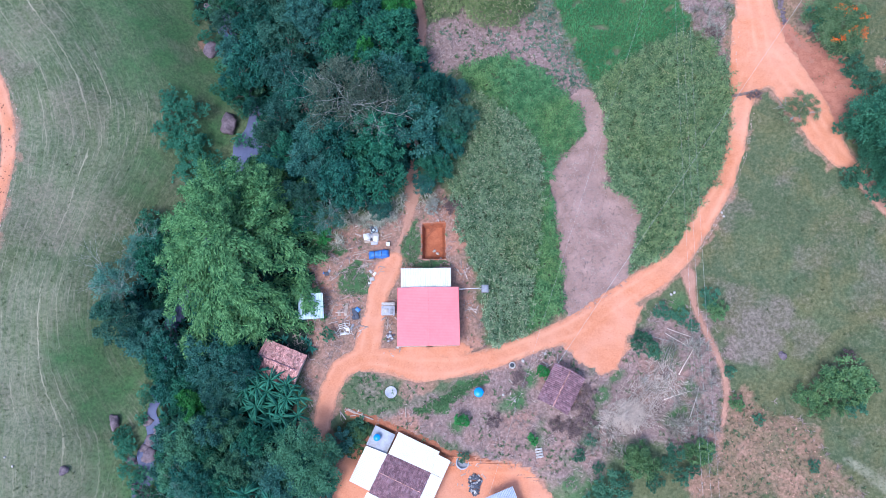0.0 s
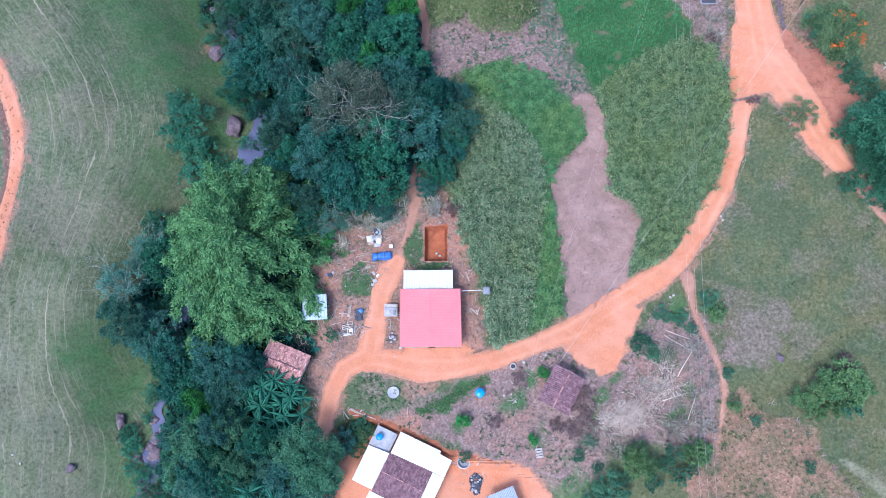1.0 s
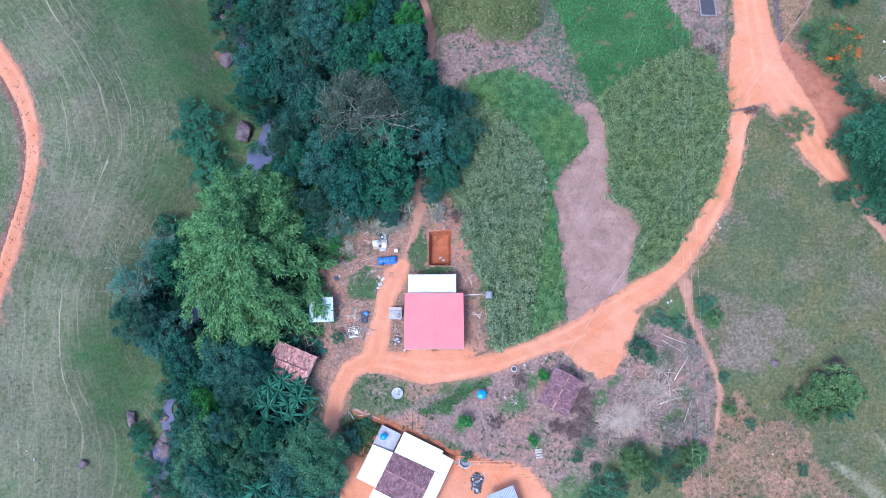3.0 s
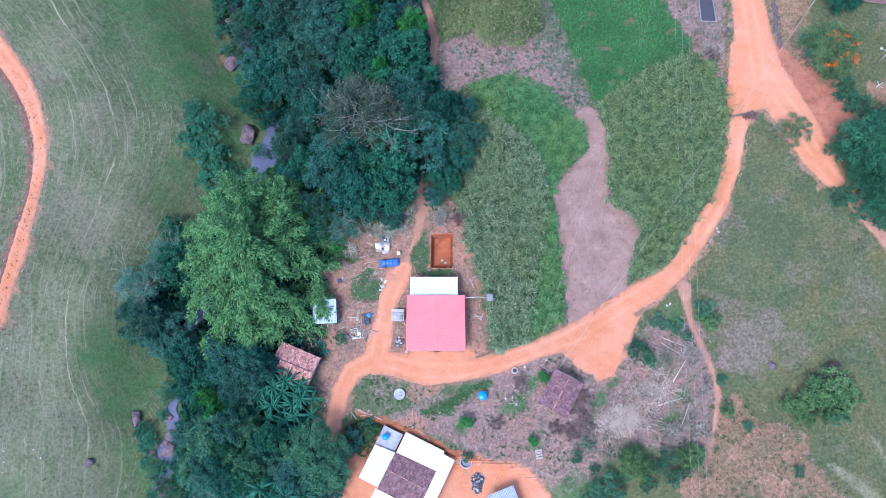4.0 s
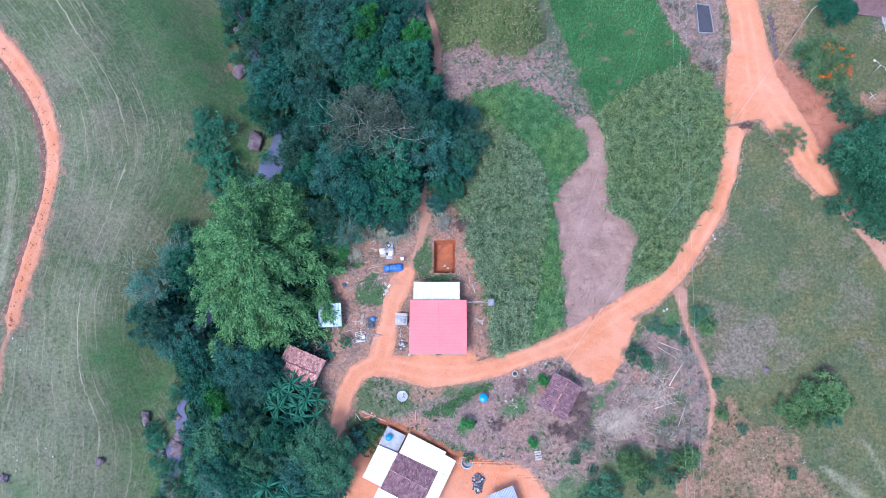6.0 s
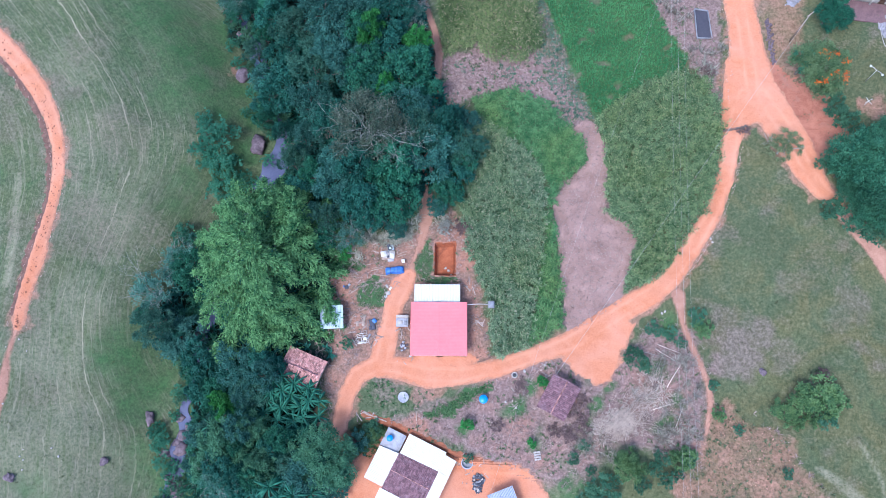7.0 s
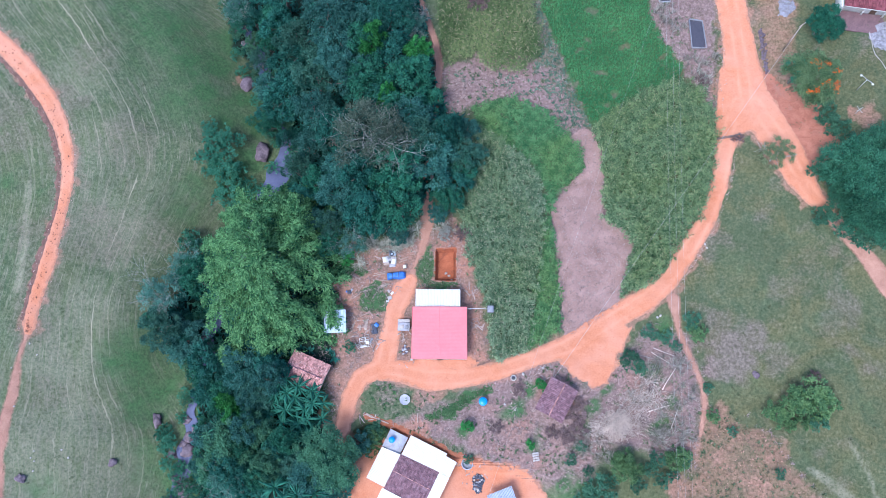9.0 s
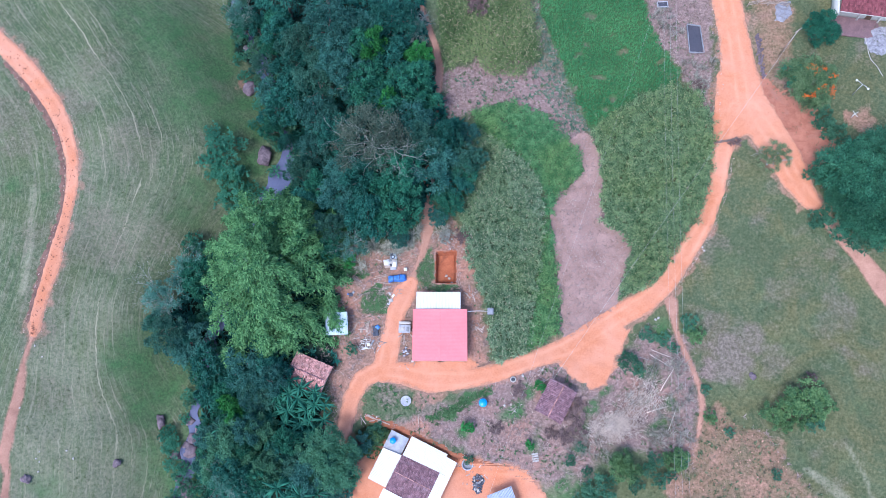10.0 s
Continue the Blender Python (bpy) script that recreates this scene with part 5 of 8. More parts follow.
plant_out(green, [(53.6, 52.9, 2.0, 3.0), (54.9, 50.7, 2.1, 3.0), (51.9, 44.9, 1.6, 3.4), (51.6, 37.9, 1.5, 2.6), (53.2, 43.2, 1.7, 3.8), (54.26, 37.42, 2.2, 3.2), (57.23, 36.2, 3, 4.4), (52.6, 38.6, 1.3, 2.0), (60.6, 36.4, 3, 4.6)], 13)
big = tree_kind("tree", "broad dark-green shade tree beside the dirt road", "tree", "roadside trees", L_SHADE, M_BARK, (71, 72), 5.0, 8.5, clumps=240, per=90, leaf=0.30, lobes=9)
plant_out(big, [(56.2, 43.2, 5.2, 8.5), (59.2, 45.6, 4.8, 8), (58.4, 39.8, 4.8, 8), (53.6, 44.2, 3.0, 5.6), (62.0, 42.0, 4.8, 8), (54.6, 40.2, 2.8, 5), (60.6, 38.2, 4.2, 6.6), (57.2, 36.6, 3.2, 5)], 14)
mango = tree_kind("tree", "rounded dark-green fruit tree with dense crown", "tree", "", L_MID, M_BARK, (81,), 2.8, 5.5, clumps=130, per=90, leaf=0.24, lobes=6)
plant_out(mango, [(53.66, 67.05, 2.75, 5.4)], 15)
silver = tree_kind("bush", "silvery blue-green bush beside the house", "bush", "silvery bushes", L_SILVER, M_BARK, (97, 98), 1.6, 2.4, clumps=34, per=60, leaf=0.26)
pale = tree_kind("bush", "compact whitish-grey bush beside the dug pit", "bush", "", L_PALE, M_PALE_BARK, (151,), 1.6, 2.2, clumps=50, per=40, leaf=0.2, lobes=5, wood=dict(limbs=4, thick=0.06, reach=0.3))
plant_out(pale, [(-1.3, 35.6, 1.15, 1.5)], 26)
mound = tree_kind("tree", "broad rounded soft-green tree beside the terrace yard", "tree", "", L_MOUND, M_BARK, (161,), 4.0, 7.0, clumps=170, per=80, leaf=0.24, lobes=8)
plant_out(mound, [(-16.6, 3.2, 4.1, 7.4)], 27)
plant_out(silver, [(-12.9, 5.6, 1.7, 3.6), (-12.05, 4.6, 1.0, 2.6), (-13.98, -0.92, 1.2, 2.2), (-40.24, 34.70, 1.3, 3.5)], 23)
lush_tree = tree_kind("tree", "broad mid-green tree on the lower stream bank", "tree", "lower bank trees", L_MOUND, M_BARK, (181, 182), 3.0, 8.5, clumps=110, per=60, leaf=0.27, lobes=7)
plant_out(lush_tree, [(-30.1, 4.8, 3.5, 9.8), (-27.0, 7.4, 2.5, 8.6), (-24.4, 1.9, 2.3, 7.4), (-33.0, 2.2, 2.4, 8.0)], 33)
# flame tree, its blossom in clusters on the crown
flame = tree_kind("flame_tree", "spreading flame tree with clusters of orange blossom", "tree", "", L_FLAME, M_BARK, (91,), 4.2, 6.5, clumps=170, per=80, leaf=0.28, lobes=6)
bloom = Mesh()
rb = np.random.default_rng(92)
for ox, oy in ((-0.3, 1.5), (1.5, 1.1), (2.7, -2.0), (2.2, -2.9), (0.8, -2.3), (-0.7, -3.5), (-1.5, -3.2), (2.9, 0.2), (0.2, 0.4)):
    for k in range(4):
        q = math.hypot(ox, oy) / 4.2
        c = np.array([ox + rb.normal(0, 0.32), oy + rb.normal(0, 0.28), 6.5 * (0.66 + 0.30 * math.sqrt(max(0.0, 1 - q * q))) + 0.7])
        n = int(5 + 14 * rb.random())
        p = c + rb.normal(0, 1, (n, 3)) * [0.2, 0.18, 0.1]
        leaves(bloom, p, rb.normal(0, 1, (n, 3)), rb.normal(0, 0.5, (n, 3)) + [0, 0, 1], 0.16 + 0.1 * rb.random(n), 0.12 + 0.08 * rb.random(n))
part("blossom", bloom, M_FLOWER, flame[0][0], "clusters of orange blossom")
plant_out(flame, [(51.3, 58.1, 3.9, 6.2)], 16)
flame[0][0].rotation_euler = (0, 0, 0)
dome = tree_kind("tree", "small round bright-green tree beside the flame tree", "tree", "", L_BANK, M_BARK, (171,), 2.2, 5.0, clumps=90, per=60, leaf=0.24, lobes=5)
plant_out(dome, [(49.5, 59.4, 1.9, 5.6)], 29)
dead = tree_kind("withered_bush", "withered purple-brown bush without green leaves", "bush", "withered bushes", L_BROWN, M_BARK, (95, 96), 1.6, 2.0, clumps=30, per=60, leaf=0.22)
plant_out(dead, [(3.08, 74.21, 2.1, 2.4), (37.02, 60.21, 1.1, 1.4), (1.77, 35.68, 1, 1.2), (49.56, 15.68, 0.9, 1), (0.9, 36.0, 1.2, 0.9), (17.27, 9.90, 1.5, 0.8), (15.85, 7.16, 1.4, 0.7), (18.02, 8.08, 1.3, 0.7), (17.80, 11.63, 1.2, 0.7), (14.2, 7.6, 1.1, 0.5), (9.6, 13.6, 1.2, 0.4), (6.4, 8.2, 1.1, 0.35), (27.73, 13.74, 0.7, 0.4), (26.41, 9.44, 0.8, 0.45), (41.91, 50.69, 0.8, 0.9), (41.13, 50.66, 0.6, 0.6)], 22)
# trees that show pale limbs
bare = tree_kind("tree", "half-bare greyish tree with pale branching limbs", "tree", "half-bare trees", L_GREY, M_PALE_BARK, (101, 102), 4.8, 12.0, clumps=150, per=60, leaf=0.24, open_=0.28, lobes=7, wood=dict(limbs=6, thick=0.095, reach=0.40, twigs=3, lift=0.25))
plant_out(bare, [(-12.23, 47.57, 5.6, 14.6), (-9.00, 46.9, 3.8, 12.6)], 17)
thin = tree_kind("tree", "sparse tree with whitish bare twigs", "tree", "half-bare trees", L_SILVER, M_PALE_BARK, (111, 112), 3.0, 7.5, clumps=90, per=50, leaf=0.22, open_=0.15, lobes=6, wood=dict(limbs=7, thick=0.08, reach=0.5, twigs=3, lift=0.22))
plant_out(thin, [(-43.3, 26.2, 3.6, 8), (-40.2, 31.40, 3.0, 7.5), (-14.70, 33.57, 2.4, 6), (-35.90, 74.05, 2.4, 9), (-6.66, 68.22, 1.8, 7), (-30.90, 0.20, 2.6, 7)], 18)
small = tree_kind("tree", "slender sparse sapling with airy crown", "tree", "", L_SAPLING, M_PALE_BARK, (121,), 2.1, 4.8, clumps=84, per=42, leaf=0.22, open_=0.1, lobes=6, wood=dict(limbs=6, thick=0.11, reach=0.6, twigs=1, lift=0.1))
plant_out(small, [(45.99, 47.05, 2.3, 4.6)], 19)


# the great bamboo: many arching culms that end in feathery plumes
def bamboo(r, culms=130, radius=9.0, tall=15.0):
    stems, spray = Mesh(), Mesh()
    for k in range(culms):
        a, q = k * 2.39996 + r.normal(0, 0.12), math.sqrt(0.015 + 0.985 * (k + 0.5) / culms)
        q *= 1 + 0.08 * math.sin(3 * a + 1) + 0.07 * math.sin(5 * a) + 0.34 * math.exp(-(((a + 0.5 + math.pi) % (2 * math.pi) - math.pi) / 0.42) ** 2) + 0.20 * math.exp(-(((a - 1.0 + math.pi) % (2 * math.pi) - math.pi) / 0.42) ** 2)
        h = tall * max(0.46, 1.0 - 0.52 * q ** 2.2) * (0.66 + 0.5 * r.random())
        base = np.array([math.cos(a), math.sin(a), 0]) * 1.3 * r.random() ** 0.5
        tip = np.array([math.cos(a) * radius * q, math.sin(a) * radius * q * 1.36, h])
        top = base * 0.5 + tip * 0.5
        top[2] = h * 1.12
        t = np.linspace(0, 1, 9)[:, None]
        curve = (1 - t) ** 2 * base + 2 * t * (1 - t) * top + t * t * tip
        if k % 3 == 0:
            stems.tube(curve, 0.05 * (1.15 - t[:, 0]), 5)
        w = a + r.normal(0, 0.45)
        out = unit(np.array([math.cos(w), math.sin(w), 0.0]))
        side = np.array([-out[1], out[0], 0.0])
        grow = 0.8 + 0.55 * r.random()
        L, dip = 5.0 * grow, 0.2 + 0.5 * r.random()
        for j in range(17):
            f = (j + 0.5 * r.random()) / 17
            spine = tip + out * (f - 0.62) * L + [0, 0, L * (0.16 - dip * (f - 0.25) ** 2)]
            reach = (1.0 + 0.8 * r.random()) * grow * math.sin(math.pi * min(0.96, 0.20 + 0.76 * f)) ** 0.8
            for s_ in (-1, 1):
                lean = unit(side * s_ * (0.4 + 0.6 * r.random()) + out * (0.35 + 0.6 * r.random()) + r.normal(0, 0.25, 3))
                n = 15
                u = (np.arange(n) + r.random(n)) / n
                p = spine + lean * (u * reach)[:, None] + np.stack([np.zeros(n), np.zeros(n), 0.18 * u - 0.62 * u * u * reach + 0.0 * u], -1) + r.normal(0, 0.15, (n, 3))
                d = lean + out * 0.35 + r.normal(0, 0.38, (n, 3)) - np.stack([0 * u, 0 * u, 0.2 + 0.7 * u], -1)
                leaves(spray, p, d, r.normal(0, 0.5, (n, 3)) + [0, 0, 1], 0.30 + 0.26 * r.random(n), 0.12 + 0.10 * r.random(n))
    return stems, spray


bx, by = -26.3, 29.2
clump = thing("bamboo_clump", "huge clump of feathery light-green bamboo above the stream", "bamboo", at=(bx, by, on_land(bx, by) - 0.2))
culm_mesh, spray_mesh = bamboo(np.random.default_rng(131), 122, 8.9, 15.0)
part("culms", culm_mesh, M_BARK, clump, smooth=True)
part("foliage", spray_mesh, L_BAMBOO, clump)


# bananas
def banana(r, leaves_=18, tall=2.8, reach=2.0):
    ob = thing("banana_plant", "banana plant with long arching split leaves", "banana plant", "banana plants")
    k = np.linspace(0, 1, 5)
    part("stem", Mesh().tube(np.stack([0.1 * k, 0 * k, tall * k - 0.2 * (k == 0)], -1), 0.17 - 0.08 * k, 8), M_BARK, ob, smooth=True)
    for j in range(leaves_):
        a = j * 2.4 + r.normal(0, 0.25)
        L = reach * (0.55 + 0.6 * r.random())
        t = np.linspace(0, 1, 12)
        rise = 0.25 + 1.1 * r.random()
        d, s = np.array([math.cos(a), math.sin(a), 0]), np.array([-math.sin(a), math.cos(a), 0])
        spine = np.array([0.1, 0, tall]) + t[:, None] * L * d + np.stack([0 * t, 0 * t, L * (rise * t - (0.75 + 0.35 * rise) * t * t)], -1)
        w = 0.13 * np.sin(math.pi * np.clip(0.08 + 0.92 * t, 0, 1)) ** 0.6 * (1 - 0.45 * (np.arange(12) % 2) * r.random(12))
        v = np.concatenate([spine - s * w[:, None] - [0, 0, 0.13], spine + [0, 0, 0.02], spine + s * w[:, None] - [0, 0, 0.13]])
        i = np.arange(11)
        f = np.concatenate([np.stack([i, i + 1, i + 13, i + 12], -1), np.stack([i + 12, i + 13, i + 25, i + 24], -1)])
        part("leaf", Mesh().add(v, f), L_BANANA, ob)
    return ob


plants = [[banana(np.random.default_rng(s)), 1.0, 1.0, False] for s in (141, 142, 143)]
plant_out(plants, [(-22.9, 13.6, 1.0, 1.2), (-21.2, 12.7, 1.0, 1.2), (-19.2, 12.3, 0.9, 1.1), (-24.6, 14.0, 0.9, 1.2), (-26.32, 12.27, 1.1, 1.1), (-23.94, 12.73, 1.1, 1.3), (-21.32, 11.41, 1.1, 1.1), (-19.06, 10.68, 1, 1.1), (-23.01, 9.59, 1, 0.9), (-19.76, 8.34, 1, 0.9), (-25.25, 8.84, 0.9, 0.9), (-22.01, 7.00, 1, 0.8), (-17.65, 8.61, 0.8, 0.8), (-22.38, 11.78, 1, 1.2), (-20.26, 9.88, 1, 1), (-24.79, 10.62, 1, 1), (-18.83, 11.86, 0.9, 1), (-23.29, 7.90, 0.9, 0.8), (-20.91, 7.94, 0.9, 0.9), (-26.87, 10.31, 0.9, 1), (-19.41, 6.82, 0.8, 0.7), (-26.32, 8.33, 0.9, 1), (-25.45, 6.24, 0.9, 0.9), (-22.88, 5.61, 0.9, 0.8), (-20.10, 5.51, 0.8, 0.7), (-24.46, 11.79, 1, 1.1), (-17.56, 10.71, 0.8, 0.9), (-22.82, -0.52, 1.2, 1.9), (-20.14, -1.19, 1.2, 1.9), (-17.61, -1.58, 1.1, 1.7), (-27.29, 1.42, 1, 1.2), (-31.94, 7.37, 1.1, 2.2), (-33.22, 4.98, 1, 2), (-29.67, 5.32, 1, 2.1)], 20)

# ferns and seedlings on the wood's floor
under = np.stack([-44 + 48 * rng.random(5000), -4 + 90 * rng.random(5000)], -1)
under = under[(away_from_area(under[:, 0], under[:, 1], WOOD) < -0.2) & (np.abs(under[:, 0] - np.interp(under[:, 1], STREAM_Y, STREAM_X)) > 1.2)]
scatter("undergrowth", [tuft(s + 200, 9, 0.7, 0.7, 0.24) for s in range(4)], np.stack([under[:, 0], under[:, 1], height(under[:, 0], under[:, 1])], -1), 0.8 + 0.9 * rng.random(len(under)), L_DARK, "dark ferns and seedlings under the streamside trees", "undergrowth", 0.25)

# crops
HOLE = (2.93, 74.61)
maize = [maize_plant(s) for s in range(5)]
young = [maize_plant(s + 10, 1.6, 8, 0.66, 0.115, False) for s in range(4)]
for name, area, kinds, step, size, mat, label in (
        ("maize_field", MAIZE_A, maize, 0.27, 1.0, L_MAIZE, "tall tasselled greyish-green maize standing in rows"),
        ("young_maize_field", MAIZE_BRIGHT, young, 0.31, 1.0, L_YOUNG, "younger bright-green maize beside the tall rows"),
        ("maize_field", MAIZE_B, maize, 0.27, 1.0, L_MAIZE_SUN, "tall green maize between stubble and dirt road"),
        ("yellowing_maize_field", MAIZE_C, maize, 0.31, 0.95, L_CANE, "yellowing ripe maize below the wood")):
    at = sown(area, step, turn=8 if area is MAIZE_B else -4, row=step * 1.25)
    if area is MAIZE_C:
        at = at[np.hypot(at[:, 0] - HOLE[0], at[:, 1] - HOLE[1]) > 1.6 + 0.5 * rng.random(len(at))]
    vigour = ripple(at[:, 0], at[:, 1], 0.55, 71)
    keep = vigour + 0.25 * rng.random(len(at)) > -0.62
    at, vigour = at[keep], vigour[keep]
    scatter(name, kinds, at, size * (0.75 + 0.4 * rng.random(len(at)) + 0.2 * vigour), mat, label, "maize field")
fodder_at = sown(FODDER, 0.30, inset=0.0)
fodder_at = fodder_at[(ripple(fodder_at[:, 0], fodder_at[:, 1], 2.6, 5) + 0.2 * rng.random(len(fodder_at)) < 0.80)]
tufts = [tuft(s) for s in range(5)]
scatter("fodder_grass", [tuft(s + 20, 8, 0.6, 0.3, 0.07) for s in range(4)], fodder_at, 0.6 + 0.6 * rng.random(len(fodder_at)), L_FODDER, "bright-green fodder grass plot with thin pale gaps", "grass")


def wild(count, box, weight):
    """Random points in a box, kept with the chance weight(x, y)."""
    x, y = box[0] + (box[2] - box[0]) * rng.random(count), box[1] + (box[3] - box[1]) * rng.random(count)
    k = (rng.random(count) < weight(x, y)) & (nearest_road(x, y) > 0.25) & (nearest_path(x, y) > 0.1)
    for b in HOUSE_PLOTS:
        k &= away_from_area(x, y, b) > 0.2
    x, y = x[k], y[k]
    return np.stack([x, y, height(x, y)], -1)


HOUSE_PLOTS = [PAD, PIT, POND, [(-6, 16.5), (2.4, 16.5), (2.4, 27.5), (-6, 27.5)]]
CROPS = (MAIZE_A, MAIZE_BRIGHT, MAIZE_B, MAIZE_C, FODDER, FIELD_STUBBLE)


def no_crop(x, y):
    d = np.full(np.shape(x), 1e9)
    for a in CROPS:
        d = np.minimum(d, away_from_area(x, y, a))
    return d > 0.3


at = wild(15000, (-80, -10, -30, 95), lambda x, y: 0.55 + 0.35 * ripple(x, y, 4, 3))
scatter("pasture_grass", tufts, at, 0.35 + 0.5 * rng.random(len(at)) ** 2, L_GRASS, "short grazed grass tufts on the western slope", "grass")
at = wild(14000, (18, -8, 78, 90), lambda x, y: no_crop(x, y) * (0.5 + 0.35 * ripple(x, y, 4, 6)))
scatter("pasture_grass", tufts, at, 0.35 + 0.6 * rng.random(len(at)) ** 2, L_GRASS_EAST, "short olive grass tufts on the eastern pasture", "grass")
weeds = [tuft(s + 40, 9, 0.35, 0.45, 0.16) for s in range(4)]
straw = [tuft(s + 60, 8, 0.45, 0.6, 0.05) for s in range(4)]


def rough(x, y):
    w = np.zeros(np.shape(x))
    for a in (DRY_SOUTH, ROUGH_POND, STRIP, TRAMPLED, SOIL_SE, FIELD_NORTH):
        w = np.maximum(w, smooth01(away_from_area(x, y, a), 1.5, -0.5))
    return w * no_crop(x, y)


at = wild(52000, (-20, -8, 56, 80), lambda x, y: rough(x, y) * (0.14 + 0.3 * ripple(x, y, 3, 8)) * np.where(away_from_area(x, y, TRAMPLED) < 0, 0.25, 1.0))
scatter("green_weeds", weeds, at, 0.3 + 0.5 * rng.random(len(at)) ** 2, L_WEED_DRY, "scattered low green weeds", "weeds")
at = wild(52000, (-20, -8, 56, 80), lambda x, y: rough(x, y) * (0.40 - 0.3 * ripple(x, y, 3, 8)) * (away_from_area(x, y, SOIL_SE) > 0))
scatter("dead_stalks", straw, at, 0.35 + 0.6 * rng.random(len(at)) ** 2, L_STRAW, "dead pinkish-grey stalks and dry grass", "dry grass")

at = wild(9000, (29, -4, 52, 13), lambda x, y: smooth01(away_from_area(x, y, SOIL_SE), 0.6, -0.8) * (0.20 + 0.22 * ripple(x, y, 1.8, 44)))
scatter("dead_stalks", straw, at, 0.22 + 0.35 * rng.random(len(at)) ** 2, L_DUN, "thin grey-brown grass on the bare slope", "dry grass")
band = wild(26000, (-18, 6, 12, 36), lambda x, y: np.maximum(np.max([smooth01(away_from_area(x, y, q), 0.15, -0.4) * w for q, w in ((GREEN_BAND, 1.0), (GRASS_W, 0.6))], 0), 0.04 * smooth01(away_from_area(x, y, LAWN), 0.4, -0.3)))
scatter("green_weeds", weeds, band, 0.35 + 0.6 * rng.random(len(band)) ** 2, L_WEED, "thick green weeds round the yard and road", "weeds")
band = wild(16000, (-18, 8, 4, 36), lambda x, y: np.max([smooth01(away_from_area(x, y, q), 0.5, -0.3) * w for q, w in ((GRASS_N, 0.5), (GRASS_YARD, 0.4), (LAWN, 0.10))], 0))
scatter("green_weeds", weeds, band, 0.25 + 0.4 * rng.random(len(band)) ** 2, L_WEED_DRY, "dusty greyish-green grass in the yard", "weeds")
band = wild(20000, (-4, 50, 42, 80), lambda x, y: no_crop(x, y) * np.maximum(0.55 * smooth01(away_from_area(x, y, STRIP), 0.6, -0.4), 0.34 * smooth01(away_from_area(x, y, FIELD_NORTH), 0.4, -0.6) * smooth01(ripple(x, y, 2.4, 41) + 0.05 * (x - 6), -0.1, 0.6)))
scatter("green_weeds", weeds, band, 0.35 + 0.55 * rng.random(len(band)) ** 2, L_TUFT, "grey-green tufts springing up on the fallow strip", "weeds")
stub = sown(FIELD_STUBBLE, 0.42, turn=12, row=0.3)
stub = stub[rng.random(len(stub)) < 0.55]
scatter("stubble", [tuft(s + 100, 5, 0.22, 0.3, 0.05) for s in range(3)], stub + [0, 0, 0.03], 0.5 + 0.6 * rng.random(len(stub)), L_STRAW, "short cut maize stubble in rows", "stubble")


# reeds, cane and heaps of dead stalks
reed = [tuft(s + 80, 14, 1.6, 1.1, 0.07) for s in range(4)]


def ring_of(spots, per, seed):
    r = np.random.default_rng(seed)
    out = []
    for x, y, rad in spots:
        q, a = rad * np.sqrt(r.random(int(per * rad * rad))), None
        a = r.random(len(q)) * 6.283
        out.append(np.stack([x + q * np.cos(a), y + q * np.sin(a)], -1))
    out = np.concatenate(out)
    return np.stack([out[:, 0], out[:, 1], height(out[:, 0], out[:, 1])], -1)


at = ring_of([(30.70, 9.52, 2.8), (31.98, 13.02, 1.6), (28.2, 7.0, 1.6), (32.53, 7.64, 1.4), (19.2, 6.6, 1.6), (21.0, 4.6, 1.4), (30.32, 17.78, 1.8), (26.26, 12.98, 1.6), (32.20, 16.98, 1.4), (34.0, 70.2, 1.4), (39.2, 64.0, 1.0), (36.23, 63.36, 1.8), (31.98, 72.45, 2), (17.43, 5.06, 1.4), (29.11, 7.58, 1.6), (27.94, 16.17, 1.6)], 5.0, 31)
scatter("reeds", reed, at, 0.45 + 0.5 * rng.random(len(at)), foliage("grey_reeds", (0.16, 0.155, 0.12), (0.46, 0.43, 0.37), 0.7), "grey-green drying reeds on the slope", "reeds")
at = ring_of([(-9.57, 33.80, 1.6), (-11.31, 35.11, 1.4), (-7.49, 34.49, 1.2), (-6.27, 35.70, 1), (-1.26, 36.33, 1.3), (-6.87, 68.25, 1.6), (-6.06, 71.32, 1.2), (37.08, 60.31, 1.4), (-13.64, 31.14, 1), (-8.71, 33.37, 1.2), (-12.52, 33.79, 1), (-6.63, 33.81, 0.8), (-5.48, 37.27, 0.8)], 8.0, 32)
scatter("cane_grass", reed, at, 0.5 + 0.55 * rng.random(len(at)), foliage("pale_cane", (0.13, 0.145, 0.11), (0.42, 0.42, 0.35), 0.7), "pale cane grass clumps at the wood's edge", "cane grass")

# bleached fronds and stalks thrown down in overlapping fans
heap = Mesh()
rh = np.random.default_rng(41)
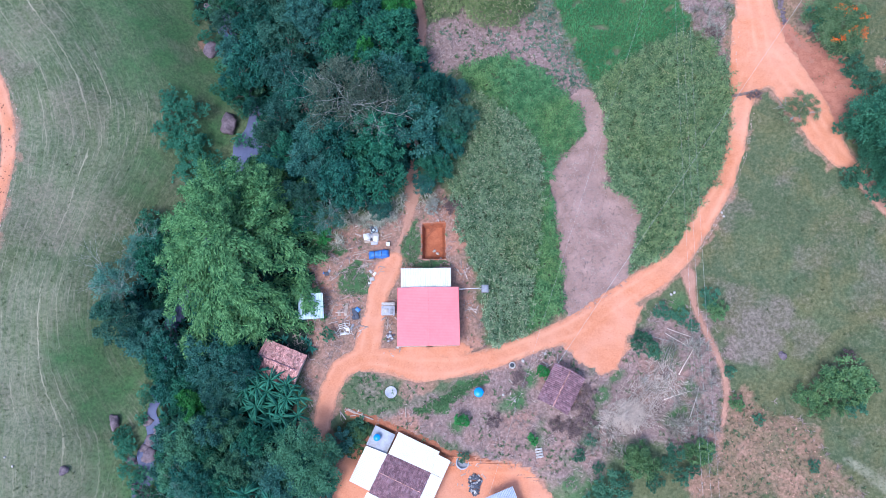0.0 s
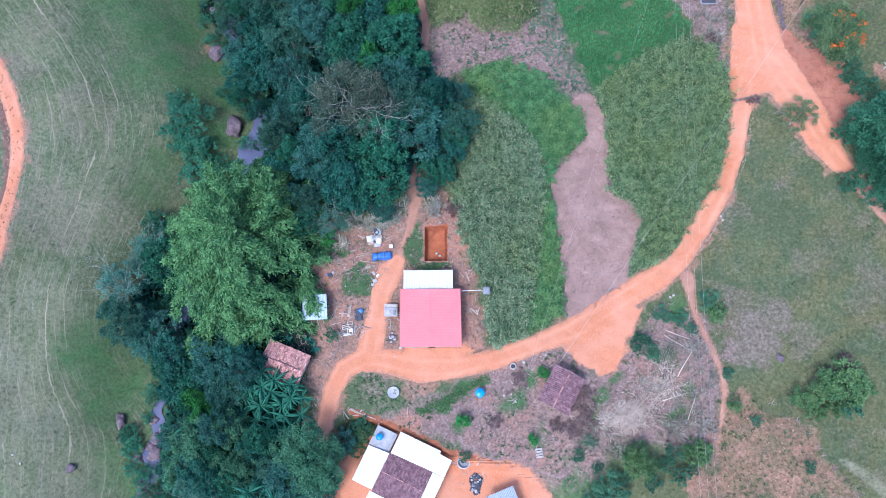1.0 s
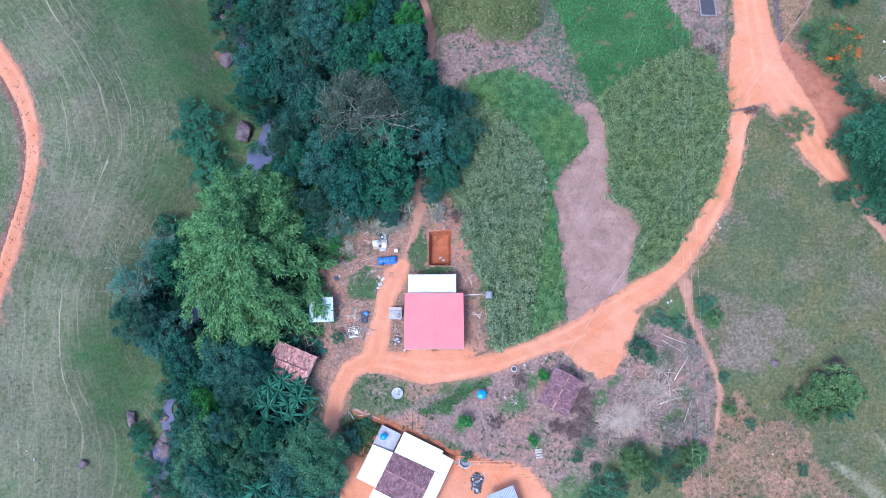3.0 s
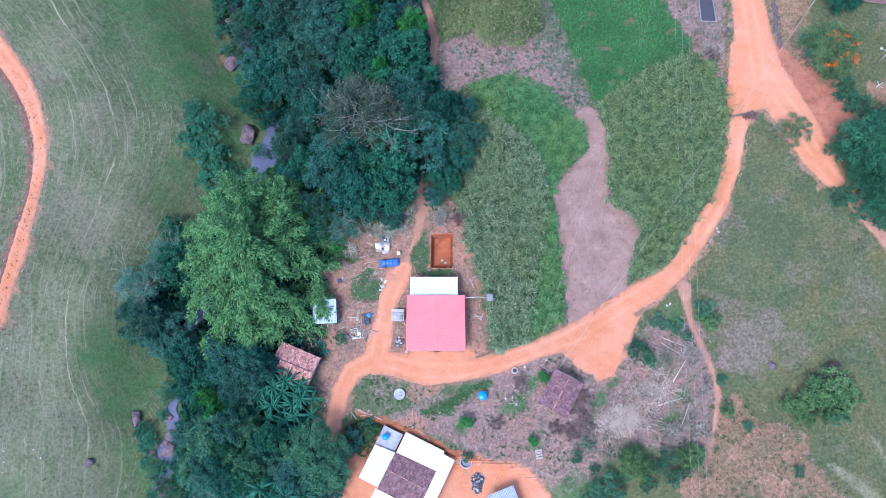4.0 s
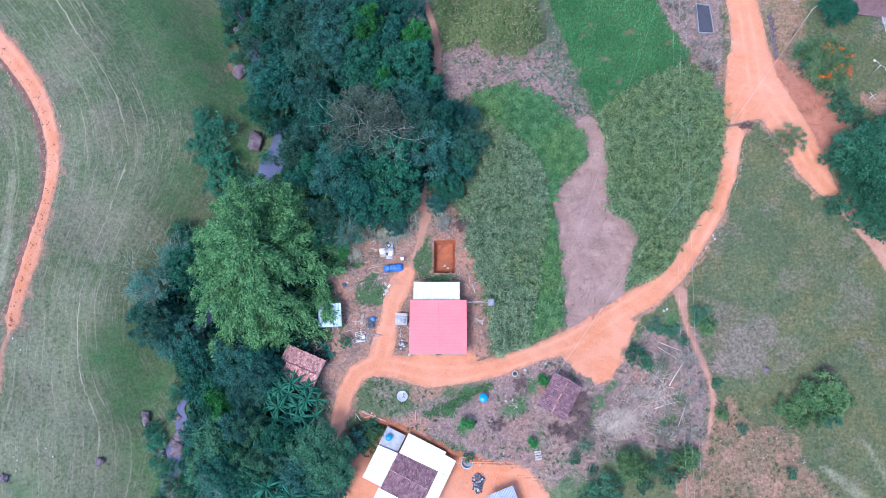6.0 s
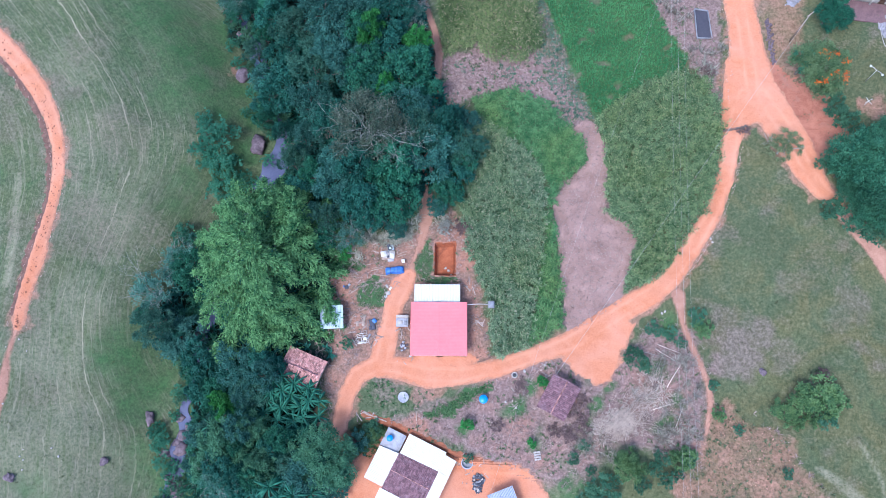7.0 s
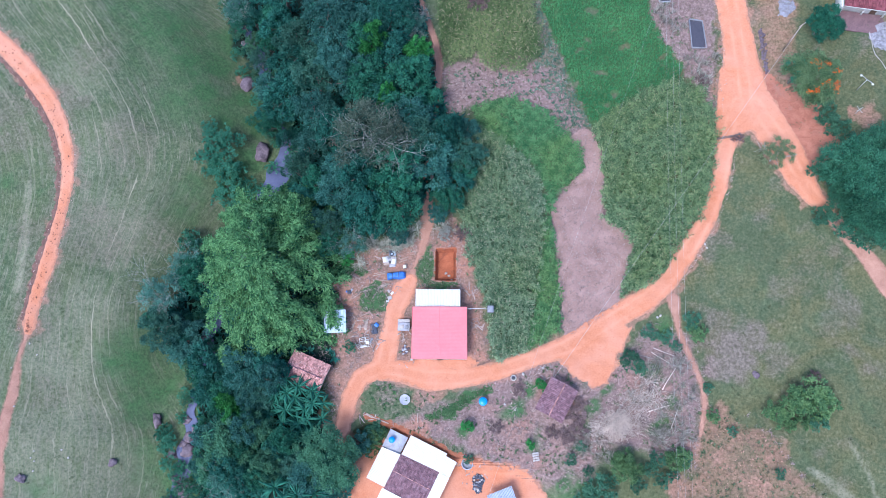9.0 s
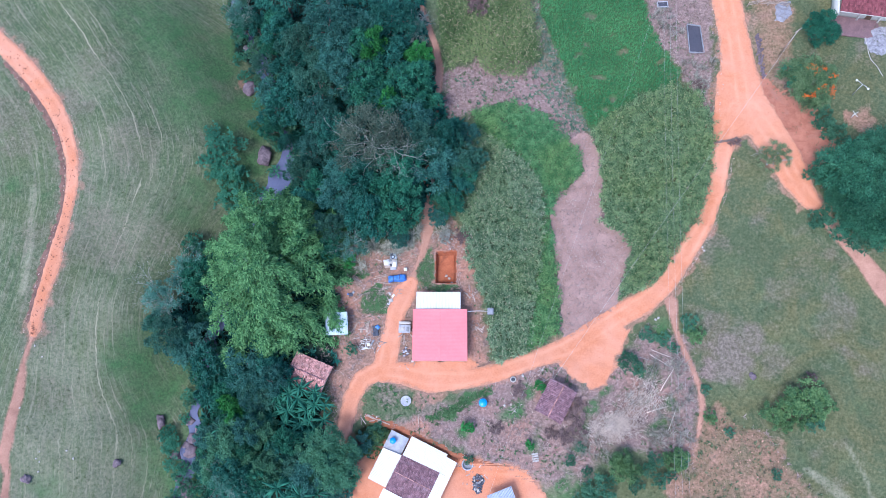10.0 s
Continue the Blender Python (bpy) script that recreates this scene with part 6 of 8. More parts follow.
for x0, y0, r0, lie0, n in ((24.6, 10.9, 3.2, 0.85, 460), (22.4, 8.6, 2.4, 0.7, 900), (23.6, 9.4, 1.6, 1.0, 420), (23.4, 8.0, 1.9, 1.9, 300), (26.3, 12.2, 2.0, 0.5, 300), (20.3, 8.2, 1.5, 2.6, 200), (20.9, 6.6, 1.5, -0.9, 130), (25.8, 8.7, 2.0, -0.3, 200), (27.6, 14.6, 2.2, 1.0, 210), (28.6, 12.2, 2.0, 2.0, 130)):
    a, q = rh.random(n) * 6.283, rh.random(n) ** 0.7
    p = np.stack([np.cos(a) * q * r0 + x0, np.sin(a) * q * r0 * 0.85 + y0, 0 * a], -1)
    p[:, 2] = height(p[:, 0], p[:, 1]) + 0.7 * (1 - q * q) * rh.random(n) + 0.25
    lie = np.where(rh.random(n) < 0.65, lie0 + rh.normal(0, 0.4, n), a)
    leaves(heap, p, np.stack([np.cos(lie), np.sin(lie), rh.normal(-0.05, 0.15, n)], -1), rh.normal(0, 0.4, (n, 3)) + [0, 0, 1], 0.5 + 1.3 * rh.random(n) ** 2, 0.022 + 0.030 * rh.random(n))
for x0, y0, x1, y1 in ((28.3, 19.5, 31.3, 18.3), (28.0, 18.9, 30.4, 17.4), (25.4, 9.4, 28.5, 14.2), (24.0, 9.4, 27.0, 12.9), (24.9, 8.4, 27.4, 12.0), (29.4, 13.6, 31.2, 16.8), (30.3, 8.2, 31.5, 12.2), (27.2, 10.6, 30.6, 11.6)):
    k = np.linspace(0, 1, 7)
    xs, ys = x0 + (x1 - x0) * k + 0.12 * np.sin(3 * k + x0), y0 + (y1 - y0) * k
    single("fallen_stalk", Mesh().tube(np.stack([xs, ys, height(xs, ys) + 0.35 + 0.2 * k * (1 - k)], -1), 0.055 - 0.03 * k, 6), L_BLEACHED, "long bleached stalk fallen on the dry slope", "fallen stalk", "fallen stalks", smooth=True)
single("brush_heap", heap, L_BLEACHED, "bleached heap of dead palm fronds and stalks", "brush heap", kind="stuff")


# ---------------------------------------------------------------- stones
def boulder(r, size, squash=0.62):
    """A worn stone: a ball of uneven facets, flattened."""
    bm = bmesh.new()
    bmesh.ops.create_icosphere(bm, subdivisions=3, radius=1.0)
    o = Vector(r.normal(0, 9, 3))
    for v in bm.verts:
        n = 1 + 0.48 * noise.noise(v.co * 1.2 + o) + 0.2 * noise.noise(v.co * 2.7 + o) + 0.08 * noise.noise(v.co * 6.0 + o)
        v.co = Vector((v.co.x * n * size, v.co.y * n * size * 0.78, v.co.z * n * size * squash))
    v = np.array([q.co[:] for q in bm.verts])
    f = np.array([[q.index for q in t.verts] for t in bm.faces])
    bm.free()
    return v, f


rs = np.random.default_rng(51)
for x, y, s in [(-35.26, 64.06, 1.35), (-31.60, 51.84, 1.65), (-43.95, 8.55, 0.95), (-39.19, 6.29, 1), (-39.15, 4.21, 1.25), (-39.26, -1.37, 1.5), (-48.90, 2.24, 0.65), (-59.43, -0.27, 0.75), (-39.88, 8.80, 0.8), (-37.74, 74.57, 1), (-36.05, 71.90, 0.8), (-40.43, 0.07, 0.8), (42.1, 15.9, 0.55), (-38.01, 20.98, 0.9), (-39.95, 21.19, 0.7), (-37.44, 76.76, 0.9), (-39.9, 5.2, 0.75), (-41.5, 3.6, 0.8), (-40.5, 2.2, 0.6), (-38.5, 7.4, 0.6)]:
    v, f = boulder(rs, s)
    ob = single("boulder", Mesh().add(v, f), M_ROCK, "rounded grey-violet boulder in the grass" if x < -42 else "rounded grey-violet boulder by the stream", "boulder", "boulders", smooth=True)
    ob.matrix_basis = pose(x, y, on_land(x, y) + 0.12 * s, 0, 0, rs.random() * 360)
for x, y in [(-58.52, 2.53), (-58.08, 2.08), (-58.11, 0.77), (-54.97, 3.76), (-54.03, 2.69), (-61.89, 17.20), (-60.48, 18.36), (-59.46, 16.83), (-62.35, 14.75), (-61.39, 9.47), (-58.20, 3.47), (29.53, 24.11), (29.12, 23.86), (-1.14, 30.33), (-0.71, 29.97), (-0.28, 29.29), (7.50, 11.25), (8.94, 10.49), (10.06, 15.52), (12.88, 16.37), (-5.71, 17.20), (36.28, 34.63), (36.50, 34.12)]:
    v, f = boulder(rs, (0.09 if x < -50 else 0.16) + 0.08 * rs.random())
    ob = single("stone", Mesh().add(v, f), M_STONE, "small pale loose stone lying on the ground", "stone", "loose stones", smooth=True)
    ob.matrix_basis = pose(x, y, on_land(x, y) + 0.08, 0, 0, rs.random() * 360)
wall_thing = thing("stone_bank", "row of dark stones edging the road", "stone row")
for k, (x, y) in enumerate([(46.15, 68.15), (46.20, 67.67), (46.25, 67.09), (46.29, 66.52), (46.26, 65.95), (46.31, 65.38), (46.43, 64.80), (46.48, 64.23), (46.44, 63.66), (46.57, 63.09), (46.61, 62.52), (46.66, 61.96), (46.70, 61.39), (46.50, 67.26), (46.57, 65.73), (46.73, 64.40)]):
    x, y = x - 0.1, y
    for ox, oy, sz in ((0, 0, 0.24), (0.2, 0.28, 0.2), (-0.12, -0.25, 0.17)):
        v, f = boulder(rs, sz * (0.8 + 0.5 * rs.random()))
        qx, qy = x + ox + rs.normal(0, 0.06), y + oy + rs.normal(0, 0.06)
        part("stone", Mesh().add(v @ rot(0, rs.random() * 360).T + [qx, qy, on_land(qx, qy) + 0.08], f), M_ROCK, wall_thing, smooth=True)


# ---------------------------------------------------------------- roofs
def sheet(mesh, a, b, c, d, waves, amp=0.03, thick=0.012):
    """Corrugated sheet over the corners a, b, c, d; the waves run from edge ab to edge dc."""
    a, b, c, d = (np.array(q, float) for q in (a, b, c, d))
    n = waves * 6
    s = np.linspace(0, 1, n + 1)[:, None]
    up = unit(np.cross(b - a, d - a))
    w = amp * np.cos(s * waves * 2 * math.pi) * up
    rows = [a + (b - a) * s + w, (a + d) / 2 + ((b + c) / 2 - (a + d) / 2) * s + w, d + (c - d) * s + w]
    k = n + 1
    i = np.arange(n)
    top = np.concatenate(rows)
    q = np.concatenate([np.stack([i + r * k, i + 1 + r * k, i + 1 + (r + 1) * k, i + (r + 1) * k], -1) for r in (0, 1)])
    mesh.add(top, q).add(top - up * thick, q[:, ::-1])
    return mesh


def tiled(mesh, r, a, b, c, d, across=0.22, along=0.36):
    """Curved clay tiles in courses over the corners a, b (eave) and c, d (ridge), each slightly out of line."""
    a, b, c, d = (np.array(q, float) for q in (a, b, c, d))
    nx, ny = max(2, int(np.linalg.norm(b - a) / across)), max(2, int(np.linalg.norm(d - a) / along))
    up = unit(np.cross(b - a, d - a))
    for j in range(ny):
        for i in range(nx):
            s0, s1, t0, t1 = i / nx, (i + 1.02) / nx, j / ny, min(1.0, (j + 1.15) / ny)
            jit = r.normal(0, 0.018, 3)
            v = []
            for t, h in ((t0, 0.045), (t1, 0.0)):
                l0, l1 = a + (d - a) * t, b + (c - b) * t
                for k in range(4):
                    s = s0 + (s1 - s0) * k / 3
                    v.append(l0 + (l1 - l0) * s + up * (h + 0.06 * math.sin(math.pi * k / 3)) + jit)
            mesh.add(v, [(k, k + 1, k + 5, k + 4) for k in range(3)])
    mesh.add([q - up * 0.05 for q in (a, b, c, d)], [(0, 1, 2, 3)])
    mesh.add([q - up * 0.10 for q in (a, b, c, d)], [(3, 2, 1, 0)])
    return mesh


def walls(parent, x0, y0, x1, y1, tall, material, name="wall"):
    """Four walls, 0.15 m thick, butted at the corners."""
    for c, s in ((((x0 + x1) / 2, y0 + 0.075), (x1 - x0, 0.15)), (((x0 + x1) / 2, y1 - 0.075), (x1 - x0, 0.15)),
                 ((x0 + 0.075, (y0 + y1) / 2), (0.15, y1 - y0 - 0.31)), ((x1 - 0.075, (y0 + y1) / 2), (0.15, y1 - y0 - 0.31))):
        part(name, Mesh().box((*c, tall / 2 - 0.15), (*s, tall + 0.3), bevel=0.01), material, parent)


def window(parent, x, y, z, w, h, turn=0.0):
    """A framed window set just proud of a wall."""
    f = Mesh()
    for dx, dz, sx, sz in ((0, h / 2, w, 0.07), (0, -h / 2, w, 0.07), (-w / 2, 0, 0.07, h), (w / 2, 0, 0.07, h), (0, 0, 0.05, h)):
        o = rot(0, turn) @ np.array([dx, 0, 0])
        f.box((x + o[0], y + o[1], z + dz), (sx, 0.07, sz), turn, 0.01)
    win = part("window", f, M_WOOD, parent)
    part("pane", Mesh().box((x, y, z), (w - 0.05, 0.03, h - 0.05), turn, 0.005), M_GLASS, win)


def door(parent, x, y, turn=0.0, w=0.85, h=2.05):
    d = part("door", Mesh().box((x, y, h / 2), (w, 0.06, h), turn, 0.01), M_DOOR, parent)
    o = rot(0, turn) @ np.array([w * 0.38, -0.05, 0])
    part("handle", Mesh().box((x + o[0], y + o[1], 1.0), (0.12, 0.05, 0.03), turn, 0.01), M_STEEL, d)


# the house with the red roof and its white lean-to
hx, hy = -1.83, 20.66
hz = on_land(hx, hy - 1) + 0.02
house = thing("house", "small farmhouse under a red sheet roof with white lean-to", "house", at=(hx, hy, hz), turn=1.0)
walls(house, -3.45, -3.35, 3.45, 3.45, 2.62, M_PLASTER)
e0, e1 = 2.82, 2.97
part("roof", sheet(sheet(Mesh(), (-3.8, 3.7, e0), (-3.8, -3.7, e0), (0, -3.7, e1), (0, 3.7, e1), 38, 0.0035), (3.8, -3.7, e0), (3.8, 3.7, e0), (0, 3.7, e1), (0, -3.7, e1), 38, 0.0035), M_PINK, house, "red painted corrugated sheet roof")
part("ridge_cap", Mesh().tube([(0, -3.71, e1 - 0.005), (0, 3.71, e1 - 0.01)], 0.02, 8), M_PINK, house)
for y in (-3.72, 3.72):
    part("barge_board", Mesh().add([(-3.8, y, e0 - 0.12), (0, y, e1 - 0.12), (3.8, y, e0 - 0.12), (3.8, y, e0 - 0.02), (0, y, e1 - 0.02), (-3.8, y, e0 - 0.02)], [(0, 1, 4, 5), (1, 2, 3, 4)]), M_WHITE, house)
for x in (-3.83, 3.83):
    part("gutter", Mesh().tube([(x, -3.7, e0 - 0.05), (x, 3.7, e0 - 0.05)], 0.05, 6), M_PINK, house)
window(house, -1.9, -3.38, 1.5, 1.2, 1.0)
window(house, 2.0, -3.38, 1.5, 1.2, 1.0)
window(house, -3.48, 0.8, 1.5, 1.2, 1.0, 90)
window(house, 3.48, 0.8, 1.5, 1.2, 1.0, 90)
door(house, 0.1, -3.39)
door(house, 3.49, -1.6, 90)
lean = part("lean_to_roof", sheet(Mesh(), (-3.42, 6.35, 2.18), (2.92, 6.35, 2.18), (2.92, 3.5, 2.52), (-3.42, 3.5, 2.52), 30, 0.02), M_WHITE, house, "white painted corrugated lean-to roof")
for x in (-3.3, -0.25, 2.8):
    part("post", Mesh().tube([(x, 6.1, -0.4), (x, 6.1, 2.16)], 0.06, 8), M_POST, house)
    part("rafter", Mesh().box((x, 4.9, 2.26), (0.07, 2.8, 0.1), 0, 0.01, -6.8), M_POST, house)
part("patio_slab", Mesh().box((-0.25, 4.9, -0.02), (6.2, 2.7, 0.2), 0, 0.02), M_CONCRETE, house)

# pipe from the house to a small tank on a post
tx, ty = 5.29, 24.24
tz = on_land(tx, ty)
tower = thing("tank_stand", "small grey box tank on a steel post", "tank stand", at=(tx, ty, tz))
part("post", Mesh().tube([(0, 0, -0.3), (0, 0, 2.1)], 0.07, 8), M_STEEL, tower)
part("platform", Mesh().box((0, 0, 2.12), (0.95, 0.95, 0.06), 0, 0.01), M_POST, tower)
part("tank", Mesh().box((0, 0, 2.45), (0.86, 0.9, 0.6), 0, 0.05), M_GREY, tower, "grey box tank")
part("lid", Mesh().box((0, 0, 2.78), (0.7, 0.74, 0.05), 0, 0.02), M_GREY, tower)
part("pipe", Mesh().tube([(-0.4, 0, 2.5), (-1.6, 0.02, 2.55), (hx + 3.84 - tx, hy + 3.5 - ty, 2.66 + hz - tz)], 0.045, 8), M_STEEL, tower, "galvanised pipe to the house")

# the house on the cut terrace
ux, uy = -5.43, 6.68
uz = -1.9
house2 = thing("house", "white-roofed house round an old tiled roof", "house", at=(ux, uy, uz), turn=-25.0)
walls(house2, 0.2, -8.4, 6.9, -0.6, 2.5, M_PLASTER)
walls(house2, -2.75, -7.55, 0.17, -3.25, 2.3, M_PLASTER)
Z = 2.85
part("roof", sheet(Mesh(), (0, 0, Z - 0.12), (5.55, 0, Z - 0.12), (5.55, -2.7, Z + 0.18), (0, -2.85, Z + 0.18), 26, 0.018), M_WHITE, house2, "white painted sheet roof")
part("roof", sheet(Mesh(), (5.56, -0.38, Z - 0.06), (7.22, -0.45, Z - 0.06), (7.22, -2.7, Z + 0.16), (5.56, -2.7, Z + 0.16), 9, 0.018), M_WHITE, house2)
part("roof", sheet(Mesh(), (7.22, -2.72, Z - 0.04), (7.22, -9.9, Z - 0.04), (5.68, -9.9, Z + 0.12), (5.68, -2.72, Z + 0.12), 34, 0.018), M_WHITE, house2)
part("roof", sheet(Mesh(), (-2.92, -3.15, Z - 0.35), (-2.92, -7.75, Z - 0.35), (-0.18, -7.75, Z - 0.1), (-0.02, -2.95, Z - 0.1), 25, 0.018), M_WHITE, house2)
part("roof", sheet(Mesh(), (5.66, -9.9, Z - 0.25), (-0.35, -9.9, Z - 0.25), (-0.35, -7.95, Z + 0.05), (5.66, -7.95, Z + 0.05), 28, 0.018), M_WHITE, house2)
rt = np.random.default_rng(61)
roof_tiles = tiled(Mesh(), rt, (-0.1, -7.93, Z - 0.12), (5.66, -7.93, Z - 0.12), (5.66, -5.3, Z + 0.42), (-0.1, -5.3, Z + 0.42))
tiled(roof_tiles, rt, (5.66, -2.75, Z - 0.12), (-0.1, -2.75, Z - 0.12), (-0.1, -5.3, Z + 0.42), (5.66, -5.3, Z + 0.42))
part("tiled_roof", roof_tiles, M_TILE, house2, "weathered brown clay tile roof")
cap = Mesh()
for k in range(13):
    cap.tube([(0.0 + 0.42 * k, -5.3, Z + 0.46), (0.45 + 0.42 * k, -5.3, Z + 0.45)], [0.05, 0.065], 6)
part("ridge_tiles", cap, M_TILE_OLD, house2)
part("roof_slab", Mesh().box((-1.6, -1.75, 2.2), (2.75, 2.6, 0.14), 0, 0.02), M_CONCRETE, house2, "bare concrete roof slab")
walls(house2, -2.85, -2.95, -0.35, -0.55, 2.12, M_PLASTER)
window(house2, 6.93, -4.5, 1.5, 1.2, 1.0, 90)
window(house2, 2.0, -8.43, 1.5, 1.2, 1.0)
door(house2, 6.94, -2.2, 90)
door(house2, 4.6, -8.44)


def water_tank(x, y, z, radius, tall, label):
    ob = thing("water_tank", label, "water tank", "blue water tanks", at=(x, y, z))
    part("drum", Mesh().lathe((0, 0, 0), [(0.01, 0), (radius * 0.86, 0), (radius * 0.88, 0.04), (radius * 0.94, tall * 0.5), (radius * 0.97, tall * 0.5), (radius, tall), (radius * 1.04, tall + 0.02), (radius * 1.04, tall + 0.05), (0.01, tall + 0.05)], 28), M_BLUE, ob, smooth=False)
    part("lid", Mesh().lathe((0, 0, tall + 0.052), [(radius * 0.9, 0), (radius * 0.86, 0.025), (radius * 0.4, 0.045), (radius * 0.3, 0.07), (0.01, 0.075)], 28), M_BLUE, ob)
    return ob


slab = Matrix(house2.matrix_basis) @ Vector((-2.1, -1.72, 2.27))
water_tank(slab.x, slab.y, slab.z, 0.42, 0.6, "small blue plastic water tank on a concrete slab")
wx0, wy0 = 4.43, 11.49
water_tank(wx0, wy0, on_land(wx0, wy0) - 0.03, 0.58, 0.95, "blue plastic water tank standing on the dry slope")


# tiled huts
def hut(name, label, x, y, turn, long, wide, tall, rise, mat, seed, group="tiled huts"):
    r = np.random.default_rng(seed)
    z = on_land(x, y)
    ob = thing(name, label, "hut", group, at=(x, y, z), turn=turn)
    walls(ob, -long / 2 + 0.35, -wide / 2 + 0.35, long / 2 - 0.35, wide / 2 - 0.35, tall, M_PLASTER)
    m = Mesh()
    tiled(m, r, (-long / 2, -wide / 2, tall), (long / 2, -wide / 2, tall), (long / 2, 0, tall + rise), (-long / 2, 0, tall + rise))
    tiled(m, r, (long / 2, wide / 2, tall), (-long / 2, wide / 2, tall), (-long / 2, 0, tall + rise), (long / 2, 0, tall + rise))
    part("roof", m, mat, ob, "sagging weathered clay tile roof")
    c = Mesh()
    for k in range(int(long / 0.4)):
        c.tube([(-long / 2 + 0.4 * k, r.normal(0, 0.02), tall + rise + 0.05), (-long / 2 + 0.4 * k + 0.42, r.normal(0, 0.02), tall + rise + 0.06)], [0.08, 0.095], 6)
    part("ridge_tiles", c, M_TILE_OLD if mat is M_TILE else M_TILE, ob)
    for sx in (-1, 1):
        part("gable", Mesh().add([(sx * (long / 2 - 0.4), -wide / 2 + 0.4, tall), (sx * (long / 2 - 0.4), wide / 2 - 0.4, tall), (sx * (long / 2 - 0.4), 0, tall + rise - 0.12)], [(0, 1, 2)]), M_PLASTER, ob)
    door(ob, 0.2, -wide / 2 + 0.32, 0, 0.8, 1.9)
    window(ob, -long / 4 - 0.1, -wide / 2 + 0.33, 1.35, 0.7, 0.7)
    return ob


hut("hut", "small hut with a dark weathered clay tile roof", 14.47, 11.79, 62.0, 5.0, 4.1, 2.1, 0.75, M_TILE, 71)
hut("hut", "hut with a pale pinkish clay tile roof beside bananas", -20.29, 14.95, -22.0, 5.6, 4.4, 2.1, 0.7, M_TILE_OLD, 72)

# tin shed beside the bamboo
sx0, sy0 = -16.63, 22.13
shed = thing("tin_shed", "open shed with a bluish galvanised sheet roof", "shed", at=(sx0, sy0, on_land(sx0, sy0)), turn=4.0)
part("roof", sheet(Mesh(), (-1.6, -1.6, 2.05), (1.55, -1.6, 2.05), (1.55, 1.6, 2.4), (-1.6, 1.6, 2.4), 16, 0.025), M_TIN, shed)
for x in (-1.4, 1.35):
    for y in (-1.4, 1.4):
        part("post", Mesh().tube([(x, y, -0.5), (x, y, 2.08 + 0.11 * (y + 1.4))], 0.06, 7), M_POST, shed)
part("back_wall", Mesh().box((0, 1.35, 0.9), (2.7, 0.08, 2.2), 0, 0.01), M_WOOD, shed)
for x in (-0.6, 0.2, 0.9):
    part("prop", Mesh().tube([(x, -1.5, 2.02), (x + 0.1, -2.3, 0.0)], 0.035, 6), M_WOOD, shed)

# corner of a grey-roofed shed below the terrace house
kx, ky = 7.30, -1.79
shed2 = thing("shed", "shed with a blue-grey fibre sheet roof", "shed", at=(kx, ky, on_land(kx, ky)), turn=22.0)
part("roof", sheet(Mesh(), (-1.8, -1.6, 2.0), (1.8, -1.6, 2.0), (1.8, 1.5, 2.3), (-1.8, 1.5, 2.3), 18, 0.025), mottled("fibre_sheet", (0.22, 0.25, 0.32), (0.36, 0.40, 0.48), 0.9, 6.0, 0.8), shed2)
for x in (-1.6, 1.6):
    for y in (-1.4, 1.35):
        part("post", Mesh().tube([(x, y, -0.4), (x, y, 2.05 + 0.1 * (y + 1.4))], 0.06, 7), M_POST, shed2)

# the farmhouse up the road
fx, fy = 56.94, 69.77
fz = on_land(fx + 5, fy + 3)
farm = thing("farmhouse", "white farmhouse with a red-brown tile roof and veranda", "house", at=(fx, fy, fz), turn=-8.0)
walls(farm, 0.5, 0.9, 12.5, 8.4, 2.6, M_WHITE)
ft = np.random.default_rng(81)
m = tiled(Mesh(), ft, (0, 0, 2.5), (13, 0, 2.5), (13, 4.4, 3.7), (0, 4.4, 3.7), 0.24, 0.4)
tiled(m, ft, (13, 8.8, 2.5), (0, 8.8, 2.5), (0, 4.4, 3.7), (13, 4.4, 3.7), 0.24, 0.4)
part("roof", m, mottled("red_clay_tile", (0.105, 0.030, 0.036), (0.235, 0.078, 0.088), 1.6, 10.0, 0.9, 0.2, 0.6, 0.03, jitter=0.3), farm, "red-brown clay tile roof")
part("fascia", Mesh().box((6.5, -0.03, 2.42), (13, 0.05, 0.16), 0, 0.01), M_WHITE, farm)
part("veranda_floor", Mesh().box((6.5, -0.8, -0.1), (14, 3.2, 0.3), 0, 0.02), mottled("red_brown_paving", (0.11, 0.068, 0.074), (0.21, 0.132, 0.138), 1.0, 8.0), farm)
part("side_wall", Mesh().box((-0.25, 4.2, 1.2), (0.2, 8.6, 2.6), 0, 0.02), M_WHITE, farm, "white boundary wall")
for k in range(5):
    part("post", Mesh().box((0.3 + 3.1 * k, 0.5, 1.15), (0.22, 0.22, 2.5), 0, 0.02), M_WHITE, farm)
door(farm, 5.0, 0.87)
window(farm, 2.5, 0.87, 1.5, 1.2, 1.0)
window(farm, 8.0, 0.87, 1.5, 1.2, 1.0)
PAVING = [(61.29, 68.30), (65.69, 68.85), (66.14, 65.11), (63.49, 63.85), (61.88, 64.41), (61.42, 66.05)]
drape("stone_paving", lambda x, y: away_from_area(x, y, PAVING), (55, 60, 75, 80), 0.25, mottled("grey_gravel", (0.09, 0.09, 0.105), (0.40, 0.39, 0.42), 1.8, 4.0, spots=(0.13, 0.14, 0.12)), "grey stone paving in the garden", "paving", 0.06, 0.3)
GRAVEL = [(49.14, 73.71), (51.34, 73.90), (51.28, 71.58), (50.15, 69.97), (48.88, 70.64)]
